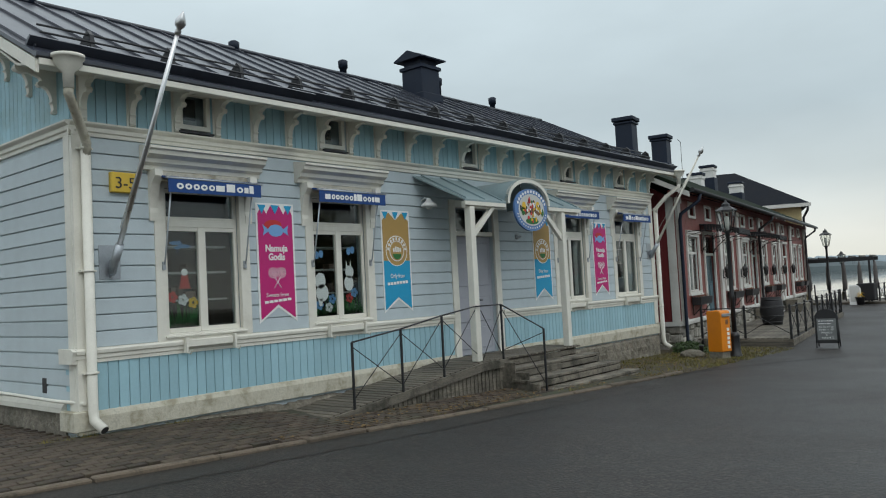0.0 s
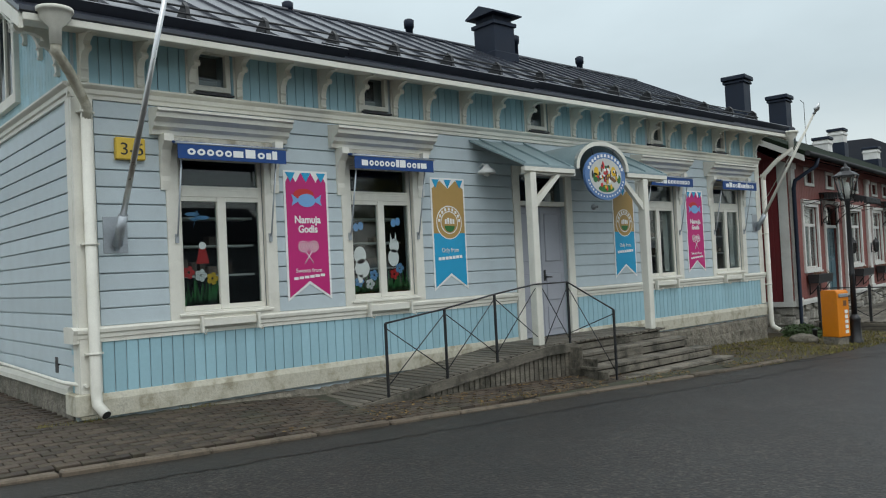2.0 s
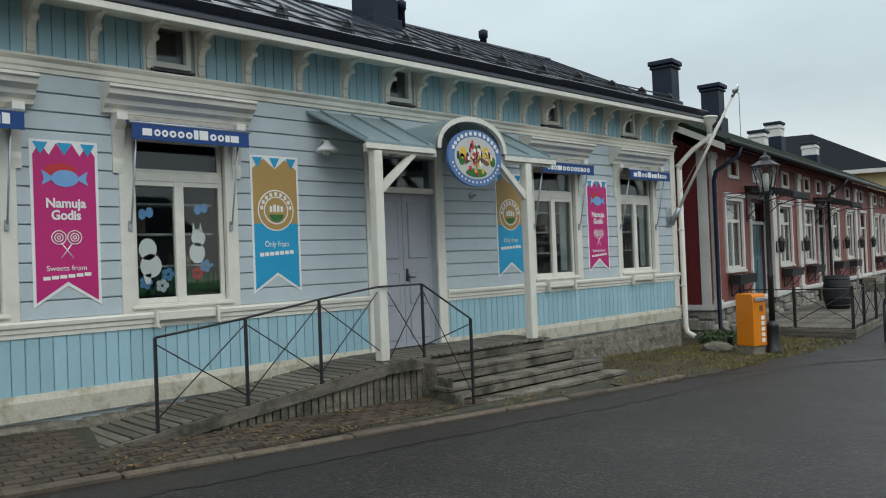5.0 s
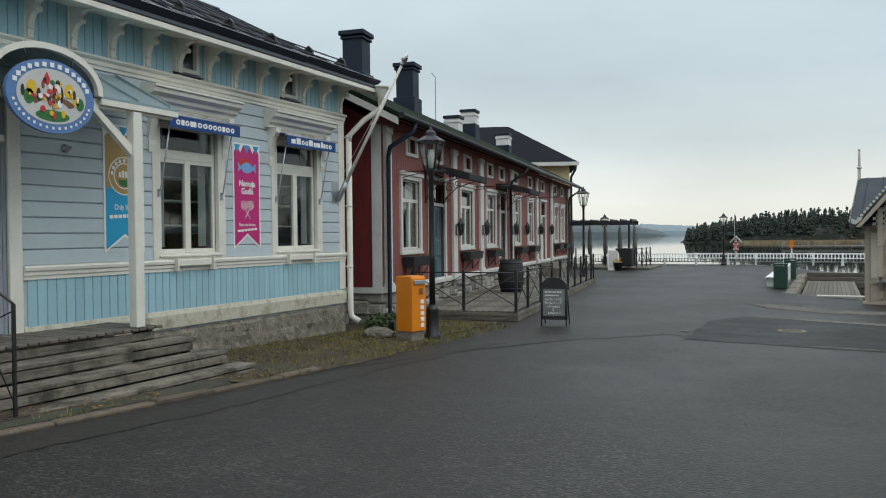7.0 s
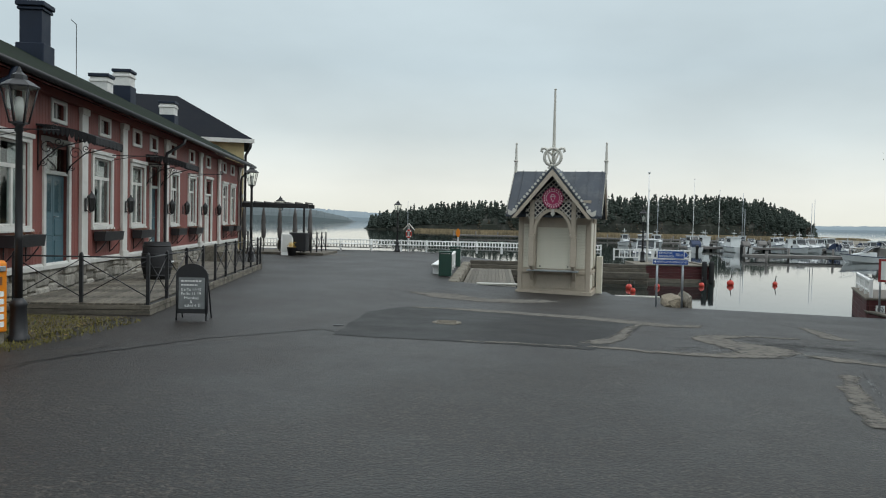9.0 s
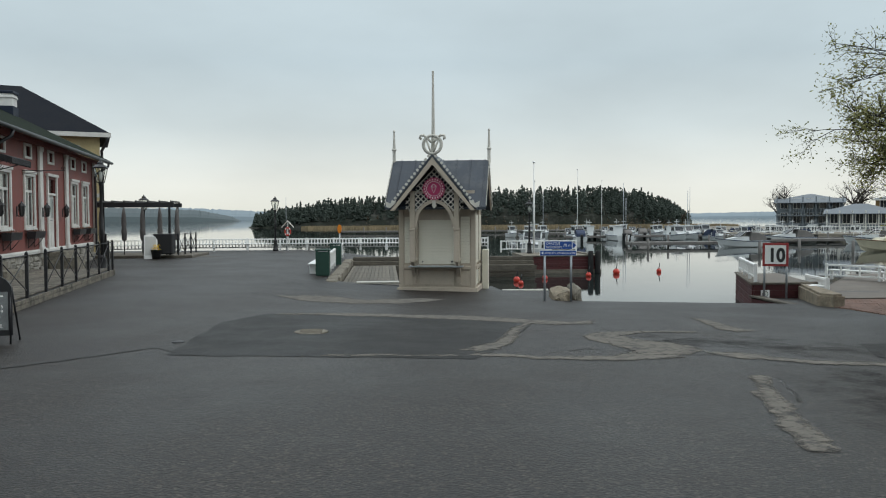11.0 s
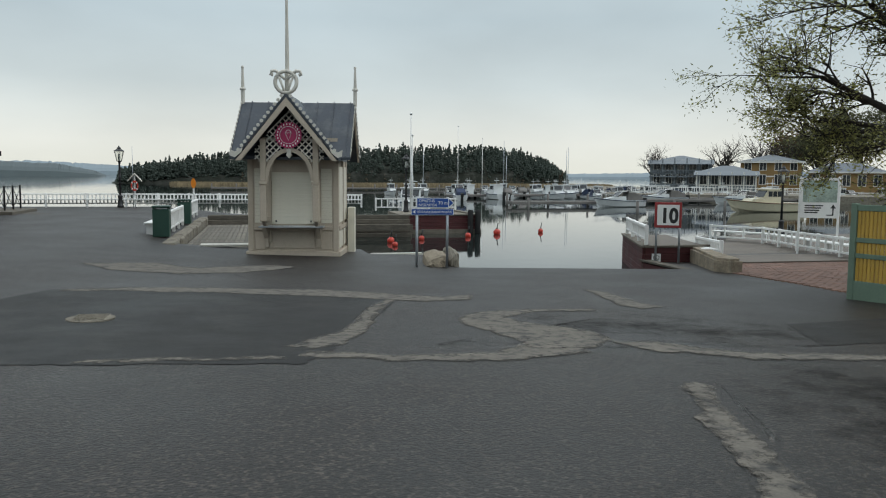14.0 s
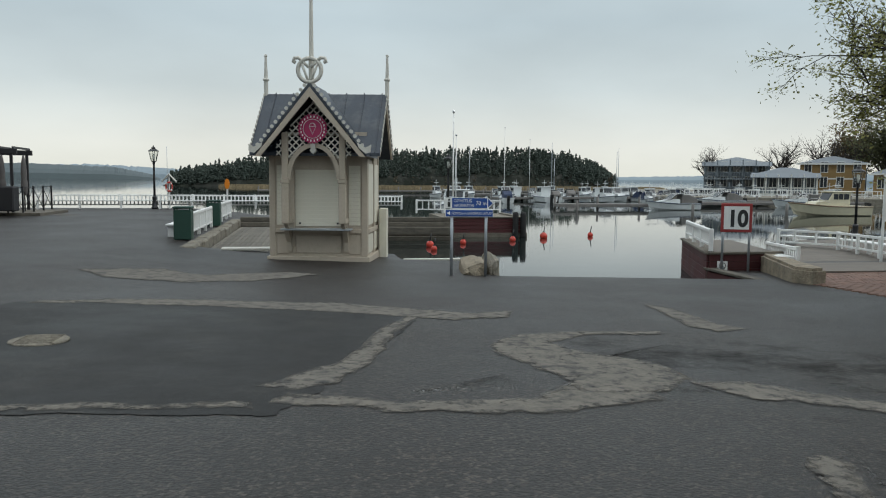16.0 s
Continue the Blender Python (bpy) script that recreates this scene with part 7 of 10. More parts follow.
def kiosk():
    k = thing("ice_cream_kiosk", pose(0.32, 32.85, -0.88, 0, 0, -11.5), "beige wooden kiosk with slate roof, fretwork gable and masts", "kiosk")
    W, D = 2.24, 2.1
    m = W / 2
    ez, rz = 2.42, 3.84
    # plinth and walls
    bm = bmesh.new()
    bx(bm, -0.05, -0.05, -0.15, W + 0.05, D + 0.05, 0.09, 0.01)
    part("plinth", bm, M_KIOSK, k)
    bm = bmesh.new()
    h0, h1, z0, z1 = m - 0.54, m + 0.54, 0.76, 2.05
    ring_frame(bm, 0.03, 0.11, 0.03, W - 0.03, 0.09, 2.9, h0 - 0.03, W - 0.03 - h1, z0 - 0.09, 2.9 - z1, axis=1)
    part("front_wall", bm, M_KIOSK, k)
    bm = bmesh.new()
    bx(bm, 0.03, D - 0.11, 0.09, W - 0.03, D - 0.03, 2.5)
    part("back_wall", bm, M_KIOSK, k)
    for x in (0.03, W - 0.11):
        bm = bmesh.new()
        prism(bm, [(0.112, 0.09), (D - 0.112, 0.09), (D - 0.112, 2.45), (D / 2, 3.68), (0.112, 2.45)], 0, x, x + 0.08)
        part("side_wall", bm, M_KIOSK, k)
    # corner posts and frames
    for x in (0, W - 0.14):
        for y in (0, D - 0.14):
            bm = bmesh.new()
            bx(bm, x, y, 0.09, x + 0.14, y + 0.14, 2.5, 0.012)
            part("corner_post", bm, M_KIOSK, k)
    for x in (h0 - 0.12, h1):
        bm = bmesh.new()
        bx(bm, x, 0.0, 0.3, x + 0.12, 0.1, 2.2, 0.01)
        part("jamb", bm, M_KIOSK, k)
    # narrow panels of boards beside the hatch
    for a, b in ((0.17, h0 - 0.15), (h1 + 0.15, W - 0.17)):
        z = 0.8
        while z < 2.1:
            bm = bmesh.new()
            bx(bm, a, 0.012, z, b, 0.03, z + 0.085, 0.004)
            part("panel_board", bm, M_SHUTTER, k)
            z += 0.09
        bm = bmesh.new()
        bx(bm, a, 0.0, 0.14, b, 0.03, 0.6, 0.01)
        part("lower_panel", bm, M_KIOSK, k)
    bm = bmesh.new()
    bx(bm, 0.14, -0.03, 0.62, W - 0.14, 0.03, 0.72, 0.01)
    part("waist_rail", bm, M_KIOSK, k)
    bm = bmesh.new()
    bx(bm, h0 + 0.02, 0.005, 0.16, h1 - 0.02, 0.03, 0.58, 0.015)
    part("front_panel", bm, M_KIOSK, k)
    # roller shutter, each slat
    bm = bmesh.new()
    bx(bm, h0, 0.04, 0, h1, 0.075, 0.092, 0.008)
    me = mesh_of("shutter_slat", bm, M_SHUTTER)
    for i in range(14):
        piece("shutter_slat", me, k, Matrix.Translation((0, 0.01, z0 + 0.01 + 0.092 * i)))
    bm = bmesh.new()
    bx(bm, m - 0.45, 0.03, z0 + 0.06, m - 0.41, 0.06, z0 + 0.1, 0.004)
    bx(bm, m + 0.41, 0.03, z0 + 0.06, m + 0.45, 0.06, z0 + 0.1, 0.004)
    part("shutter_lock", bm, M_IRON, k)
    # counter shelf on brackets
    bm = bmesh.new()
    bx(bm, m - 0.78, -0.4, 0.70, m + 0.78, 0.02, 0.74, 0.008)
    part("counter", bm, M_GALV, k)
    for x in (m - 0.7, m + 0.6):
        bm = bmesh.new()
        prism(bm, [(-0.36, 0.69), (0.0, 0.69), (0.0, 0.2), (-0.06, 0.2), (-0.1, 0.42), (-0.28, 0.6)], 0, x, x + 0.1)
        part("counter_bracket", bm, M_KIOSK, k)
    # side panels
    for x, sx in ((W, 1), (0, -1)):
        for a, b in ((0.2, D / 2 - 0.06), (D / 2 + 0.06, D - 0.2)):
            for za, zb in ((0.16, 0.58), (0.8, 2.2)):
                bm = bmesh.new()
                bx(bm, x - 0.03 if sx > 0 else x, a, za, x if sx > 0 else x + 0.03, b, zb, 0.008)
                part("side_panel", bm, M_SHUTTER, k)
        bm = bmesh.new()
        bx(bm, x - 0.03, D / 2 - 0.05, 0.1, x + 0.02, D / 2 + 0.05, 2.45, 0.006)
        bx(bm, x - 0.03, 0.14, 0.62, x + 0.022, D - 0.14, 0.72, 0.006)
        part("side_frame", bm, M_KIOSK, k)
    # porch posts and arch carrying the front gable
    y0, y1 = -0.55, -0.45
    for x in (m - 0.71, m + 0.55):
        bm = bmesh.new()
        bx(bm, x, y0, 0.86, x + 0.16, y1 + 0.02, 1.75, 0.012)
        bx(bm, x - 0.02, y0 - 0.02, 1.75, x + 0.18, y1 + 0.04, 1.83, 0.01)
        bx(bm, x + 0.01, y0 + 0.01, 1.83, x + 0.15, y1 + 0.01, 2.85, 0.01)
        bx(bm, x + 0.02, y0 + 0.12, 0.86, x + 0.14, 0.0, 0.96)
        prism(bm, [(y0 + 0.02, 0.86), (y0 + 0.1, 0.86), (0.0, 0.6), (0.0, 0.52)], 0, x + 0.04, x + 0.12)
        part("porch_post", bm, M_KIOSK, k)
    bm = bmesh.new()
    n = 20
    ao = [(m + 0.6 * math.cos(math.pi * i / n), 1.85 + 0.78 * math.sin(math.pi * i / n)) for i in range(n + 1)]
    ai = [(m + 0.5 * math.cos(math.pi * i / n), 1.85 + 0.68 * math.sin(math.pi * i / n)) for i in range(n + 1)]
    vs = [[[bm.verts.new((p[0], y, p[1])) for p in ring] for ring in (ao, ai)] for y in (y0 + 0.02, y1)]
    for i in range(n):
        bm.faces.new((vs[0][0][i], vs[0][1][i], vs[0][1][i + 1], vs[0][0][i + 1]))
        bm.faces.new((vs[1][0][i], vs[1][0][i + 1], vs[1][1][i + 1], vs[1][1][i]))
        bm.faces.new((vs[0][1][i], vs[1][1][i], vs[1][1][i + 1], vs[0][1][i + 1]))
        bm.faces.new((vs[0][0][i], vs[0][0][i + 1], vs[1][0][i + 1], vs[1][0][i]))
    part("arch", bm, M_KIOSK, k)
    bm = bmesh.new()
    prism(bm, [(m - 0.06, 2.66), (m + 0.06, 2.66), (m + 0.05, 2.5), (m + 0.07, 2.46), (m, 2.38), (m - 0.07, 2.46), (m - 0.05, 2.5)], 1, y0 - 0.02, y1)
    part("arch_pendant", bm, M_LACE, k)
    # lattice in the gable above the arch
    def gable_h(x):
        return rz - 0.28 - (rz - ez) * abs(x - m) / 1.25
    def arch_h(x):
        u = (x - m) / 0.6
        return 1.85 + 0.78 * math.sqrt(max(0, 1 - u * u)) if abs(u) < 1 else 1.85
    for sgn in (-1, 1):
        c = -2.2
        while c < 2.4:
            pts = []
            for i in range(121):
                x = m - 0.82 + 1.64 * i / 120
                z = 2.9 + sgn * (x - m) + c
                if z < gable_h(x) and z > arch_h(x) - 0.02 and z > 2.3:
                    pts.append((x, z))
            if len(pts) > 4:
                bm = bmesh.new()
                a, b = pts[0], pts[-1]
                yy = y0 + (0.035 if sgn > 0 else 0.055)
                d = Vector((b[0] - a[0], b[1] - a[1])).normalized()
                px, pz = -d.y * 0.016, d.x * 0.016
                prism(bm, [(a[0] + px, a[1] + pz), (b[0] + px, b[1] + pz), (b[0] - px, b[1] - pz), (a[0] - px, a[1] - pz)], 1, yy, yy + 0.018)
                part("lattice_slat", bm, M_LACE, k)
            c += 0.155
    # round sign with ring and cone mark
    sg = part("round_sign", (lambda b: (prism(b, disc_poly(m, 2.93, 0.3, 0.3, 36), 1, y0 - 0.05, y0 - 0.02), b)[-1])(bmesh.new()), M_SIGNRED, k)
    bm = bmesh.new()
    for r in (0.205,):
        ring = disc_poly(m, 2.93, r, r, 28)
        tube(bm, [(p[0], y0 - 0.052, p[1]) for p in ring] + [(ring[0][0], y0 - 0.052, ring[0][1])], 0.008, 4)
    part("sign_ring", bm, M_PRINTW, sg)
    bm = bmesh.new()
    tri = [(m - 0.075, 2.98), (m + 0.075, 2.98), (m, 2.81)]
    tube(bm, [(p[0], y0 - 0.053, p[1]) for p in tri + tri[:1]], 0.009, 4)
    tube(bm, [(m - 0.06 * math.cos(math.pi * i / 8), y0 - 0.053, 2.99 + 0.06 * math.sin(math.pi * i / 8)) for i in range(9)], 0.009, 4)
    part("cone_mark", bm, M_PRINTW, sg)
    bm = bmesh.new()
    for i in range(22):
        t = 2 * math.pi * i / 22
        bx(bm, m + 0.26 * math.cos(t) - 0.014, y0 - 0.054, 2.93 + 0.26 * math.sin(t) - 0.022, m + 0.26 * math.cos(t) + 0.014, y0 - 0.05, 2.93 + 0.26 * math.sin(t) + 0.022)
    part("lettering", bm, M_PRINTW, sg, kind="stuff")
    bm = bmesh.new()
    for i in range(30):
        t = 2 * math.pi * i / 30
        prism(bm, disc_poly(m + 0.3 * math.cos(t), 2.93 + 0.3 * math.sin(t), 0.025, 0.025, 6), 1, y0 - 0.048, y0 - 0.022)
    part("scalloped_rim", bm, M_SIGNRED, sg, kind="stuff")
    # main roof: ridge from side to side; front gable crosses it
    rw0, rw1 = m - 1.46, m + 1.44
    ry, hd = D / 2, D / 2 + 0.36
    bm = bmesh.new()
    prism(bm, [(ry - hd, ez), (ry, rz), (ry + hd, ez), (ry + hd, ez - 0.07), (ry, rz - 0.09), (ry - hd, ez - 0.07)], 0, rw0, rw1)
    part("roof", bm, M_SLATE, k)
    bm = bmesh.new()
    gw = 1.22
    prism(bm, [(m - gw, ez - 0.02), (m, rz + 0.06), (m + gw, ez - 0.02), (m + gw, ez - 0.09), (m, rz - 0.04), (m - gw, ez - 0.09)], 1, -0.9, ry)
    part("gable_roof", bm, M_SLATE, k)
    bm = bmesh.new()
    for x in [rw0 + 0.25 + 0.42 * i for i in range(7)]:
        sl_ = (ry - hd, ez + 0.0)
        prism(bm, [(ry - hd, ez), (ry, rz), (ry, rz + 0.03), (ry - hd, ez + 0.03)], 0, x, x + 0.025)
    part("roof_seams", bm, M_SLATE, k, kind="stuff")
    # barge boards and scalloped cresting
    for sgn in (-1, 1):
        bm = bmesh.new()
        prism(bm, [(m, rz - 0.05), (m + sgn * (gw - 0.03), ez - 0.1), (m + sgn * (gw - 0.15), ez - 0.1), (m, rz - 0.25)], 1, -0.915, -0.86)
        part("barge_board", bm, M_KIOSK, k)
        bm = bmesh.new()
        for i in range(15):
            t = 0.06 + 0.9 * i / 14
            x, z = m + sgn * gw * t, rz + 0.06 - (rz + 0.08 - ez) * t
            prism(bm, disc_poly(x + sgn * 0.03, z + 0.012, 0.042, 0.042, 8), 1, -0.92, -0.9)
        prism(bm, [(m + sgn * (gw - 0.2), ez + 0.2), (m + sgn * (gw - 0.02), ez + 0.1), (m + sgn * (gw + 0.1), ez + 0.16), (m + sgn * (gw + 0.08), ez + 0.0), (m + sgn * (gw - 0.02), ez - 0.03), (m + sgn * (gw - 0.18), ez + 0.1)], 1, -0.925, -0.905)
        part("cresting", bm, M_LACE, k, kind="stuff")
        xs = rw0 - 0.02 if sgn < 0 else rw1 + 0.0
        bm = bmesh.new()
        for s2 in (-1, 1):
            for i in range(13):
                t = (i + 0.5) / 13
                prism(bm, disc_poly(ry + s2 * hd * t, rz - (rz - ez) * t + 0.02, 0.05, 0.05, 8), 0, xs, xs + 0.02)
        part("rake_cresting", bm, M_LACE, k, kind="stuff")
        bm = bmesh.new()
        prism(bm, [(ry, rz - 0.09), (ry + hd, ez - 0.08), (ry + hd - 0.12, ez - 0.08), (ry, rz - 0.28), (ry - hd + 0.12, ez - 0.08), (ry - hd, ez - 0.08)], 0, xs + (0.02 if sgn < 0 else -0.05), xs + (0.06 if sgn < 0 else -0.01))
        part("side_barge", bm, M_KIOSK, k)
        # spire at the ridge end
        bm = bmesh.new()
        lathe(bm, [(0.05, -0.1), (0.05, 0.3), (0.075, 0.32), (0.075, 0.35), (0.045, 0.37), (0.028, 0.86), (0.04, 0.88), (0.03, 0.92), (0, 0.93)], (m + sgn * 1.44, ry, rz), 8, True)
        part("spire", bm, M_LACE, k)
    bm = bmesh.new()
    lathe(bm, [(0.06, -0.1), (0.06, 0.5), (0.08, 0.52), (0.08, 0.56), (0.05, 0.58), (0.03, 2.3), (0.045, 2.32), (0.0, 2.35)], (m, -0.68, rz + 0.02), 8, True)
    part("mast", bm, M_LACE, k)
    # lyre ornament on the gable peak
    bm = bmesh.new()
    yy = -0.87
    ring = [(m + 0.25 * math.cos(t), rz + 0.3 + 0.25 * math.sin(t)) for t in [math.radians(90 + 360 * i / 22) for i in range(23)]]
    tube(bm, [(p[0], yy, p[1]) for p in ring], 0.045, 6)
    for sgn in (-1, 1):
        tube(bm, [(m + sgn * 0.155, yy, rz + 0.49), (m + sgn * 0.24, yy, rz + 0.56), (m + sgn * 0.33, yy, rz + 0.55), (m + sgn * 0.35, yy, rz + 0.48), (m + sgn * 0.3, yy, rz + 0.46)], 0.04, 6)
        tube(bm, [(m + sgn * 0.02, yy, rz + 0.04), (m + sgn * 0.17, yy, rz + 0.44)], 0.03, 6)
        tube(bm, [(m + sgn * 0.16, yy, rz + 0.49), (m + sgn * 0.02, yy, rz + 0.36)], 0.035, 6)
    part("lyre_ornament", bm, M_LACE, k)
    # soffit closing the eaves
    bm = bmesh.new()
    bx(bm, 0.1, 0.1, 2.44, W - 0.1, D - 0.1, 2.48)
    part("ceiling_board", bm, M_KIOSK, k)
    bm = bmesh.new()
    bx(bm, W + 0.06, D - 0.4, -0.1, W + 0.24, D - 0.02, 1.15, 0.01)
    cb = single("utility_cabinet", bm, M_SHUTTER, "plain cream utility cabinet behind the kiosk", "cabinet", m=pose(0.32, 32.85, -0.9, 0, 0, -11.5))


kiosk()


# ---------------------------------------------------------------- asphalt repairs, manhole and brick forecourt
M_DRY = mat("worn_sandy_asphalt", (0.128, 0.115, 0.096), 0.9, 0.3, 6, 0.35, 45, dirt=(0.026, 0.026, 0.026), dirt_scale=7, dirt_amount=1.0, bdist=0.004, dirt_range=(0.49, 0.64))
M_TAR = mat("fresh_dark_asphalt", (0.0085, 0.0078, 0.0072), 0.6, 0.3, 1, 0.7, 90, dirt=(0.042, 0.038, 0.032), dirt_scale=1.8, dirt_amount=0.5, bdist=0.006, spec=0.3)
M_EDGE = mat("worn_brownish_asphalt_edge", (0.0185, 0.015, 0.0115), 0.56, 0.3, 1.2, 0.8, 55, dirt=(0.034, 0.028, 0.021), dirt_scale=1.1, dirt_amount=0.7, bdist=0.01, spec=0.45)
speckle(M_EDGE, 45, 0.8, 2.0)
speckle(M_TAR, 45, 0.8, 1.9)
M_BRICK = mat("red_paving_brick", (0.175, 0.1, 0.074), 0.8, 0.22, 3, 0.4, 50, rnd=0.2, island=True)


def ragged(points, step=0.12, jit=0.05, seed=0):
    """An outline between corner points, broken up into a worn edge."""
    out = []
    for i, p in enumerate(points):
        q = points[(i + 1) % len(points)]
        n = max(1, int(math.dist(p, q) / step))
        for k in range(n):
            u = k / n
            x, y = p[0] + (q[0] - p[0]) * u, p[1] + (q[1] - p[1]) * u
            j = jit * (noise.noise(Vector((x * 2.3, y * 2.3, seed))) + 0.6 * noise.noise(Vector((x * 7, y * 7, seed + 5))) + 0.5 * noise.noise(Vector((x * 19, y * 19, seed + 6))))
            j2 = jit * (noise.noise(Vector((x * 2.3, y * 2.3, seed + 9))) + 0.6 * noise.noise(Vector((x * 7, y * 7, seed + 14))) + 0.5 * noise.noise(Vector((x * 19, y * 19, seed + 15))))
            out.append((x + j, y + j2))
    return out


def wear_edge(m, lo=0.35, hi=0.6, scale=9.0):
    """Lets a thin worn layer break up into crumbs towards its rim."""
    nt = m.node_tree
    N, L = nt.nodes.new, nt.links.new
    bs = nt.nodes["Principled BSDF"]
    at = N("ShaderNodeAttribute")
    at.attribute_name = "wear"
    co = N("ShaderNodeTexCoord")
    nz = N("ShaderNodeTexNoise")
    nz.inputs["Scale"].default_value = scale
    nz.inputs["Detail"].default_value = 8
    nz.inputs["Roughness"].default_value = 0.75
    L(co.outputs["Object"], nz.inputs["Vector"])
    mu = N("ShaderNodeMath")
    mu.operation = "MULTIPLY"
    L(at.outputs["Fac"], mu.inputs[0])
    L(nz.outputs[0], mu.inputs[1])
    mr = N("ShaderNodeMapRange")
    mr.inputs[1].default_value, mr.inputs[2].default_value = lo, hi
    L(mu.outputs[0], mr.inputs[0])
    L(mr.outputs[0], bs.inputs["Alpha"])


wear_edge(M_DRY, 0.25, 0.44, 12.0)
M_BROWNROAD = mat("brownish_worn_asphalt", (0.0088, 0.0074, 0.006), 0.8, 0.35, 1.0, 0.9, 50, dirt=(0.023, 0.019, 0.015), dirt_scale=0.9, dirt_amount=0.6, bdist=0.01, spec=0.2)
speckle(M_BROWNROAD, 85, 0.75, 2.4)
wear_edge(M_BROWNROAD, 0.36, 0.75, 2.2)


def asphalt_patch(points, material, label, lift=0.006, jit=0.07, seed=1):
    bm = bmesh.new()
    vs = [bm.verts.new((x, y, ground_z(x, y) + lift)) for x, y in ragged(points, 0.05, jit, seed)]
    f = bm.faces.new(vs)
    if f.normal.z < 0:
        f.normal_flip()
    bmesh.ops.triangulate(bm, faces=[f])
    for _ in range(8):
        far = [e for e in bm.edges if e.calc_length() > (0.11 if material is M_DRY else 0.3 if material is M_BROWNROAD else 0.45)]
        if not far:
            break
        bmesh.ops.subdivide_edges(bm, edges=far, cuts=1)
        bmesh.ops.triangulate(bm, faces=[f for f in bm.faces if len(f.verts) > 3])
    for v in bm.verts:
        v.co.z = ground_z(v.co.x, v.co.y) + lift
    rim = np.array([v.co[:2] for v in bm.verts if v.is_boundary])
    reach = 1.2 if material is M_BROWNROAD else 0.1
    lay = bm.verts.layers.float.new("wear")
    for v in bm.verts:
        d = np.sqrt(((rim - np.array(v.co[:2])) ** 2).sum(1).min())
        v[lay] = 0.62 + 0.38 * min(1.0, d / reach)
    ob = single("asphalt_patch", bm, material, label, "ground", kind="structure")
    return ob


STRIP = [(4.08, 18.66), (4.28, 18.56), (4.03, 17.95), (3.8, 17.3), (3.64, 16.75), (3.44, 16.1), (3.22, 15.4), (2.96, 15.42), (3.14, 16.1), (3.34, 16.75), (3.52, 17.35), (3.8, 17.95)]
PATCHES = [
    (M_EDGE, [(kerb_x(y) + 0.05, y) for y in (-8, -4, 0, 3, 6, 9, 12, 15, 17.5)] + [(-5.5, 18.6), (-5.6, 17.0), (-5.75, 15), (-5.8, 12), (-6.1, 9), (-6.3, 6), (-6.55, 3), (-6.8, 0), (-7.1, -4), (-7.4, -8)], 0.004, 0.05),
    (M_TAR, [(-2.9, 20.25), (-1.4, 20.05), (-0.4, 19.82), (1.04, 19.67), (1.5, 20.7), (2.69, 24.35), (-1.3, 25.45), (-2.3, 25.1), (-2.9, 23.7)], 0.005, 0.06),
    (M_BROWNROAD, [(3.15, 14.0), (3.5, 16.2), (4.1, 18.2), (4.6, 19.6), (7.5, 19.3), (10.0, 19.0), (10.2, 16), (9.5, 12), (6, 11), (3.6, 11.5)], 0.006, 0.3),
    (M_BROWNROAD, [(2.0, 20.3), (3.2, 20.6), (3.2, 22.2), (5.4, 23.0), (7.4, 21.6), (7.2, 20.0), (5.4, 20.2), (4.5, 20.6)], 0.006, 0.2),
    (M_TAR, [(6.6, 20.1), (8.6, 20.3), (9.0, 21.9), (7.2, 21.5)], 0.005, 0.03),
    (M_DRY, [(1.0, 20.0), (1.9, 19.72), (2.85, 19.62), (3.85, 19.95), (3.9, 20.3), (3.3, 20.5), (2.9, 20.05), (1.9, 20.0), (1.1, 20.3)], 0.010, 0.06),
    (M_DRY, [(3.3, 20.2), (3.95, 20.2), (4.4, 20.6), (4.3, 21.4), (3.9, 21.7), (3.7, 22.3), (4.3, 22.72), (4.25, 22.95), (3.4, 22.75), (3.0, 22.1), (3.0, 21.6), (3.3, 20.9)], 0.012, 0.07),
    (M_DRY, [(4.2, 22.72), (5.2, 22.78), (5.2, 22.98), (4.2, 22.98)], 0.011, 0.05),
    (M_DRY, [(4.5, 20.0), (5.4, 19.45), (7.6, 19.1), (7.6, 19.4), (5.4, 19.85), (4.8, 20.5), (4.3, 20.5)], 0.011, 0.08),
    (M_DRY, [(1.1, 20.3), (1.5, 20.6), (1.75, 21.2), (2.4, 23.6), (2.85, 24.5), (2.65, 24.6), (2.2, 23.6), (1.5, 21.3), (0.85, 20.5)], 0.009, 0.07),
    (M_DRY, [(-1.97, 25.2), (-1.1, 25.5), (1.61, 25.25), (3.3, 24.35), (3.9, 24.6), (3.7, 24.0), (2.95, 23.75), (1.99, 24.2), (-0.17, 24.85)], 0.010, 0.07),
    (M_DRY, [(-2.74, 28.9), (-1.43, 29.6), (-0.57, 28.8), (0.84, 29.7), (1.4, 29.2), (0.38, 27.9), (-0.89, 27.6), (-2.04, 27.9)], 0.009, 0.1),
    (M_DRY, [(-2.2, 24.9), (-1.6, 25.0), (-1.7, 25.25), (-2.15, 25.2)], 0.010, 0.05),
    (M_DRY, [(5.9, 22.9), (6.45, 23.15), (6.2, 23.5), (6.35, 24.9), (6.05, 25.4), (5.95, 24.8), (5.75, 23.4)], 0.010, 0.06),
    (M_DRY, STRIP, 0.009, 0.07),
    (M_DRY, [(-0.9, 19.95), (0.0, 19.9), (0.9, 19.85), (0.9, 20.0), (-0.9, 20.1)], 0.010, 0.08),
    (M_DRY, [(-9.6, 47.5), (-7.9, 46.0), (-7.3, 46.5), (-8.9, 48.2)], 0.010, 0.1),
]
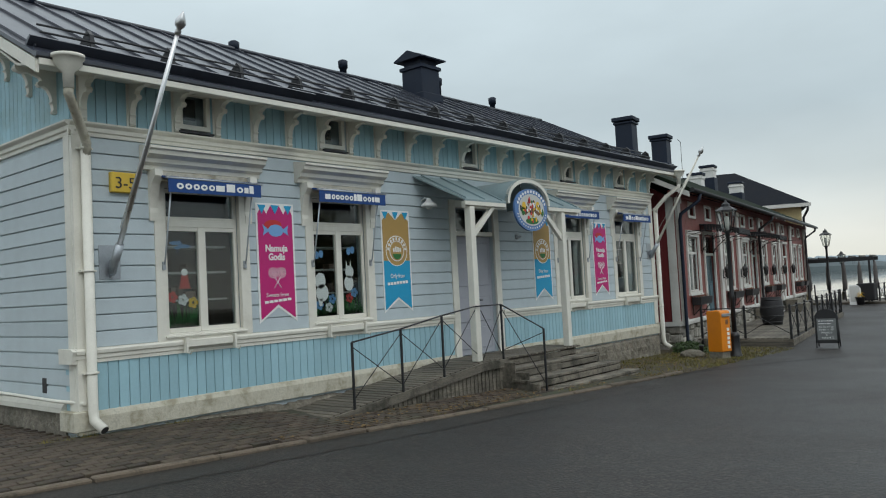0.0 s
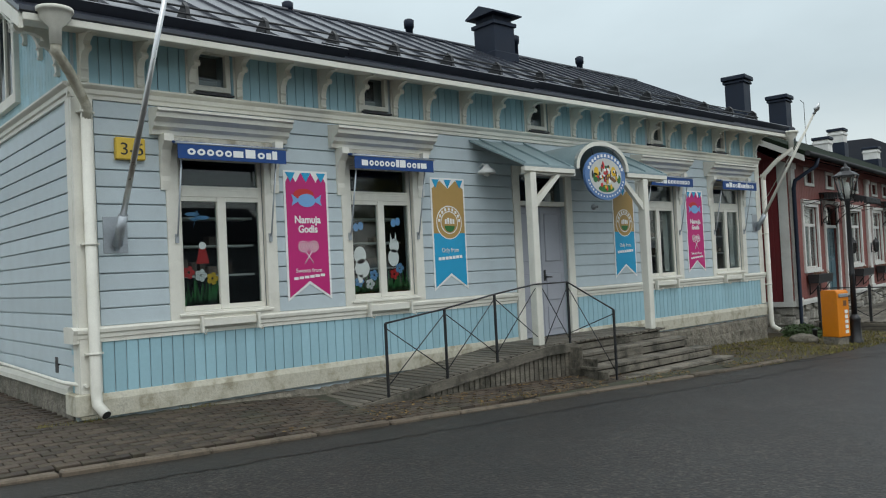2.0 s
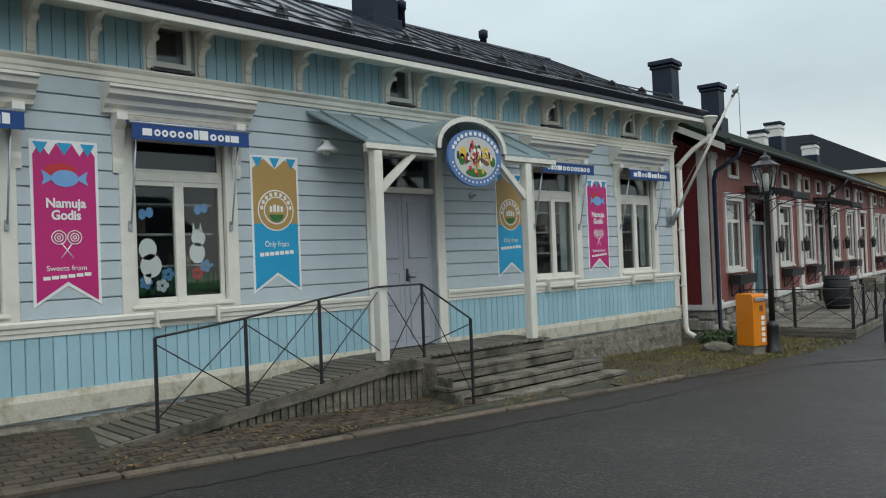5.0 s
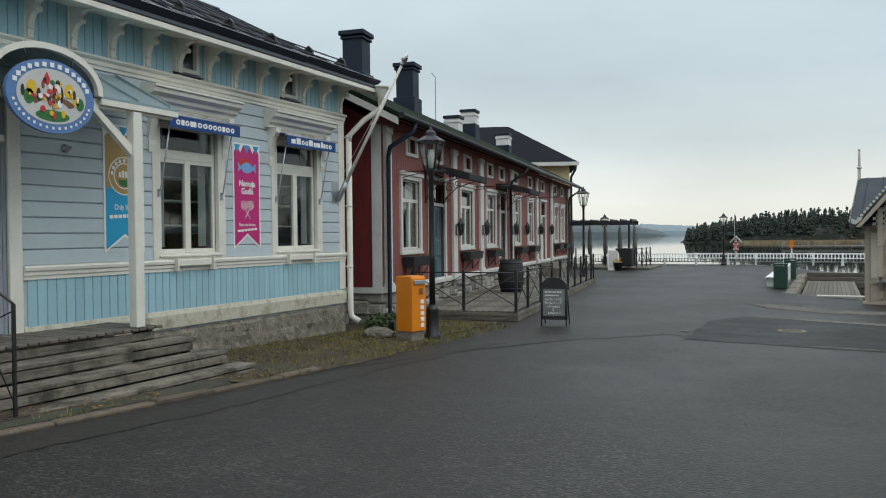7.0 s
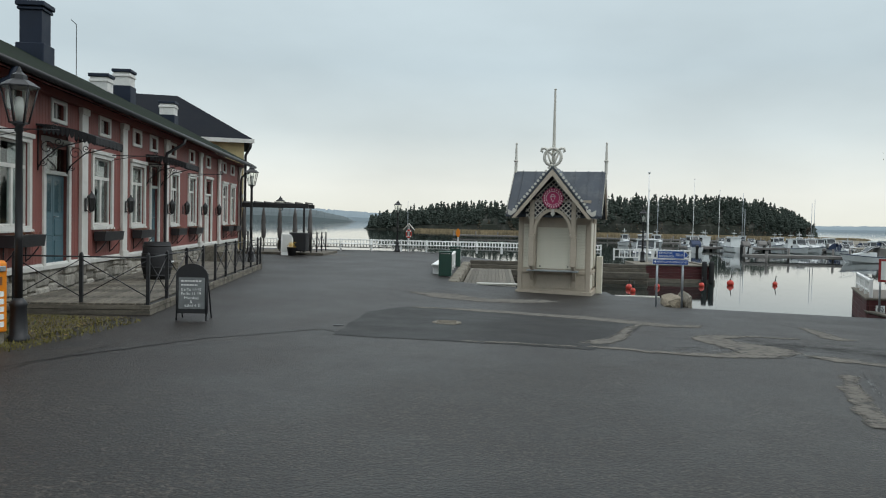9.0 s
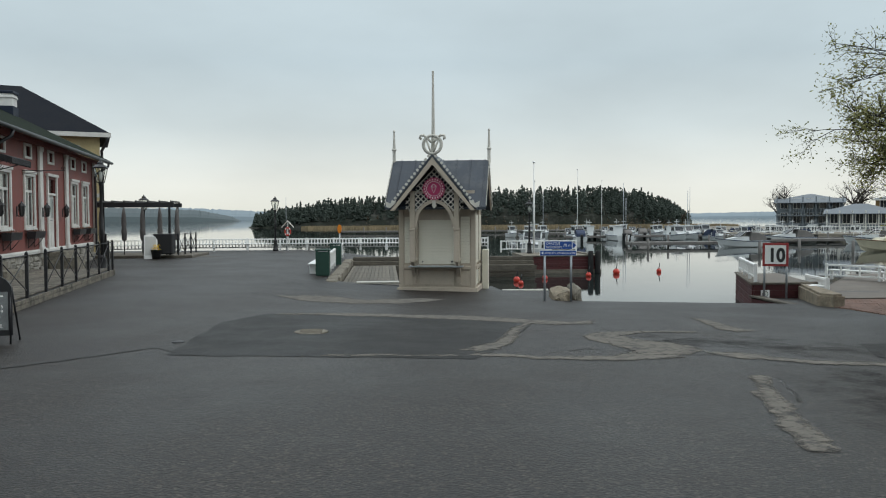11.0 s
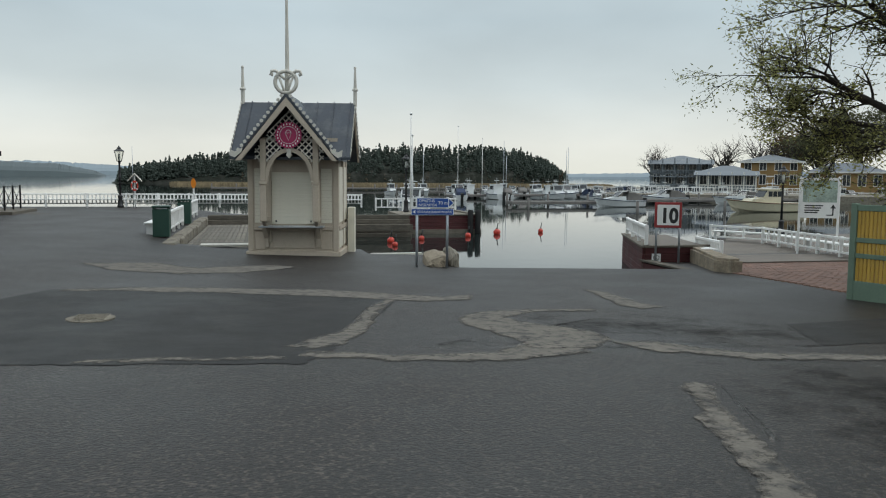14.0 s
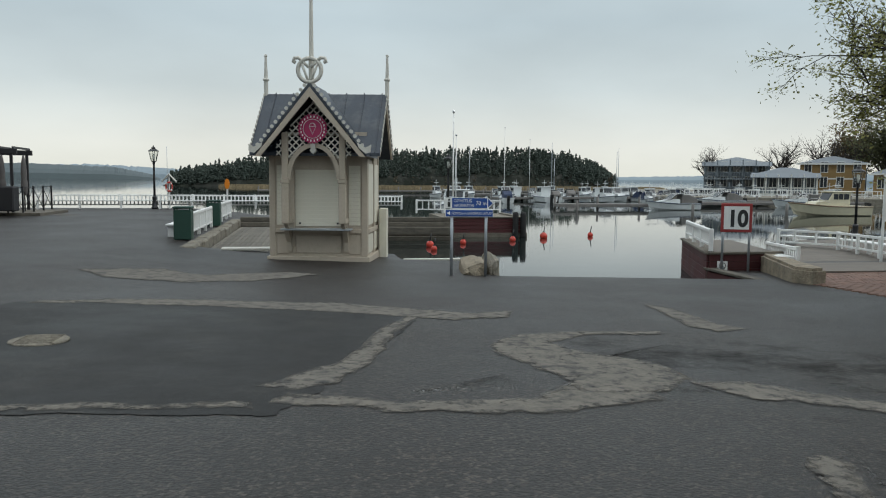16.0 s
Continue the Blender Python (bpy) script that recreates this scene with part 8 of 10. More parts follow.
for i, (mt, pts, lift, jit) in enumerate(PATCHES):
    if mt is M_DRY:
        lift = 0.0066 + 0.00012 * i
    asphalt_patch(pts, mt, "dark repaired asphalt with worn edges" if mt is M_TAR else "worn brownish asphalt strip along the kerb" if mt is M_EDGE else "broad brownish worn asphalt area of the street" if mt is M_BROWNROAD else "worn sandy strip of patched asphalt", lift, jit, i + 1)

mh = thing("manhole_cover", pose(-1.25, 22.45, ground_z(-1.25, 22.45) + 0.012) @ Matrix.Diagonal((0.68, 0.68, 1, 1)), "pale round manhole cover set in the asphalt", "manhole cover")
bm = bmesh.new()
lathe(bm, [(0.47, -0.02), (0.47, 0.004), (0.4, 0.008), (0.4, 0.0)], seg=28)
part("collar", bm, M_DRY, mh)
bm = bmesh.new()
lathe(bm, [(0.39, -0.02), (0.39, 0.006), (0.36, 0.012), (0.0, 0.012)], seg=28)
cover = part("cover", bm, M_STONE, mh)
for i in range(9):
    bm = bmesh.new()
    bx(bm, -0.26, -0.29 + 0.07 * i, 0.012, 0.26, -0.265 + 0.07 * i, 0.017)
    part("rib", bm, M_STONE, cover)
bm = bmesh.new()
bx(bm, -0.22, -0.1, -0.01, 0.22, 0.1, 0.01, 0.004)
single("drain_cover", bm, M_DRY, "small pale drain cover in the asphalt", "drain cover", m=pose(0.05, 22.4, ground_z(0.05, 22.4) + 0.006, 0, 0, 10))
bm = bmesh.new()
lathe(bm, [(0.09, -0.02), (0.09, 0.006), (0.0, 0.008)], seg=14)
single("valve_cover", bm, M_IRON, "small iron valve cover in the asphalt", "valve cover", m=pose(-3.04, 21.4, ground_z(-3.04, 21.4) + 0.006))

# a long repair seam across the street
bm = bmesh.new()
pts = [(-6.4, 14.0), (-5.6, 17.2), (-4.6, 19.4), (-3.2, 20.9), (-2.6, 20.2)]
line = []
for p, q in zip(pts, pts[1:]):
    for k in range(14):
        u = k / 14
        x, y = p[0] + (q[0] - p[0]) * u, p[1] + (q[1] - p[1]) * u
        line.append((x + 0.07 * noise.noise(Vector((x * 3, y * 3, 0))), y))
va = [(bm.verts.new((x - 0.025, y, ground_z(x, y) + 0.006)), bm.verts.new((x + 0.025, y - 0.01, ground_z(x, y) + 0.006))) for x, y in line]
for a, b in zip(va, va[1:]):
    bm.faces.new((a[0], a[1], b[1], b[0]))
single("tar_seam", bm, M_TAR, "dark ragged tar seam across the street", "ground", kind="structure")


def brick_forecourt():
    verts, faces = [], []
    rs = random.Random(3)
    j = 0
    y = 24.3
    while y < 30.8:
        x = 10.95 + max(0.0, y - 28.4) * 0.55 - max(0.0, 26.0 - y) * 0.08 + (0.11 if j % 2 else 0)
        while x < 19:
            z = ground_z(x, y) + 0.02 + rs.uniform(-0.003, 0.003)
            n = len(verts)
            for dz, q in ((-0.03, 0.0), (0.0, 0.005)):
                for dx, dy in ((0.004 + q, 0.004 + q), (0.212 - q, 0.004 + q), (0.212 - q, 0.102 - q), (0.004 + q, 0.102 - q)):
                    verts.append((x + dx, y + dy, z + dz))
            faces.extend([(n + 4, n + 5, n + 6, n + 7), (n, n + 1, n + 5, n + 4), (n + 1, n + 2, n + 6, n + 5), (n + 2, n + 3, n + 7, n + 6), (n + 3, n, n + 4, n + 7)])
            x += 0.218
        y += 0.108
        j += 1
    me = bpy.data.meshes.new("brick_paving")
    me.from_pydata(verts, [], faces)
    me.materials.append(M_BRICK)
    return tagged(new("brick_paving", me), "red brick paved forecourt beside the slipway", "paving", kind="stuff")


brick_forecourt()


# ---------------------------------------------------------------- quay edges, pier and fences
M_OCHRESTONE = mat("ochre_stained_stone", (0.27, 0.225, 0.165), 0.9, 0.35, 3, 0.9, 22, dirt=(0.11, 0.092, 0.065), dirt_scale=2.5, dirt_amount=0.8, bdist=0.03)


def quay_block(pts, z, h, label):
    bm = bmesh.new()
    prism(bm, pts, 2, z, z + h)
    bmesh.ops.bevel(bm, geom=[e for e in bm.edges if all(v.co.z > z + h - 0.01 for v in e.verts)], offset=0.06, segments=2, affect="EDGES")
    return single("kerb_block", bm, M_OCHRESTONE, label, "kerb block", "slipway kerb blocks")


def edge_rock(m, lx, ly, lz, material, label, seed):
    """A worn block with a sloping top and broken edges."""
    bm = bmesh.new()
    bmesh.ops.create_cube(bm, size=1.0)
    bmesh.ops.subdivide_edges(bm, edges=bm.edges[:], cuts=6, use_grid_fill=True)
    for v in bm.verts:
        p = v.co * 2
        q = Vector([c * (1 - 0.16 * (p[(i + 1) % 3] ** 4 + p[(i + 2) % 3] ** 4) / 2) for i, c in enumerate(v.co)])
        q *= 1 + 0.1 * noise.noise(v.co * 3.1 + Vector((seed, 0, 0))) + 0.05 * noise.noise(v.co * 9 + Vector((0, seed, 0)))
        v.co = Vector((q.x * lx, q.y * ly, (q.z + 0.5) * lz - (0.28 * lz * max(0.0, -q.x - q.y * 0.4) if q.z > 0 else 0)))
    single("edge_rock", bm, material, label, "kerb block", "slipway kerb blocks", m=m)


edge_rock(pose(4.52, 30.35, -1.28, 0, 0, -8), 0.5, 1.7, 0.66, M_OCHRESTONE, "worn pale stone block at the slipway edge", 1.0)
edge_rock(pose(4.92, 30.5, -1.5, 0, 0, -6), 0.24, 1.7, 0.94, M_STONE, "dark weathered block at the slipway edge", 4.0)
quay_block([(11.75, 31.65), (10.78, 28.95), (10.95, 28.5), (11.3, 28.62), (12.1, 31.6)], -1.3, 0.6, "worn stone kerb block below the white fence")

M_REDWOOD = mat("dark_red_stained_planks", (0.07, 0.014, 0.015), 0.7, 0.25, 2, 0.4, 30, rnd=0.12, dirt=(0.05, 0.02, 0.02), dirt_scale=2, dirt_amount=0.5)
M_PIERDECK = mat("grey_pier_planks", (0.145, 0.125, 0.105), 0.8, 0.25, 2, 0.4, 28, rnd=0.12, island=True)
M_TYRE = mat("black_rubber", (0.015, 0.015, 0.015), 0.8, 0.2, 5, 0.2, 60)


def red_plank_wall(x0, y0, x1, y1, zt, zb, label):
    w_ = thing("plank_wall", pose(x0, y0, 0, 0, 0, math.degrees(math.atan2(y1 - y0, x1 - x0))), label, "quay wall", "red quay walls")
    l = math.dist((x0, y0), (x1, y1))
    z = zb
    while z < zt - 0.05:
        bm = bmesh.new()
        bx(bm, 0, -0.05, z, l, 0.0, min(z + 0.17, zt), 0.008)
        part("plank", bm, M_REDWOOD, w_)
        z += 0.178
    bm = bmesh.new()
    bx(bm, -0.04, -0.09, zt, l + 0.04, 0.16, zt + 0.06, 0.01)
    part("cap_rail", bm, M_DECKX, w_)
    return w_


red_plank_wall(10.45, 31.7, 12.4, 31.75, -0.72, -1.95, "dark red plank quay wall by the slipway")
red_plank_wall(10.46, 31.76, 10.46, 29.55, -1.09, -2.0, "low dark red plank wall down the side of the slipway")
red_plank_wall(11.95, 36.0, 10.45, 31.7, -0.72, -1.95, "dark red plank quay wall by the slipway")
red_plank_wall(7.0, 48.4, 10.6, 48.5, -0.72, -1.75, "dark red plank pier side with black fenders")
red_plank_wall(10.6, 48.5, 10.6, 53.0, -0.72, -1.75, "dark red plank pier side with black fenders")
bm = bmesh.new()
bx(bm, 7.0, 48.45, -1.75, 10.55, 53.4, -0.73)
single("pier_block", bm, M_STONE, "dark filled pier body behind the red planks", "pier", kind="structure")
bm = bmesh.new()
bx(bm, 7.0, 48.3, -1.56, 10.65, 48.38, -1.36, 0.01)
single("fender_beam", bm, M_DECKX, "weathered waterline fender beam on the pier", "beam")
for x in (10.1, 10.45):
    bm = bmesh.new()
    lathe(bm, [(0.12, -1.55), (0.13, -1.5), (0.13, -0.55), (0.11, -0.45), (0.0, -0.43)], (x, 48.25, 0), 12)
    single("rubber_fender", bm, M_TYRE, "thick black rubber fender pile at the pier corner", "fender", "pier fenders")
bm = bmesh.new()
for j in range(40):
    y = 30.85 + 0.15 * j
    if y < 33.1:
        bx(bm, 11.9, y, ground_z(11, y) + 0.005, 19.0, y + 0.14, ground_z(11, y) + 0.035)
for j in range(55):
    y = 33.25 + 0.15 * j
    bx(bm, 13 + (y - 33.2) / 1.3 + 0.05, y, -1.22, 26.0, y + 0.14, -1.19)
single("pier_deck", bm, M_PIERDECK, "grey timber pier deck boards", "deck", kind="stuff")


def bench_fence(pts, label, h=0.62, bench=True, gap=0.16, zf=None):
    """A white balustrade of square balusters with a seat plank in front."""
    f = thing("white_fence", pose(0, 0, 0), label, "fence", "white quay fences")
    for (xa, ya), (xb, yb) in zip(pts, pts[1:]):
        l = math.dist((xa, ya), (xb, yb))
        ang = math.atan2(yb - ya, xb - xa)
        za = zf if zf is not None else ground_z(xa, ya)
        zb = zf if zf is not None else ground_z(xb, yb)
        base = Matrix.Translation((xa, ya, za)) @ Matrix.Rotation(ang, 4, "Z") @ Matrix.Rotation(-math.atan2(zb - za, l), 4, "Y")
        for z0, z1, w in ((h - 0.07, h, 0.05), (0.16, 0.22, 0.03)):
            bm = bmesh.new()
            bx(bm, 0, -w, z0, l, w, z1, 0.006)
            bm.transform(base)
            part("rail", bm, M_WHITE, f)
        n = max(1, round(l / 1.6))
        for i in range(n + 1):
            bm = bmesh.new()
            bx(bm, l * i / n - 0.045, -0.045, 0, l * i / n + 0.045, 0.045, h + 0.02, 0.006)
            bm.transform(base)
            part("post", bm, M_WHITE, f)
        bm = bmesh.new()
        bx(bm, -0.03, -0.018, 0.22, 0.03, 0.018, h - 0.07)
        me = mesh_of("baluster", bm, M_WHITE)
        i = 1
        while i * gap < l - 0.05:
            piece("baluster", me, f, base @ Matrix.Translation((i * gap, 0, 0)))
            i += 1
        if bench:
            bm = bmesh.new()
            bx(bm, 0, -0.44, 0.36, l, -0.06, 0.41, 0.008)
            bm.transform(base)
            part("seat", bm, M_WHITE, f)
            for i in range(n + 1):
                bm = bmesh.new()
                bx(bm, min(l * i / n, l - 0.08), -0.42, 0.0, min(l * i / n, l - 0.08) + 0.08, -0.3, 0.36)
                bm.transform(base)
                part("bench_leg", bm, M_WHITE, f)
    return f


bm = bmesh.new()
prism(bm, [(10.5, 31.8), (12.4, 31.8), (13.4, 36.0), (12.0, 36.0)], 2, -1.95, -0.72)
single("pier_body", bm, M_PIERDECK, "grey plank-covered pier body above the red wall", "pier", kind="structure")
bench_fence([(11.95, 35.8), (10.6, 31.9)], "short white fence on the red quay wall", 0.55, False, 0.14, -0.7)
bench_fence([(12.75, 33.0), (12.1, 30.75)], "white balustrade with bench beside the slipway", 0.62, True, 0.14)
bench_fence([(18.1, 37.6), (17.0, 39.2)], "white railing with bench along the pier", 0.62, True, 0.7)
bench_fence([(16.1, 30.3), (18.1, 37.6)], "white railing with bench along the pier", 0.62, True, 0.5)
bench_fence([(-16.0, 50.5), (-11.0, 52.7), (-5.8, 53.4), (0.0, 53.4), (5.6, 53.2)], "long white balustrade along the quay edge", 0.66, True, 0.17, -0.52)
bench_fence([(6.3, 52.9), (10.5, 52.9)], "white railing on the red pier", 0.66, False, 0.3, -0.7)
bench_fence([(-2.15, 42.4), (-2.1, 37.6)], "white balustrade with bench by the inner basin", 0.72, False, 0.16, -0.74)
bench_fence([(-2.2, 49.2), (-2.17, 44.0)], "white balustrade with bench by the inner basin", 0.72, False, 0.16, -0.72)
bm = bmesh.new()
bx(bm, -2.75, 37.3, -0.38, -2.3, 42.3, -0.33, 0.008)
for y in (37.4, 39.6, 41.9):
    bx(bm, -2.7, y, -0.75, -2.35, y + 0.1, -0.38)
single("bench", bm, M_WHITE, "white plank bench before the quay fence", "bench")

M_GREEN = mat("dark_green_bin_paint", (0.012, 0.05, 0.035), 0.45, 0.1, 3, 0.05, 50)
for x, y in ((-2.2, 36.95), (-2.15, 43.2)):
    b_ = thing("litter_bin", pose(x, y, ground_z(x, y)), "dark green metal litter bin beside the white fence", "litter bin", "green litter bins")
    bm = bmesh.new()
    bx(bm, -0.23, -0.23, 0.02, 0.23, 0.23, 0.82, 0.015)
    part("body", bm, M_GREEN, b_)
    bm = bmesh.new()
    bx(bm, -0.25, -0.25, 0.86, 0.25, 0.25, 0.92, 0.02)
    for dx in (-0.2, 0.2):
        for dy in (-0.2, 0.2):
            bx(bm, dx - 0.02, dy - 0.02, 0.82, dx + 0.02, dy + 0.02, 0.86)
    part("lid", bm, M_GREEN, b_)

# stone edge and low timber jetty of the inner basin
rs = random.Random(6)
sw = thing("basin_edge", pose(0, 0, 0), "rough stone edging of the inner basin", "quay edge", kind="structure")
y = 34.7
while y < 47.4:
    l = rs.uniform(0.7, 1.2)
    bm = bmesh.new()
    bx(bm, -2.0, y, -1.9, -1.62 + rs.uniform(-0.04, 0.04), y + l - 0.02, -0.72 + rs.uniform(-0.03, 0.02), 0.05)
    part("edge_stone", bm, M_STONE, sw)
    y += l
jt = thing("timber_jetty", pose(0, 0, 0), "low grey timber jetty inside the small basin", "jetty")
bm = bmesh.new()
bx(bm, 0, 0, 0, 0.14, 11.2, 0.035, 0.004)
me = mesh_of("plank", bm, M_DECK)
for i in range(13):
    piece("plank", me, jt, Matrix.Translation((-1.55 + 0.15 * i, 35.45, -1.02)))
# solid near-black body, the shade beneath the jetty put into its colour
bm = bmesh.new()
bx(bm, -1.5, 35.4, -1.35, 0.4, 46.6, -1.03)
part("frame", bm, M_DARK, jt)
bm = bmesh.new()
bx(bm, -1.0, 34.95, -0.86, 0.6, 35.38, -0.8, 0.01)
single("edge_plank", bm, M_LACE, "pale plank on the basin edge beside the kiosk", "plank", "basin edge planks")
bm = bmesh.new()
bx(bm, 3.45, 33.34, ground_z(4, 33.4) - 0.03, 4.84, 33.5, ground_z(4, 33.4) + 0.03, 0.01)
single("edge_plank", bm, M_LACE, "pale plank on the basin edge behind the slipway stone", "plank", "basin edge planks")
ts = thing("timber_quay_steps", pose(0, 0, 0), "dark stepped timber beams along the quay", "quay steps")
for i in range(5):
    bm = bmesh.new()
    bx(bm, -1.6, 47.15 - 0.14 * i, -0.8 - 0.19 * i, 7.0, 47.5 - 0.1 * i, -0.62 - 0.19 * i, 0.015)
    part("beam", bm, M_DECKX, ts)
bm = bmesh.new()
bx(bm, -1.6, 46.3, -1.25, 7.0, 46.45, -1.0)
single("quay_beam", bm, M_DECKX, "dark weathered beam below the timber quay steps", "beam")


# ---------------------------------------------------------------- signs by the slipway
M_SIGNBLUE = mat("blue_sign_face", (0.012, 0.07, 0.30), 0.4, 0.05, 3, 0.02, 60)
SIGN_TEXT = Matrix(((1, 0, 0, 0), (0, 0, -1, 0), (0, 1, 0, 0), (0, 0, 0, 1)))


def front_text(x, y, z):
    return Matrix.Translation((x, y, z)) @ SIGN_TEXT


ds = thing("direction_sign", pose(4.25, 29.4, 0.0, 0, 0, -6), "two blue direction signs with white letters on grey posts", "direction sign")
for x in (-0.33, 0.33):
    bm = bmesh.new()
    cyl(bm, (x, 0.02, -1.2 if x < 0 else -0.9), (x, 0.02, 0.66), 0.03, seg=10)
    part("post", bm, M_GALV, ds)
bm = bmesh.new()
prism(bm, [(-0.47, 0.43), (0.36, 0.43), (0.47, 0.535), (0.36, 0.64), (-0.47, 0.64)], 1, -0.035, -0.012)
part("white_back", bm, M_PRINTW, ds)
bm = bmesh.new()
prism(bm, [(-0.33, 0.44), (0.34, 0.44), (0.34, 0.63), (-0.33, 0.63)], 1, -0.04, -0.036)
part("blue_face", bm, M_SIGNBLUE, ds)
bm = bmesh.new()
prism(bm, [(0.36, 0.45), (0.45, 0.535), (0.36, 0.62)], 1, -0.04, -0.036)
part("arrow_tip", bm, M_SIGNBLUE, ds)
bm = bmesh.new()
bx(bm, -0.415, -0.04, 0.46, -0.365, -0.036, 0.56)
prism(bm, disc_poly(-0.39, 0.595, 0.022, 0.022, 10), 1, -0.04, -0.036)
part("info_mark", bm, M_PRINTK, ds)
writing("OPASTUS", 0.085, M_PRINTW, ds, front_text(-0.3, -0.042, 0.55), width=0.34)
writing("INFORMATION", 0.085, M_PRINTW, ds, front_text(-0.3, -0.042, 0.46), width=0.38)
writing("70 m", 0.1, M_PRINTW, ds, front_text(0.12, -0.042, 0.5), width=0.2)
bm = bmesh.new()
bx(bm, -0.46, -0.035, 0.27, 0.46, -0.012, 0.41, 0.004)
part("lower_back", bm, M_PRINTW, ds)
bm = bmesh.new()
bx(bm, -0.45, -0.04, 0.28, 0.45, -0.0355, 0.40)
part("lower_face", bm, M_SIGNBLUE, ds)
bm = bmesh.new()
prism(bm, [(-0.43, 0.34), (-0.37, 0.3), (-0.37, 0.38)], 1, -0.043, -0.0405)
part("lower_arrow", bm, M_PRINTW, ds)
writing("HÖYRYLAIVA UKKOPEKAN LAITURI", 0.07, M_PRINTW, ds, front_text(-0.34, -0.042, 0.315), width=0.76)

tn = thing("speed_sign", pose(10.88, 31.3, 0.0, 0, 0, -22), "white square speed sign reading ten with red border", "road sign")
for x in (-0.28, 0.3):
    bm = bmesh.new()
    cyl(bm, (x, 0.03, -1.1), (x, 0.03, 0.4), 0.03, seg=10)
    part("post", bm, M_GALV, tn)
bm = bmesh.new()
bx(bm, -0.34, -0.02, -0.17, 0.34, 0.0, 0.49, 0.01)
part("border", bm, mat("dull_red_sign_border", (0.3, 0.03, 0.03), 0.5, 0.08, 3, 0.02, 60), tn)
bm = bmesh.new()
bx(bm, -0.275, -0.026, -0.105, 0.275, -0.0205, 0.425)
part("face", bm, M_PRINTW, tn)
writing("10", 0.52, M_PRINTK, tn, front_text(-0.2, -0.03, -0.03), width=0.38, bold=0.02)
ns = thing("notice_sign", pose(10.75, 31.62, -1.0, 0, 0, -10), "small white prohibition notice on the red quay wall", "notice")
bm = bmesh.new()
bx(bm, -0.12, -0.02, -0.13, 0.12, 0.0, 0.13, 0.004)
part("plate", bm, M_PRINTW, ns)
bm = bmesh.new()
ring = disc_poly(0, 0.02, 0.075, 0.075, 18)
tube(bm, [(p[0], -0.022, p[1]) for p in ring + ring[:1]], 0.008, 4)
cyl(bm, (-0.05, -0.022, 0.07), (0.05, -0.022, -0.03), 0.007, seg=4)
part("ring_mark", bm, M_PRINTK, ns)

ib = thing("info_board", pose(17.1, 33.5, 0.0, 0, 0, -25), "white framed information board with map and arrow", "information board")
for x in (-0.55, 0.55):
    bm = bmesh.new()
    bx(bm, x - 0.03, 0, -1.25, x + 0.03, 0.06, 1.2, 0.006)
    part("post", bm, M_WHITE, ib)
bm = bmesh.new()
bx(bm, -0.55, -0.03, -0.06, 0.55, 0.0, 1.16, 0.01)
part("panel", bm, M_WHITE, ib)
bm = bmesh.new()
bx(bm, -0.48, -0.036, 0.42, 0.48, -0.031, 1.08)
part("map_print", bm, mat("faded_map_print", (0.32, 0.40, 0.34), 0.5, 0.4, 3, 0, 20), ib)
bm = bmesh.new()
for k in range(4):
    bx(bm, -0.42, -0.035, 0.3 - 0.07 * k, 0.1 - 0.05 * k, -0.031, 0.335 - 0.07 * k)
bx(bm, 0.2, -0.035, 0.02, 0.4, -0.031, 0.05)
bx(bm, 0.36, -0.0352, 0.02, 0.4, -0.031, 0.26)
prism(bm, [(0.3, 0.24), (0.46, 0.24), (0.38, 0.36)], 1, -0.0355, -0.031)
part("text_bars", bm, M_PRINTK, ib, kind="stuff")

copy_thing(quay_lamp, pose(22.4, 42.5, -1.25))
copy_thing(quay_lamp, pose(7.75, 52.2, -0.72))

# painted slatted gate at the edge of the forecourt
M_OCHRE = mat("ochre_slat_paint", (0.46, 0.29, 0.05), 0.6, 0.12, 2, 0.15, 40, rnd=0.08)
M_SAGE = mat("sage_green_frame_paint", (0.13, 0.19, 0.14), 0.6, 0.12, 2, 0.15, 40)
gt = thing("slatted_fence", pose(10.26, 24.0, -0.9, 0, 0, -72), "ochre slatted timber fence in a sage green frame", "fence")
for z0, z1 in ((0.0, 0.34), (0.72, 0.8), (0.98, 1.06), (1.5, 1.6)):
    bm = bmesh.new()
    bx(bm, 0.0, -0.03, z0, 3.2, 0.03, z1, 0.006)
    part("rail", bm, M_SAGE, gt)
for x in (0.0, 1.6, 3.12):
    bm = bmesh.new()
    bx(bm, x - 0.05, -0.05, 0.0, x + 0.05, 0.05, 1.62, 0.008)
    part("post", bm, M_SAGE, gt)
bm = bmesh.new()
bx(bm, 0, -0.018, 0.34, 0.05, 0.018, 1.5, 0.004)
me = mesh_of("slat", bm, M_OCHRE)
for i in range(46):
    piece("slat", me, gt, Matrix.Translation((0.06 + 0.067 * i, 0.0, 0)))


# ---------------------------------------------------------------- far shores, island and reeds
# pine green lightened to carry the haze over the island
M_PINE = mat("pine_foliage_hazed", (0.12, 0.145, 0.125), 0.95, 0.15, 0.15, 0, 5, rnd=0.2, island=True, spec=0.02)
M_ROCK = mat("mossy_forest_floor_with_rock", (0.032, 0.036, 0.028), 0.95, 0.35, 0.3, 0.5, 2, dirt=(0.13, 0.125, 0.115), dirt_scale=0.22, dirt_amount=0.7, spec=0.2)
M_REED = mat("dry_reeds", (0.27, 0.21, 0.125), 0.9, 0.25, 0.4, 0, 5, rnd=0.3, island=True)
# air haze is mixed into these shore colours, stronger for the farther one
M_HAZE1 = mat("forest_shore_painted_haze", (0.08, 0.102, 0.108), 0.95, 0.2, 0.02, 0, 1)
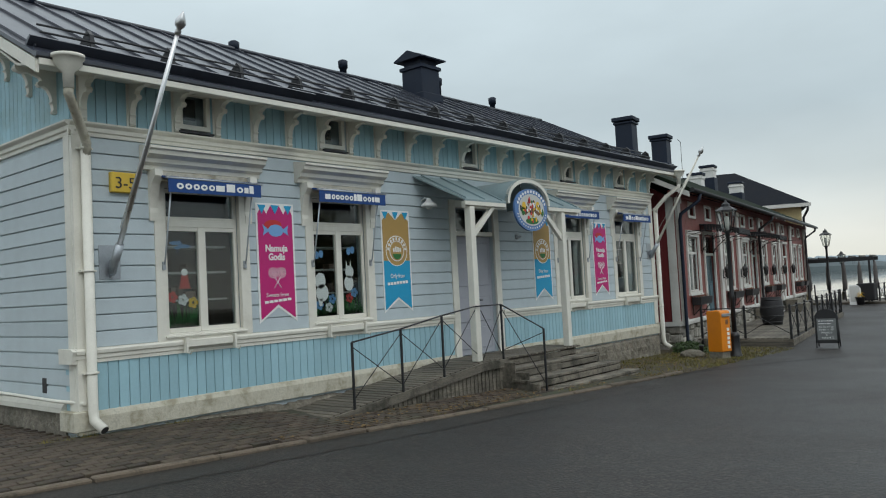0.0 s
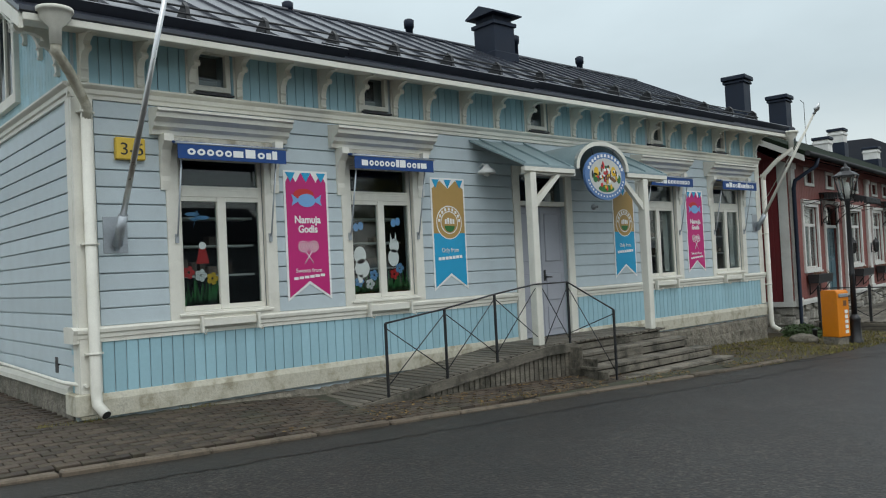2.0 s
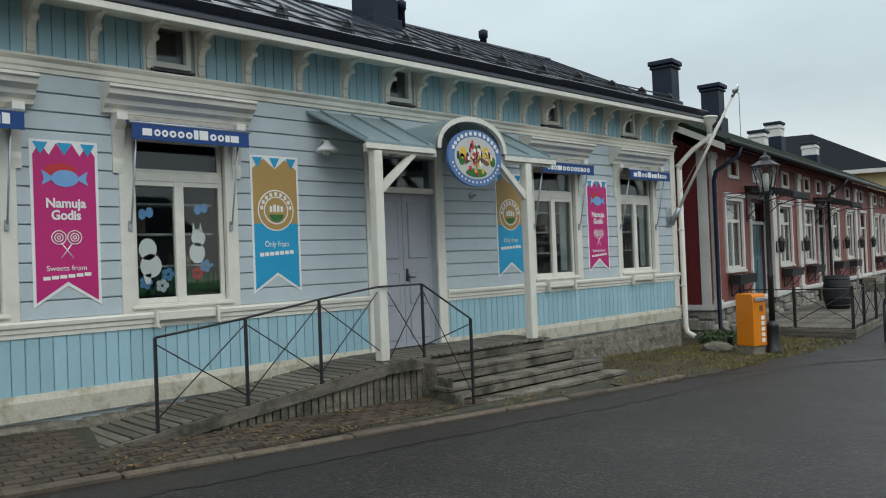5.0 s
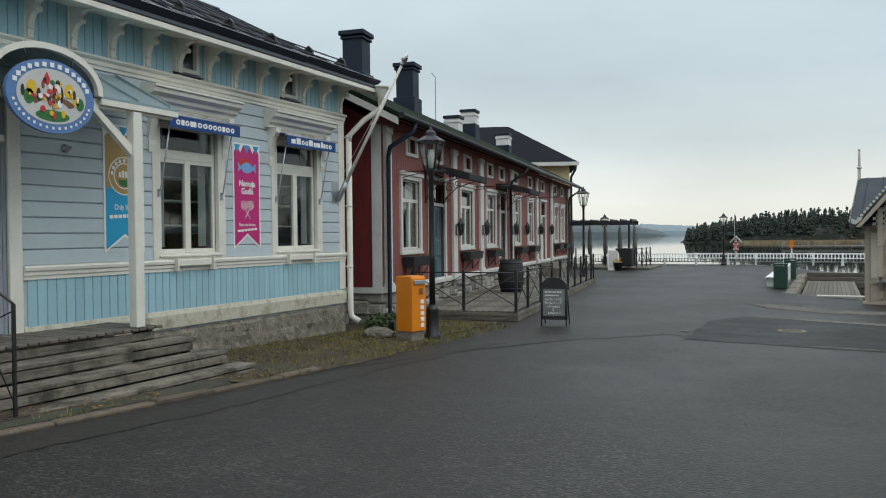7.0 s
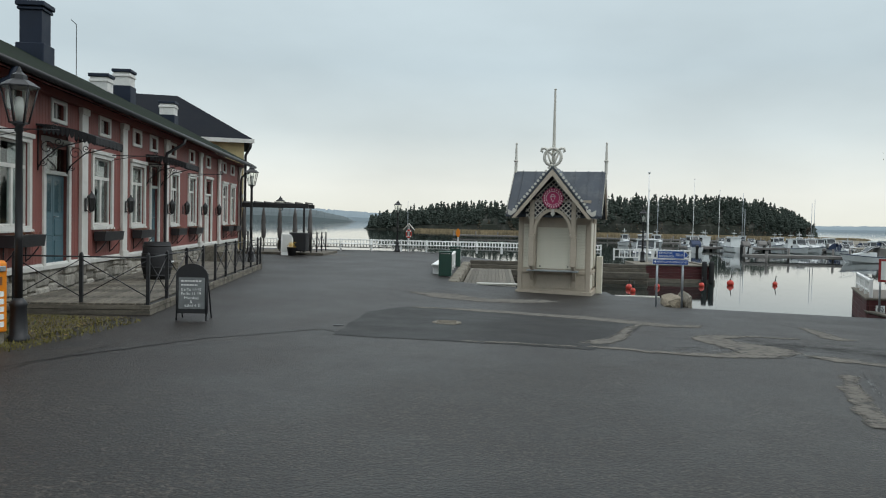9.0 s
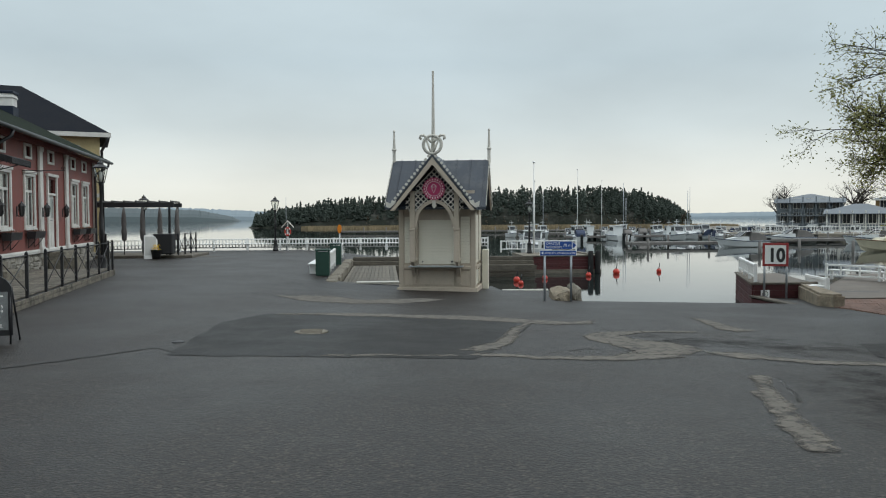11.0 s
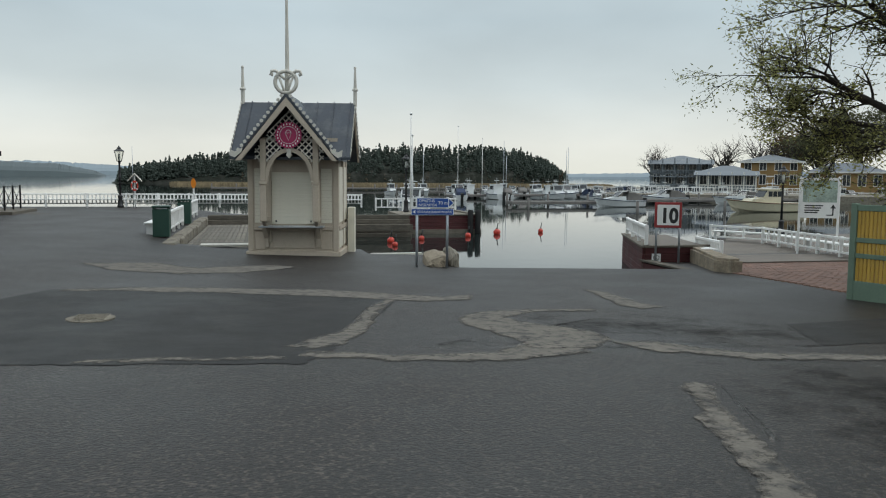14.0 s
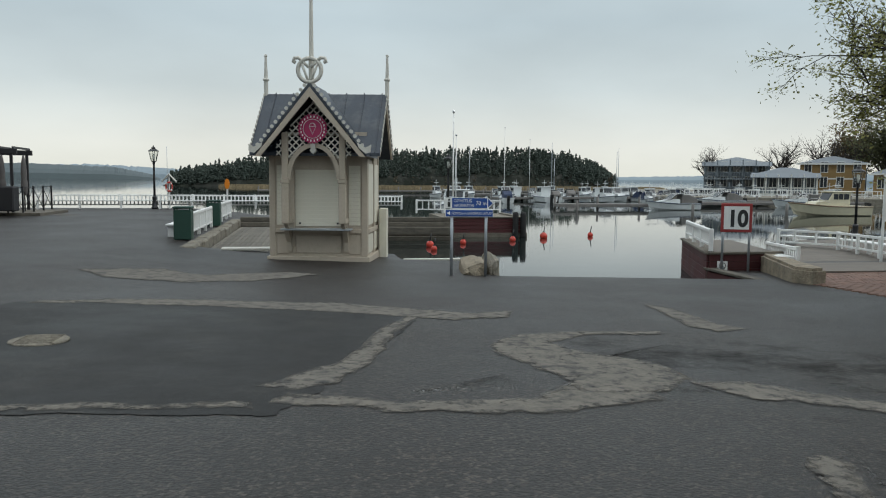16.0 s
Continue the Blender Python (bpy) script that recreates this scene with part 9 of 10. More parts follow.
M_HAZE2 = mat("distant_shore_painted_haze", (0.21, 0.26, 0.29), 0.95, 0.12, 0.01, 0, 1)


def ridge_hill(points, depth, material, name, label, bumps=0.16, seg=140, seed=0):
    """A wooded ridge: points (x, y, height) along the shore, with an uneven tree line."""
    bm = bmesh.new()
    rows = []
    n = len(points) - 1
    for i in range(seg + 1):
        u = i / seg * n
        k = min(n - 1, int(u))
        f = u - k
        x = points[k][0] + (points[k + 1][0] - points[k][0]) * f
        y = points[k][1] + (points[k + 1][1] - points[k][1]) * f
        h = points[k][2] + (points[k + 1][2] - points[k][2]) * f
        jag = 1 + bumps * (noise.noise(Vector((i * 0.9, seed, 0))) + 0.6 * noise.noise(Vector((i * 0.31, seed, 4))))
        d = Vector((x, y)).normalized()
        row = []
        for dd, hh in ((0, -0.3), (0.02, 0.35), (0.1, 0.62), (0.3, 0.9), (0.5, 1.0), (1.0, 0.2)):
            row.append(bm.verts.new((x + d.x * depth * dd, y + d.y * depth * dd, WATER + (h * hh * (jag if hh > 0.5 else 1) if hh > 0 else -0.5))))
        rows.append(row)
    for a, b in zip(rows, rows[1:]):
        for j in range(5):
            bm.faces.new((a[j], b[j], b[j + 1], a[j + 1]))
    bmesh.ops.recalc_face_normals(bm, faces=bm.faces)
    return single(name, bm, material, label, "shore", kind="structure")


# forested shores whose colour carries the haze of distance
ridge_hill([(-430, 560, 11), (-300, 640, 15), (-215, 690, 13), (-165, 720, 11), (-140, 735, 5), (-132, 738, 0.5)], 160, M_HAZE1, "far_shore", "forested shore across the bay with haze in its colour", 0.12, 160, 1)
ridge_hill([(-520, 1200, 16), (-330, 1300, 22), (-200, 1350, 15), (-60, 1400, 8), (60, 1400, 4)], 200, M_HAZE2, "far_shore", "distant forested shore across the bay, paled by painted haze", 0.12, 160, 2)
ridge_hill([(420, 1250, 7), (560, 1180, 10), (700, 1080, 14), (900, 950, 18), (1100, 800, 20)], 200, M_HAZE2, "far_shore", "distant forested shore across the bay, paled by painted haze", 0.12, 160, 3)

ISLE = [(-39, 238, 0.2), (-33, 239, 1.4), (-25, 240, 3.4), (-11, 240, 5.4), (8, 240, 6.4), (26, 241, 7.4), (46, 243, 9.0), (66, 245, 9.0), (77, 247, 8.0), (86, 248, 5.6), (92, 249, 2.2), (95, 249, 0.3)]
isl = ridge_hill(ISLE, 34, M_ROCK, "island", "rocky wooded island in the bay", 0.1, 120, 5)


def isle_at(u):
    n = len(ISLE) - 1
    k = min(n - 1, int(u * n))
    f = u * n - k
    return [ISLE[k][c] + (ISLE[k + 1][c] - ISLE[k][c]) * f for c in range(3)]


ICO = [(0, 0, 1)] + [(0.894 * math.cos(1.2566 * k), 0.894 * math.sin(1.2566 * k), 0.447) for k in range(5)] + [(0.894 * math.cos(1.2566 * k + 0.628), 0.894 * math.sin(1.2566 * k + 0.628), -0.447) for k in range(5)] + [(0, 0, -1)]
ICO_F = [(0, 1 + k, 1 + (k + 1) % 5) for k in range(5)] + [(1 + k, 6 + k, 1 + (k + 1) % 5) for k in range(5)] + [(6 + k, 6 + (k + 1) % 5, 1 + (k + 1) % 5) for k in range(5)] + [(11, 6 + (k + 1) % 5, 6 + k) for k in range(5)]


def conifer_mesh(count, place, name, label, hmin=4.5, hmax=8.0, seed=1, material=None):
    """Pines with a bare stem and a crown of ragged clumps."""
    rs = random.Random(seed)
    verts, faces = [], []
    for _ in range(count):
        x, y, z = place(rs)
        h = rs.uniform(hmin, hmax) * (1.18 if rs.random() < 0.12 else 1.0)
        r = h * rs.uniform(0.15, 0.25)
        for _k in range(rs.randint(15, 19)):
            t = rs.uniform(0.1, 1.0)
            rr = r * max(0.0, 1.0 - 0.95 * t)
            a = rs.uniform(0, 6.283)
            cx, cy, cz = x + rr * math.cos(a), y + rr * math.sin(a), z + h * (0.94 * t)
            sx, sz = r * rs.uniform(0.32, 0.6) * (1.3 - 0.75 * t), h * rs.uniform(0.05, 0.09)
            n = len(verts)
            for p in ICO:
                j = rs.uniform(0.65, 1.3)
                verts.append((cx + p[0] * sx * j, cy + p[1] * sx * j, cz + p[2] * sz * j))
            faces.extend([(n + i, n + j, n + k) for i, j, k in ICO_F])
        n = len(verts)
        w = 0.014 * h
        verts += [(x - w, y, z - 0.3), (x + w, y, z - 0.3), (x, y, z + h * 0.85)]
        faces.append((n, n + 1, n + 2))
    me = bpy.data.meshes.new(name)
    me.from_pydata(verts, [], faces)
    me.materials.append(material or M_PINE)
    me.polygons.foreach_set("use_smooth", [True] * len(faces))
    return tagged(new(name, me), label, "trees", kind="stuff")


def on_isle(rs):
    u = min(0.985, max(0.03, rs.random()))
    x, y, h = isle_at(u)
    d = rs.uniform(0.01, 0.5)
    v = Vector((x, y)).normalized() * 34 * d
    edge = min(1, 9 * min(u, 1 - u) + 0.25)
    return x + v.x, y + v.y, WATER + h * (min(0.35, 17 * d) + (0.65 * min(1, d / 0.35) if d > 0.02 else 0)) * edge - 0.3


conifer_mesh(1900, on_isle, "island_trees", "dense dark pine wood on the island", 2.3, 4.5, 3)
conifer_mesh(260, lambda rs: (lambda u: (isle_at(u)[0], isle_at(u)[1] + rs.uniform(0.5, 3), WATER + 0.4))(rs.uniform(0.3, 0.97)), "shore_bushes", "grey-brown leafless shore bushes", 1.6, 3.4, 9, mat("leafless_bush", (0.085, 0.07, 0.048), 0.95, 0.3, 0.3, 0, 3, rnd=0.4, island=True))


def reeds():
    rs = random.Random(12)
    verts, faces = [], []
    for _ in range(14000):
        u = rs.random()
        x = -22 + 122 * u
        y = 215 + rs.uniform(0, 14) + 10 * u + 6 * noise.noise(Vector((x * 0.06, 0, 0)))
        h = rs.uniform(0.45, 0.8)
        n = len(verts)
        w = rs.uniform(0.15, 0.4)
        verts += [(x - w, y, WATER - 0.1), (x + w, y, WATER - 0.1), (x + rs.uniform(-0.3, 0.3), y, WATER + h)]
        faces.append((n, n + 1, n + 2))
    me = bpy.data.meshes.new("reeds")
    me.from_pydata(verts, [], faces)
    me.materials.append(M_REED)
    tagged(new("reeds", me), "belt of dry yellow reeds along the island shore", "reeds", kind="stuff")


reeds()


# ---------------------------------------------------------------- boats
M_GEL = mat("white_gelcoat", (0.62, 0.64, 0.64), 0.25, 0.05, 2, 0.02, 30)
M_CREAMBOAT = mat("cream_boat_paint", (0.58, 0.53, 0.39), 0.35, 0.06, 2, 0.03, 30)
M_BOATBLUE = mat("navy_boat_cover", (0.02, 0.035, 0.08), 0.7, 0.2, 3, 0.2, 30)
M_TINT = mat("tinted_boat_window", (0.03, 0.035, 0.04), 0.08, 0.1, 2, 0, 10)
M_TEAK = mat("brown_boat_wood", (0.16, 0.08, 0.04), 0.5, 0.2, 4, 0.1, 30)


def hull(bm, l, w, h, flare=0.16):
    """A hard-chined boat hull, bow towards +x, waterline at z 0; the deck closes it."""
    rows = []
    for i in range(15):
        t = i / 14
        x = -l / 2 + l * t
        k = max(0.0, (t - 0.42) / 0.58)
        bw = w / 2 * max(0.012, 1 - k ** 2.3) * (0.92 + 0.08 * min(1, t * 4))
        cw = bw * (0.86 - 0.35 * k)
        sheer = h * (1 + 0.38 * k ** 1.6)
        lift = 0.5 * h * k ** 3
        fx = flare * l * 0.5 * k ** 3
        rows.append([bm.verts.new(p) for p in ((x + fx, -bw, sheer), (x + fx * 0.3, -cw, 0.08 + lift), (x, 0, -0.3 + lift * 1.2), (x + fx * 0.3, cw, 0.08 + lift), (x + fx, bw, sheer))])
    for a, b in zip(rows, rows[1:]):
        for k in range(4):
            bm.faces.new((a[k], b[k], b[k + 1], a[k + 1]))
        bm.faces.new((a[4], b[4], b[0], a[0]))
    bm.faces.new(rows[0])
    bmesh.ops.recalc_face_normals(bm, faces=bm.faces)


def sheer_at(l, w, h, t, flare=0.16):
    k = max(0.0, (t - 0.42) / 0.58)
    return (-l / 2 + l * t + flare * l * 0.5 * k ** 3, w / 2 * max(0.012, 1 - k ** 2.3) * (0.92 + 0.08 * min(1, t * 4)), h * (1 + 0.38 * k ** 1.6))


def motorboat(m, l, label, cabin, material=None, mast=0.0):
    b = thing("motorboat", m, label, "boat", "moored boats")
    w, h = l * 0.34, l * 0.1 + 0.15
    body = material or M_GEL
    bm = bmesh.new()
    hull(bm, l, w, h)
    part("hull", bm, body, b)
    # rubbing strake along the sheer
    for sy in (-1, 1):
        bm = bmesh.new()
        pts = [sheer_at(l, w, h, i / 10) for i in range(11)]
        tube(bm, [(x, sy * y, z - 0.05) for x, y, z in pts], 0.035, 5)
        part("rubbing_strake", bm, M_TEAK if material else M_BOATBLUE, b)
    if cabin == "low":
        bm = bmesh.new()
        prism(bm, [(-l * 0.08, h - 0.02), (l * 0.4, h + 0.06), (l * 0.3, h + 0.2), (l * 0.1, h + 0.34), (-l * 0.08, h + 0.36)], 1, -w * 0.3, w * 0.3)
        for v in bm.verts:
            v.co.y *= 1 - 0.45 * max(0.0, v.co.x / l - 0.05) / 0.35
        part("foredeck_cabin", bm, body, b)
        bm = bmesh.new()
        prism(bm, [(l * 0.13, h + 0.33), (l * 0.0, h + 0.78), (-l * 0.14, h + 0.82), (-l * 0.14, h + 0.76), (-l * 0.01, h + 0.72), (l * 0.1, h + 0.33)], 1, -w * 0.31, w * 0.31)
        part("windscreen", bm, M_TINT, b)
        bm = bmesh.new()
        for sy in (-1, 1):
            tube(bm, [(l * 0.135, sy * w * 0.312, h + 0.34), (l * 0.0, sy * w * 0.312, h + 0.8), (-l * 0.15, sy * w * 0.312, h + 0.84)], 0.022, 5)
        part("screen_frame", bm, M_METAL, b)
        bm = bmesh.new()
        prism(bm, [(-l * 0.46, h), (-l * 0.1, h), (-l * 0.12, h + 0.74), (-l * 0.28, h + 0.72), (-l * 0.44, h + 0.36)], 1, -w * 0.33, w * 0.33)
        bmesh.ops.bevel(bm, geom=bm.edges[:], offset=0.05, segments=1, affect="EDGES")
        part("cockpit_cover", bm, M_BOATBLUE if int(l * 10) % 2 else M_PONTOON, b)
    else:
        bm = bmesh.new()
        prism(bm, [(-l * 0.2, h - 0.02), (l * 0.3, h + 0.04), (l * 0.25, h + 0.3), (l * 0.1, h + 0.38), (l * 0.03, h + 1.05), (-l * 0.2, h + 1.05)], 1, -w * 0.33, w * 0.33)
        part("cabin", bm, body, b)
        for sy in (-1, 1):
            for x0, x1 in ((-0.18, -0.11), (-0.1, -0.04), (-0.03, 0.03)):
                bm = bmesh.new()
                bx(bm, l * x0, sy * w * 0.333 - 0.012, h + 0.5, l * x1, sy * w * 0.333 + 0.012, h + 0.92)
                part("cabin_window", bm, M_TINT, b)
        bm = bmesh.new()
        prism(bm, [(l * 0.1, h + 0.46), (l * 0.045, h + 0.98), (l * 0.03, h + 0.98), (l * 0.08, h + 0.46)], 1, -w * 0.28, w * 0.28)
        part("windscreen", bm, M_TINT, b)
        bm = bmesh.new()
        bx(bm, -l * 0.24, -w * 0.37, h + 1.05, l * 0.06, w * 0.37, h + 1.11, 0.025)
        part("cabin_roof", bm, body, b)
        bm = bmesh.new()
        cyl(bm, (-l * 0.1, 0, h + 1.1), (-l * 0.1, 0, h + 1.9), 0.03, 0.015, 6)
        bx(bm, -l * 0.1 - 0.05, -0.3, h + 1.5, -l * 0.1 + 0.05, 0.3, h + 1.56)
        part("radar_mast", bm, M_GEL, b)
    # outboard engine at the stern
    bm = bmesh.new()
    prism(bm, [(-l * 0.5 - 0.02, h + 0.25), (-l * 0.5 - 0.42, h + 0.2), (-l * 0.5 - 0.4, h - 0.12), (-l * 0.5 - 0.22, h - 0.2), (-l * 0.5 - 0.2, -0.2), (-l * 0.5 - 0.08, -0.2), (-l * 0.5 - 0.04, h - 0.15)], 1, -0.14, 0.14)
    part("outboard_engine", bm, M_TYRE, b)
    # bow rail on stanchions
    bm = bmesh.new()
    for sy in (-1, 1):
        pts = [sheer_at(l, w, h, t) for t in (0.6, 0.72, 0.84, 0.95, 1.0)]
        tube(bm, [(x, sy * y * 0.92, z + 0.02 + 0.42 * min(1.0, 0.45 + i)) for i, (x, y, z) in enumerate(pts)], 0.016, 5)
        for x, y, z in pts[1:4]:
            cyl(bm, (x, sy * y * 0.92, z), (x, sy * y * 0.92, z + 0.42), 0.013, seg=4)
    part("bow_rail", bm, M_METAL, b)
    if mast:
        bm = bmesh.new()
        cyl(bm, (0, 0, h), (0, 0, mast), 0.05, 0.03, 6)
        part("mast", bm, M_GALV, b)
    return b


M_PONTOON = mat("grey_pontoon_planks", (0.16, 0.15, 0.14), 0.85, 0.25, 1, 0.2, 10)


def wp(x, y, a=0):
    return pose(x, y, WATER, 0, 0, a)


first = motorboat(wp(32.3, 79, 185), 4.6, "white open motorboat moored in the marina", "low")
motorboat(wp(41.5, 88, 178), 5.0, "white motorboat with navy cover moored in the marina", "low")
motorboat(wp(48, 84, 150), 4.8, "white sports boat with tinted windscreen in the marina", "low")
motorboat(wp(40.2, 69, 180), 6.0, "cream wooden cabin cruiser moored by the pier", "cabin", M_CREAMBOAT)
motorboat(wp(10.6, 66, 250), 6.0, "white cabin cruiser moored behind the pier", "cabin", None, 4.0)
rs = random.Random(17)
for i in range(26):
    u = i / 25
    x, y = 14 + 46 * u + rs.uniform(-0.8, 0.8), 92 + 14 * u + rs.uniform(-3, 6)
    if u < 0.5:
        x, y = x * 1.25, y + 22
    motorboat(wp(x, y, rs.choice((250, 262, 275, 290))), rs.uniform(3.3, 4.6), "white motorboat moored at the pontoon", rs.choice(("low", "cabin")), None, (rs.uniform(6, 9) if i in (2, 7, 11) else 0))
for i in range(16):
    motorboat(wp(22 + 1.75 * i + rs.uniform(-0.5, 0.5), 99 + 0.5 * i + rs.uniform(-2, 9), rs.choice((84, 96, 255, 268, 280))), rs.uniform(3.4, 5.2), "white motorboat moored at the inner pontoon", rs.choice(("low", "cabin")), None, (rs.uniform(5, 7.5) if i in (4, 9) else 0))
for i in range(10):
    motorboat(wp(48 + 4.0 * i + rs.uniform(-0.6, 0.6), 96 + rs.uniform(-4, 8), rs.choice((180, 255, 270))), rs.uniform(3.4, 4.6), "white motorboat moored at the pontoon", rs.choice(("low", "cabin")))

for x0, y0, l, ang in ((22, 80, 8.5, 3), (18, 124, 40, 14), (22, 104, 40, 14), (40, 93, 50, 4), (-8, 150, 120, 4), (34, 86, 26, 8)):
    p = thing("pontoon", wp(x0, y0, ang), "low grey timber pontoon in the marina", "pontoon", "marina pontoons")
    bm = bmesh.new()
    bx(bm, 0, -0.8, 0.22, l, 0.8, 0.5, 0.03)
    part("deck", bm, M_PONTOON, p)
    for i in range(int(l / 4) + 1):
        bm = bmesh.new()
        cyl(bm, (min(l - 0.2, 0.2 + 4 * i), 0.9, -0.5), (min(l - 0.2, 0.2 + 4 * i), 0.9, 1.1), 0.11, seg=8)
        part("mooring_post", bm, M_PONTOON, p)
for i, (x, y) in enumerate(((33.0, 70.5), (21.8, 74), (27.5, 66), (35.0, 66.5))):
    bm = bmesh.new()
    cyl(bm, (x, y, WATER - 0.6), (x, y, WATER + 0.95), 0.11, seg=8)
    single("mooring_pile", bm, M_PONTOON, "grey timber mooring pile in the water", "pile", "mooring piles")

M_BUOY = mat("orange_red_buoy_plastic", (0.55, 0.05, 0.03), 0.4, 0.12, 3, 0.03, 40)
for x, y, r in ((5.62, 43.7, 0.17), (7.11, 44.9, 0.14), (9.45, 46.2, 0.15), (11.23, 47.7, 0.19), (13.69, 48.6, 0.14), (5.54, 42.2, 0.13)):
    b = thing("mooring_buoy", wp(x, y), "orange-red round mooring buoy floating in the basin", "buoy", "mooring buoys")
    bm = bmesh.new()
    bmesh.ops.create_uvsphere(bm, u_segments=16, v_segments=10, radius=r * 0.88, matrix=Matrix.Translation((0, 0, r * 0.45)))
    for f in bm.faces:
        f.smooth = True
    part("float", bm, M_BUOY, b)
    bm = bmesh.new()
    cyl(bm, (0, 0, r * 1.3), (0.05, 0, r * 1.3 + 0.28), 0.02, seg=6)
    lathe(bm, [(0.06, r * 1.38), (0.06, r * 1.46), (0, r * 1.48)], seg=8)
    part("eye_rod", bm, M_IRON, b)

for x, y, h in ((7.95, 52.0, 4.9), (9.9, 62, 5.2), (23.5, 105, 8.6), (28.5, 112, 7.6)):
    fp = thing("white_pole", pose(x, y, WATER if y > 55 else -0.7), "slender white pole rising above the marina", "pole", "marina poles")
    bm = bmesh.new()
    cyl(bm, (0, 0, 0), (0, 0, h), 0.045, 0.025, 8)
    part("pole", bm, M_WHITE, fp)
    bm = bmesh.new()
    bmesh.ops.create_uvsphere(bm, u_segments=8, v_segments=6, radius=0.07, matrix=Matrix.Translation((0, 0, h)))
    part("knob", bm, M_METAL, fp)


# ---------------------------------------------------------------- quay terrace beyond the red house
pg = thing("pergola", pose(-11.25, 47.3, -0.52, 0, 0, 6), "black steel pergola over the quayside terrace", "pergola")
for x in (-2.6, 1.35):
    for y in (-1.2, 1.2):
        bm = bmesh.new()
        bx(bm, x - 0.05, y - 0.05, 0, x + 0.05, y + 0.05, 2.3, 0.006)
        part("post", bm, M_IRON, pg)
for y in (-1.2, 1.2):
    bm = bmesh.new()
    bx(bm, -2.75, y - 0.06, 2.3, 1.55, y + 0.06, 2.5, 0.01)
    part("beam", bm, M_IRON, pg)
for i in range(9):
    bm = bmesh.new()
    bx(bm, -2.6 + 0.5 * i, -1.3, 2.5, -2.54 + 0.5 * i, 1.3, 2.58)
    part("rafter", bm, M_IRON, pg)
M_PARASOL = mat("grey_brown_parasol_cloth", (0.13, 0.12, 0.115), 0.9, 0.2, 4, 0.3, 40)
for i, (x, y) in enumerate(((-12.9, 46.6), (-12.0, 46.9), (-11.2, 47.0), (-10.5, 47.3), (-9.75, 47.4))):
    um = thing("closed_parasol", pose(x, y, -0.52), "closed grey-brown parasol standing on the terrace", "parasol", "closed parasols")
    bm = bmesh.new()
    cyl(bm, (0, 0, 0), (0, 0, 2.3), 0.025, seg=8)
    lathe(bm, [(0.25, 0), (0.25, 0.06), (0.04, 0.1)], seg=12)
    part("pole", bm, M_IRON, um)
    bm = bmesh.new()
    lathe(bm, [(0.05, 0.75), (0.1, 0.8), (0.125, 1.2), (0.1, 1.35), (0.12, 1.6), (0.085, 2.0), (0.03, 2.28), (0, 2.3)], seg=9)
    for v in bm.verts:
        v.co.x *= 1 + 0.2 * noise.noise(v.co * 4)
    part("canopy", bm, M_PARASOL, um)
bm = bmesh.new()
bx(bm, -13.6, 45.8, -0.54, -8.7, 49.2, -0.4, 0.01)
single("quay_terrace_deck", bm, M_DECKX, "dark timber deck of the quayside terrace", "deck")
qr = thing("quay_terrace_railing", pose(-0.55, 0, -0.42), "black iron railing with crossed bars round the quay terrace", "railing")
pp = [(-13.0, 45.85), (-11.9, 45.85), (-9.3, 45.95), (-8.8, 46.0), (-8.75, 47.0), (-8.75, 48.1), (-8.75, 49.1)]
for x, y in pp:
    bm = bmesh.new()
    bx(bm, x - 0.03, y - 0.03, 0, x + 0.03, y + 0.03, 1.0, 0.004)
    part("post", bm, M_IRON, qr)
for i, (p, q) in enumerate(zip(pp, pp[1:])):
    if i == 1:
        continue
    for za, zb in ((0.96, 0.96), (0.1, 0.9), (0.9, 0.1)):
        bm = bmesh.new()
        cyl(bm, (*p, za), (*q, zb), 0.014, seg=5)
        part("bar", bm, M_IRON, qr)
sb = thing("sandwich_board", pose(-10.35, 45.3, -0.52, 0, 0, 12), "white folding sandwich board leaning on the pavement", "sandwich board")
for sgn in (-1, 1):
    bm = bmesh.new()
    bx(bm, -0.28, -0.012, 0, 0.28, 0.012, 1.05, 0.01)
    bm.transform(Matrix.Translation((0, sgn * 0.22, 0)) @ Matrix.Rotation(sgn * 0.2, 4, "X"))
    part("panel", bm, M_WHITE, sb)
bm = bmesh.new()
bx(bm, -0.22, -0.21, 0.12, 0.22, -0.205, 0.95)
bm.transform(Matrix.Translation((0, -0.035, 0)) @ Matrix.Rotation(-0.2, 4, "X"))
part("print", bm, M_SHELF, sb)
bm = bmesh.new()
bx(bm, -0.42, -0.3, 0.1, 0.42, 0.3, 1.0, 0.04)
single("covered_box", bm, M_BLACKCLOTH, "dark covered box beside the quay terrace", "box", m=pose(-9.85, 45.6, -0.42))
fpz = thing("flower_pot", pose(-10.1, 45.2, -0.52), "black pot with yellow-green plant beside the terrace", "flower pot")
bm = bmesh.new()
lathe(bm, [(0.17, 0), (0.23, 0.38), (0.25, 0.4), (0.22, 0.4), (0.2, 0.36), (0, 0.35)], seg=14)
part("pot", bm, M_IRON, fpz)
bm = bmesh.new()
rs = random.Random(9)
for _ in range(90):
    a, t = rs.uniform(0, 6.28), rs.uniform(0.05, 0.3)
    c = Vector((0.1 * math.cos(a) * t * 8, 0.1 * math.sin(a) * t * 8, 0.38 + rs.uniform(0, 0.25)))
    q = [bm.verts.new(c + Vector((rs.uniform(-0.05, 0.05), rs.uniform(-0.05, 0.05), rs.uniform(-0.04, 0.06)))) for _k in range(3)]
    bm.faces.new(q)
part("plant", bm, M_PRINTY, fpz, "yellow-green leaves", "stuff")

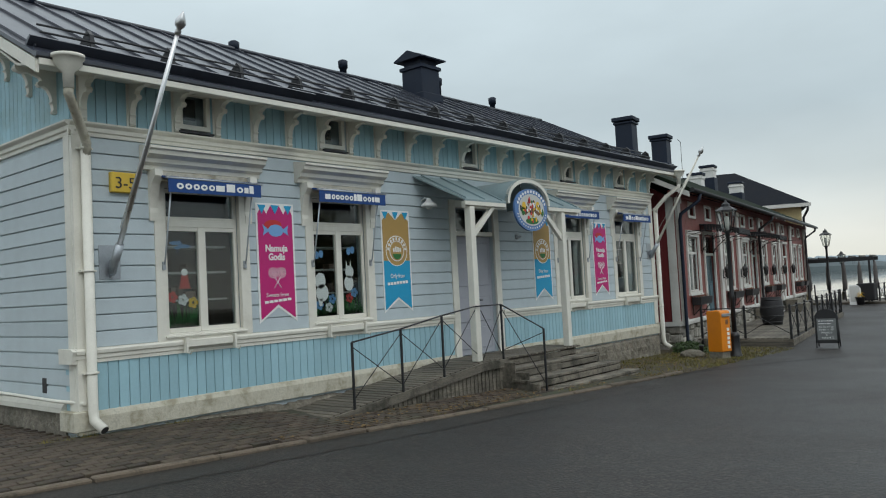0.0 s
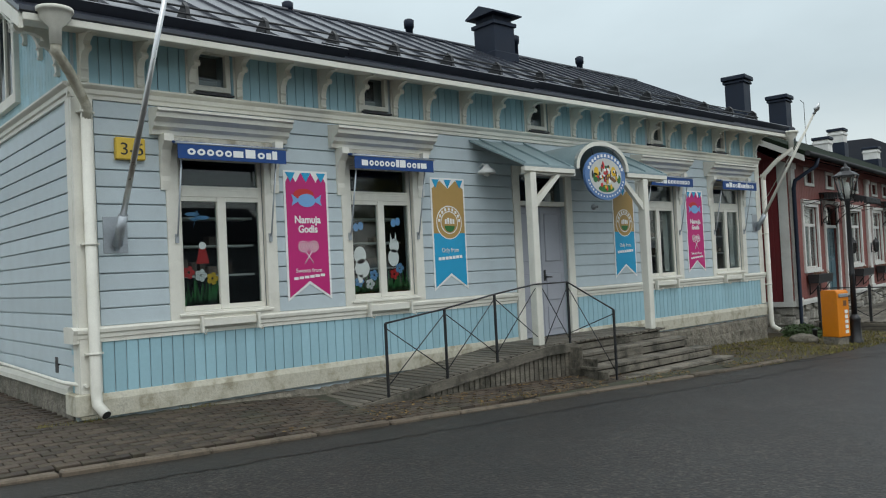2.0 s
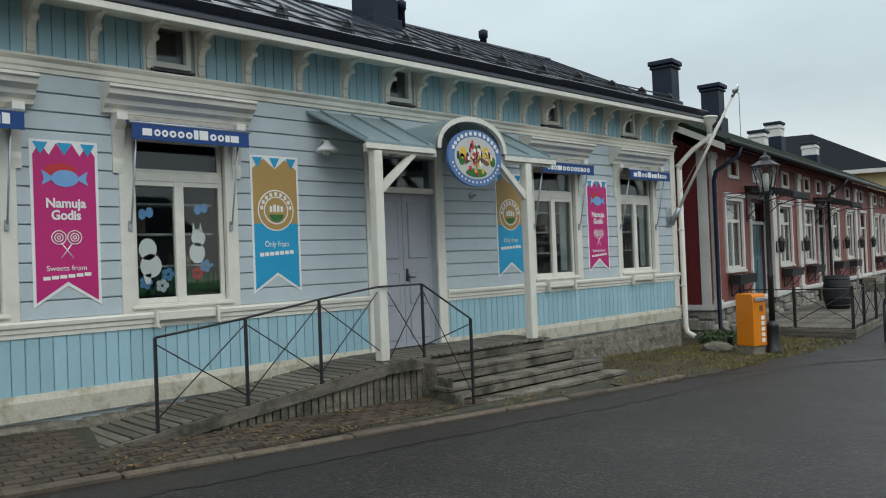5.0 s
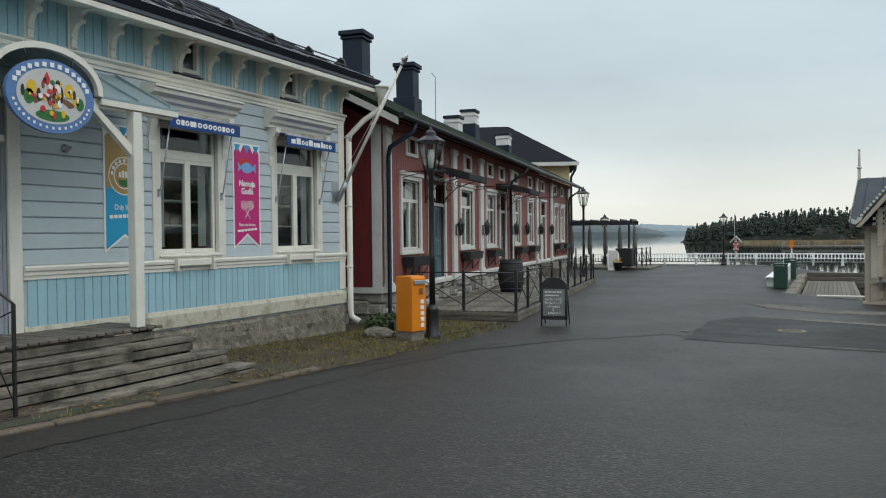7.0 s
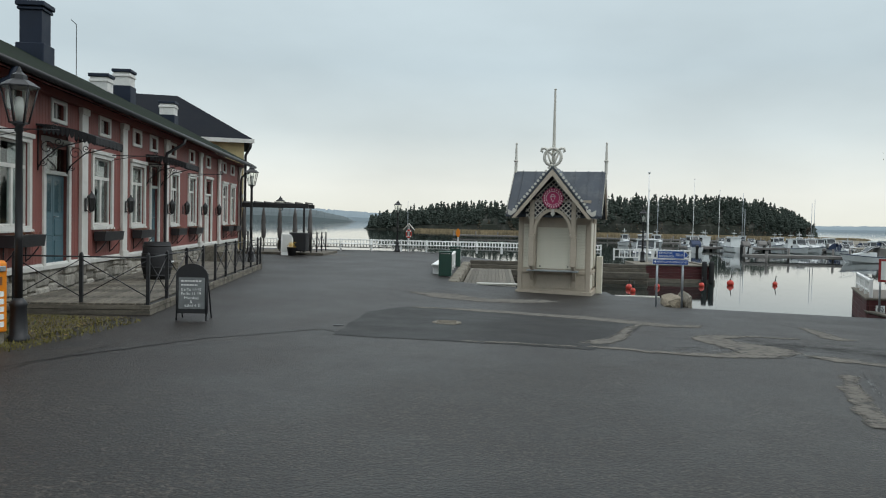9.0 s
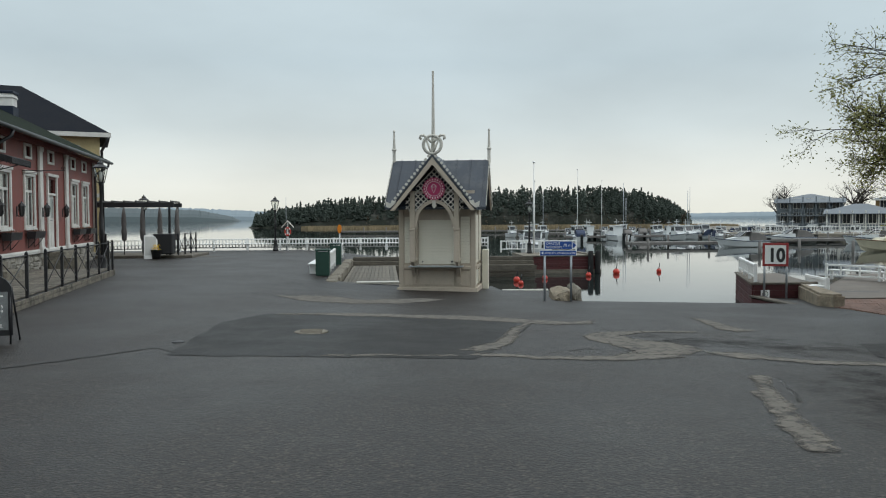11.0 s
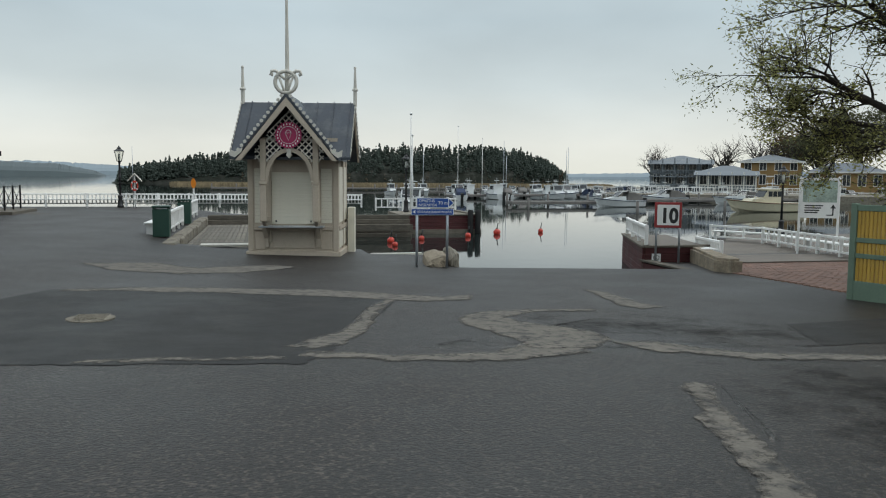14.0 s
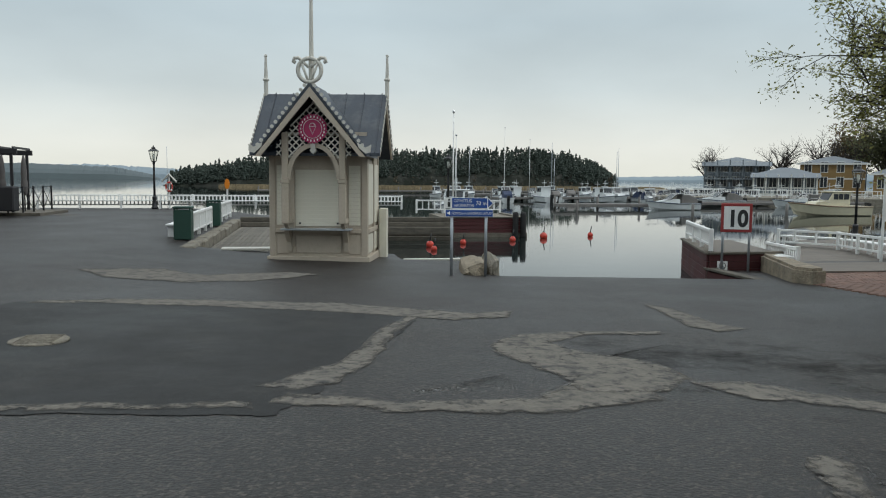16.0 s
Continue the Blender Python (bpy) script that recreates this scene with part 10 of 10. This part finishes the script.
# lifebuoy stations on the quay
for x, y, orange in ((-5.35, 53.1, False), (-2.35, 49.6, True)):
    lb = thing("lifebuoy_station", pose(x, y, -0.55) @ Matrix.Diagonal((0.72, 0.72, 0.9, 1) if orange else (0.58, 0.58, 0.82, 1)), "orange lifebuoy case on a post at the quay" if orange else "red and white lifebuoy under a small gabled post", "lifebuoy", "lifebuoy stations")
    bm = bmesh.new()
    bx(bm, -0.05, -0.05, 0, 0.05, 0.05, 1.9 if not orange else 1.4, 0.006)
    part("post", bm, M_WHITE, lb)
    bm = bmesh.new()
    if orange:
        prism(bm, disc_poly(0, 1.38, 0.15, 0.25, 18), 1, -0.16, -0.052)
        bmesh.ops.bevel(bm, geom=[e for e in bm.edges if abs(e.verts[0].co.y - e.verts[1].co.y) < 0.01], offset=0.03, segments=2, affect="EDGES")
        part("case", bm, M_ORANGE, lb)
    else:
        tube(bm, [(0.25 * math.cos(2 * math.pi * k / 20), -0.1, 1.3 + 0.25 * math.sin(2 * math.pi * k / 20)) for k in range(21)], 0.06, 8)
        part("ring", bm, M_BUOY, lb)
        for a in (0.785, 2.356, 3.93, 5.5):
            bm = bmesh.new()
            bx(bm, 0.25 * math.cos(a) - 0.05, -0.17, 1.3 + 0.25 * math.sin(a) - 0.05, 0.25 * math.cos(a) + 0.05, -0.03, 1.3 + 0.25 * math.sin(a) + 0.05, 0.01)
            part("white_band", bm, M_PRINTW, lb)
        for sgn in (-1, 1):
            bm = bmesh.new()
            prism(bm, [(0, 2.05), (sgn * 0.55, 1.62), (sgn * 0.55, 1.55), (0, 1.97)], 1, -0.2, 0.2)
            part("roof_board", bm, M_LACE, lb)
        bm = bmesh.new()
        cyl(bm, (-0.15, 0.1, 0), (-0.15, 0.1, 3.6), 0.03, 0.02, 6)
        part("boat_hook_pole", bm, M_GALV, lb)


# ---------------------------------------------------------------- houses in the distance
M_OCHREW = mat("ochre_yellow_board_paint", (0.25, 0.155, 0.055), 0.65, 0.12, 0.8, 0.1, 12)
M_PALEYEL = mat("pale_yellow_board_paint", (0.62, 0.50, 0.26), 0.65, 0.1, 0.8, 0.1, 12)
M_GREYHOUSE = mat("grey_blue_board_paint", (0.16, 0.185, 0.205), 0.65, 0.12, 0.8, 0.1, 12)
M_GREYROOF = mat("grey_sheet_roof", (0.13, 0.15, 0.17), 0.5, 0.15, 0.8, 0.05, 6)


def far_house(name, m, w, d, storeys, wall_m, roof_m, label, bays, veranda=False, hip=True, sh=2.9, roof_h=1.6):
    h = thing(name, m, label, "house")
    H = storeys * sh
    bm = bmesh.new()
    bx(bm, -w / 2, 0, -0.6, w / 2, d, H)
    part("wall", bm, wall_m, h)
    bm = bmesh.new()
    o = 0.5
    a = [bm.verts.new(p) for p in ((-w / 2 - o, -o, H), (w / 2 + o, -o, H), (w / 2 + o, d + o, H), (-w / 2 - o, d + o, H))]
    ins = w / 2 - d / 2 if hip else w / 2 + o
    r = [bm.verts.new((-max(0.3, ins), d / 2, H + roof_h)), bm.verts.new((max(0.3, ins), d / 2, H + roof_h))]
    for q in ((a[0], a[1], r[1], r[0]), (a[2], a[3], r[0], r[1]), (a[1], a[2], r[1]), (a[3], a[0], r[0]), (a[3], a[2], a[1], a[0])):
        bm.faces.new(q)
    part("roof", bm, roof_m, h)
    bm = bmesh.new()
    bx(bm, -w / 2 - o, -o - 0.03, H - 0.18, w / 2 + o, -o, H + 0.03)
    part("fascia", bm, M_WTRIM, h)
    bm = bmesh.new()
    tube(bm, [(w / 2 + 0.35, -o + 0.05, H - 0.05), (w / 2 + 0.3, -o + 0.1, H - 0.4), (w / 2 + 0.08, -0.1, H - 0.8), (w / 2 + 0.08, -0.1, -0.4)], 0.07, 6)
    part("downpipe", bm, M_IRON, h)
    for s in range(storeys):
        for i in range(bays):
            x = -w / 2 + w * (i + 0.5) / bays
            z = s * sh + 0.9
            bm = bmesh.new()
            bx(bm, x - 0.5, -0.05, z - 0.08, x + 0.5, -0.003, z + 1.45)
            wn_ = part("window", bm, M_WTRIM, h)
            for x0, x1 in ((x - 0.42, x - 0.03), (x + 0.03, x + 0.42)):
                bm = bmesh.new()
                bx(bm, x0, -0.06, z, x1, -0.052, z + 1.37)
                part("pane", bm, M_TINT, wn_)
    for s in range(storeys + 1):
        bm = bmesh.new()
        bx(bm, -w / 2, -0.04, s * sh - 0.12, w / 2, -0.004, s * sh + 0.06)
        part("belt_board", bm, M_WTRIM, h)
    if veranda:
        for s in range(storeys if veranda == 2 else 1):
            for i in range(bays + 1):
                bm = bmesh.new()
                x = -w / 2 + w * i / bays
                bx(bm, x - 0.08, -2.0, s * sh - 0.5, x + 0.08, -1.84, s * sh + 2.55)
                part("veranda_post", bm, M_WTRIM if veranda == 1 else M_GREYHOUSE, h)
            bm = bmesh.new()
            bx(bm, -w / 2 - 0.2, -2.05, s * sh - 0.2, w / 2 + 0.2, -0.06, s * sh - 0.05)
            part("veranda_floor", bm, M_WTRIM if veranda == 1 else M_GREYHOUSE, h)
            bm = bmesh.new()
            bx(bm, -w / 2, -2.0, s * sh + 0.75, w / 2, -1.9, s * sh + 0.85)
            for i in range(int(w / 0.35)):
                bx(bm, -w / 2 + 0.35 * i, -1.98, s * sh, -w / 2 + 0.35 * i + 0.08, -1.93, s * sh + 0.75)
            part("veranda_rail", bm, M_WTRIM if veranda == 1 else M_GREYHOUSE, h)
        bm = bmesh.new()
        zt = (storeys if veranda == 2 else 1) * sh
        prism(bm, [(-2.4, zt - 0.35), (0, zt + 0.25), (0, zt + 0.18), (-2.4, zt - 0.42)], 0, -w / 2 - 0.4, w / 2 + 0.4)
        part("veranda_roof", bm, roof_m, h)
    return h


M_DARKROOF = mat("dark_rough_roof", (0.012, 0.014, 0.019), 0.9, 0.2, 1, 0.2, 10, spec=0.15)
far_house("yellow_house", pose(-18.87, 47.02, -0.5, 0, 0, 20), 11, 7, 2, M_PALEYEL, M_DARKROOF, "pale yellow two-storey house with black hip roof", 4, False, True, 2.9, 2.6)
far_house("pavilion", pose(60.4, 118, -0.6, 0, 0, -30), 8.4, 8, 2, M_GREYHOUSE, M_GREYROOF, "grey-blue two-storey harbour pavilion with verandas", 5, 2, True, 2.05, 1.0)
far_house("veranda_house", pose(62.2, 109, -0.6, 0, 0, -34), 7.5, 6, 1, M_GREYHOUSE, M_GREYROOF, "grey single-storey restaurant with white veranda", 5, 1, True, 2.5, 1.0)
far_house("ochre_villa", pose(72.5, 114, -0.6, 0, 0, -36), 8.2, 8, 2, M_OCHREW, M_GREYROOF, "ochre yellow wooden villa with grey roof", 4, 0, True, 2.1, 1.1)
far_house("ochre_wing", pose(74.5, 101, -0.6, 0, 0, -38), 9.0, 6, 1, M_OCHREW, M_GREYROOF, "low ochre wooden wing with white trim", 5, 0, True, 2.7, 1.2)
far_house("white_cottage", pose(47, 252, 0.3, 0, 0, 0), 9, 6, 1, M_WTRIM, M_GREYROOF, "small white cottage on the island shore", 3, 0, False, 2.4, 1.2)
bm = bmesh.new()
prism(bm, [(40, 98), (64, 86), (120, 60), (160, 160), (60, 170), (46, 122)], 2, -3, -0.75)
single("far_quay_land", bm, M_STONE, "grey far quay and park land behind the marina", "ground", kind="structure")
bench_fence([(44, 100.5), (62, 91)], "white railing along the far quay", 0.8, False, 0.5, -0.75)


# ---------------------------------------------------------------- trees
M_BARK = mat("dark_grey_bark", (0.045, 0.038, 0.032), 0.9, 0.3, 6, 0.6, 30)
M_LEAF = mat("yellow_green_spring_leaves", (0.26, 0.26, 0.085), 0.7, 0.3, 2, 0, 20, rnd=0.5, island=True)
M_BROWNLEAF = mat("rusty_autumn_leaves", (0.13, 0.085, 0.03), 0.8, 0.3, 1, 0, 10, rnd=0.45, island=True)


def see_through(m, share):
    """Thin leaves: part of the light passes through them."""
    nt = m.node_tree
    bs = nt.nodes["Principled BSDF"]
    tr = nt.nodes.new("ShaderNodeBsdfTranslucent")
    mx = nt.nodes.new("ShaderNodeMixShader")
    mx.inputs[0].default_value = share
    nt.links.new(bs.inputs["Base Color"].links[0].from_socket, tr.inputs[0])
    nt.links.new(bs.outputs[0], mx.inputs[1])
    nt.links.new(tr.outputs[0], mx.inputs[2])
    nt.links.new(mx.outputs[0], nt.nodes["Material Output"].inputs[0])


see_through(M_LEAF, 0.5)
# on the pines this softens contrast in place of haze
see_through(M_PINE, 0.5)
see_through(M_BROWNLEAF, 0.4)


def grow(bm, rs, p, d, length, r, depth, tips, droop):
    """Grows a tapered branch with side branches; ends are kept in tips."""
    pts, rads = [Vector(p)], [r]
    n = 4
    dd = Vector(d).normalized()
    for i in range(n):
        dd = (dd + Vector((rs.uniform(-1, 1), rs.uniform(-1, 1), rs.uniform(-0.8, 0.9) - droop)) * 0.2).normalized()
        pts.append(pts[-1] + dd * length / n)
        rads.append(r * (1 - 0.62 * (i + 1) / n))
    tube(bm, pts, rads, 6 if r > 0.05 else 4 if r > 0.015 else 3)
    if depth == 0:
        tips.extend(pts[1:])
        return
    for i in range(1, n + 1):
        for _ in range(2 if depth > 1 or i > 1 else 1):
            side = Vector((rs.uniform(-1, 1), rs.uniform(-1, 1), rs.uniform(-0.5, 0.8))).normalized()
            nd = (dd * 0.75 + side * 0.85).normalized()
            grow(bm, rs, pts[i], nd, length * rs.uniform(0.42, 0.62), rads[i] * 0.62 + 0.0035, depth - 1, tips, droop)


def leafy(verts, faces, rs, tips, per, spread, size):
    for t in tips:
        for _ in range(per):
            c = t + Vector((rs.gauss(0, spread), rs.gauss(0, spread), rs.gauss(-0.3 * spread, spread)))
            a = Vector((rs.uniform(-1, 1), rs.uniform(-1, 1), rs.uniform(-1, 1))).normalized()
            b = a.orthogonal().normalized()
            s = size * rs.uniform(0.6, 1.3)
            n = len(verts)
            verts.extend([c - a * s, c + b * s * 0.5, c + a * s, c - b * s * 0.5])
            faces.append((n, n + 1, n + 2, n + 3))


def quay_tree():
    rs = random.Random(41)
    base = Vector((14.6, 26.2, ground_z(14.6, 26.2)))
    t = thing("quay_tree", Matrix.Translation(base), "large spreading tree with sparse yellow-green spring leaves", "tree")
    bm = bmesh.new()
    tube(bm, [(0, 0, -0.1), (0.03, 0, 0.5), (-0.05, 0.05, 1.8), (-0.1, 0.1, 3.4), (0.0, 0.15, 5.0), (0.2, 0.2, 7.5)], [0.36, 0.28, 0.25, 0.22, 0.17, 0.1], 12)
    part("trunk", bm, M_BARK, t)
    tips = []
    limbs = [((-0.1, 0.1, 3.0), (-2.0, 0.5, 0.95), 3.1, 0.11), ((-0.1, 0.1, 3.6), (-2.2, 0.1, 1.9), 3.2, 0.12), ((0, 0.1, 4.4), (-1.7, 0.4, 2.4), 3.2, 0.11), ((0, 0.1, 4.8), (-0.9, -1.0, 2.4), 3.0, 0.1), ((0, 0.15, 5.2), (0.6, 1.2, 2.2), 3.0, 0.1), ((0.1, 0.2, 6.2), (-1.2, 0.2, 2.4), 2.8, 0.08), ((0.2, 0.2, 7.4), (0.2, -0.2, 2), 2.4, 0.08), ((0, 0.1, 3.8), (1.6, 0.3, 1.4), 2.8, 0.1), ((-0.05, 0.1, 2.8), (-1.6, 1.6, 0.8), 2.8, 0.09)]
    for p, d, l, r in limbs:
        bm = bmesh.new()
        grow(bm, rs, p, d, l, r, 3, tips, 0.22)
        part("limb", bm, M_BARK, t)
    verts, faces = [], []
    leafy(verts, faces, rs, tips, 4, 0.085, 0.041)
    me = bpy.data.meshes.new("crown")
    me.from_pydata(verts, [], faces)
    me.materials.append(M_LEAF)
    ob = new("crown", me)
    ob.parent = t
    tagged(ob, kind="stuff")


quay_tree()


def far_tree(x, y, h, leaves, seed, label):
    rs = random.Random(seed)
    t = thing("park_tree", pose(x, y, -0.8), label, "tree", "far park trees")
    bm = bmesh.new()
    tube(bm, [(0, 0, 0), (0.1, 0, h * 0.25), (0, 0.1, h * 0.5)], [h * 0.03, h * 0.022, h * 0.016], 8)
    part("trunk", bm, M_BARK, t)
    tips = []
    for i in range(8):
        bm = bmesh.new()
        a = rs.uniform(0, 6.28)
        grow(bm, rs, (0, 0, h * rs.uniform(0.2, 0.5)), (math.cos(a), math.sin(a), rs.uniform(0.7, 2.2)), h * 0.36, h * 0.014, 2, tips, -0.1)
        part("limb", bm, M_BARK, t)
    if leaves:
        verts, faces = [], []
        leafy(verts, faces, rs, tips, 3, h * 0.04, h * 0.02)
        me = bpy.data.meshes.new("crown")
        me.from_pydata(verts, [], faces)
        me.materials.append(leaves)
        ob = new("crown", me)
        ob.parent = t
        tagged(ob, kind="stuff")


M_DARKLEAF = mat("dark_evergreen_leaves", (0.105, 0.11, 0.05), 0.8, 0.3, 1, 0, 10, rnd=0.4, island=True)
see_through(M_DARKLEAF, 0.4)
far_tree(57.5, 121, 7.0, None, 1, "bare slender tree beside the pavilion")
far_tree(71, 124, 9.0, None, 2, "bare park tree behind the pavilion")
far_tree(76, 121, 10.0, None, 3, "bare park tree behind the pavilion")
far_tree(81, 122, 9.0, None, 6, "bare park tree behind the villa")
for i, (x, y, h, lf) in enumerate(((86, 112, 14, M_DARKLEAF), (91, 106, 15, M_DARKLEAF), (88, 96, 13, M_BROWNLEAF), (95, 100, 15, M_DARKLEAF), (84, 88, 11, M_BROWNLEAF), (90, 84, 12, M_DARKLEAF), (76, 78, 9.5, M_BROWNLEAF), (98, 92, 16, M_BROWNLEAF), (82, 116, 12, M_DARKLEAF), (85, 126, 11, M_BROWNLEAF))):
    far_tree(x, y, h, lf, 20 + i, "tall dark park tree with thin foliage" if lf is M_DARKLEAF else "park tree with rusty thin leaves")


# ---------------------------------------------------------------- unseen row added behind the walker: closes the street, darkens window reflections
def closing_row():
    row = thing("wall_east", pose(24, -6, -0.6, 0, 0, 0), "unseen plain row added opposite to darken the window reflections", "wall", kind="structure")
    bm = bmesh.new()
    bx(bm, 0, -30, 0, 6, 30, 4.2)
    part("wall", bm, M_GREYHOUSE, row)
    bm = bmesh.new()
    prism(bm, [(-0.5, 4.15), (3, 6.4), (6.5, 4.15), (3, 6.2)], 1, -30.5, 30.5)
    part("roof", bm, M_DARKROOF, row)


closing_row()


# ---------------------------------------------------------------- small pieces last
pavers()
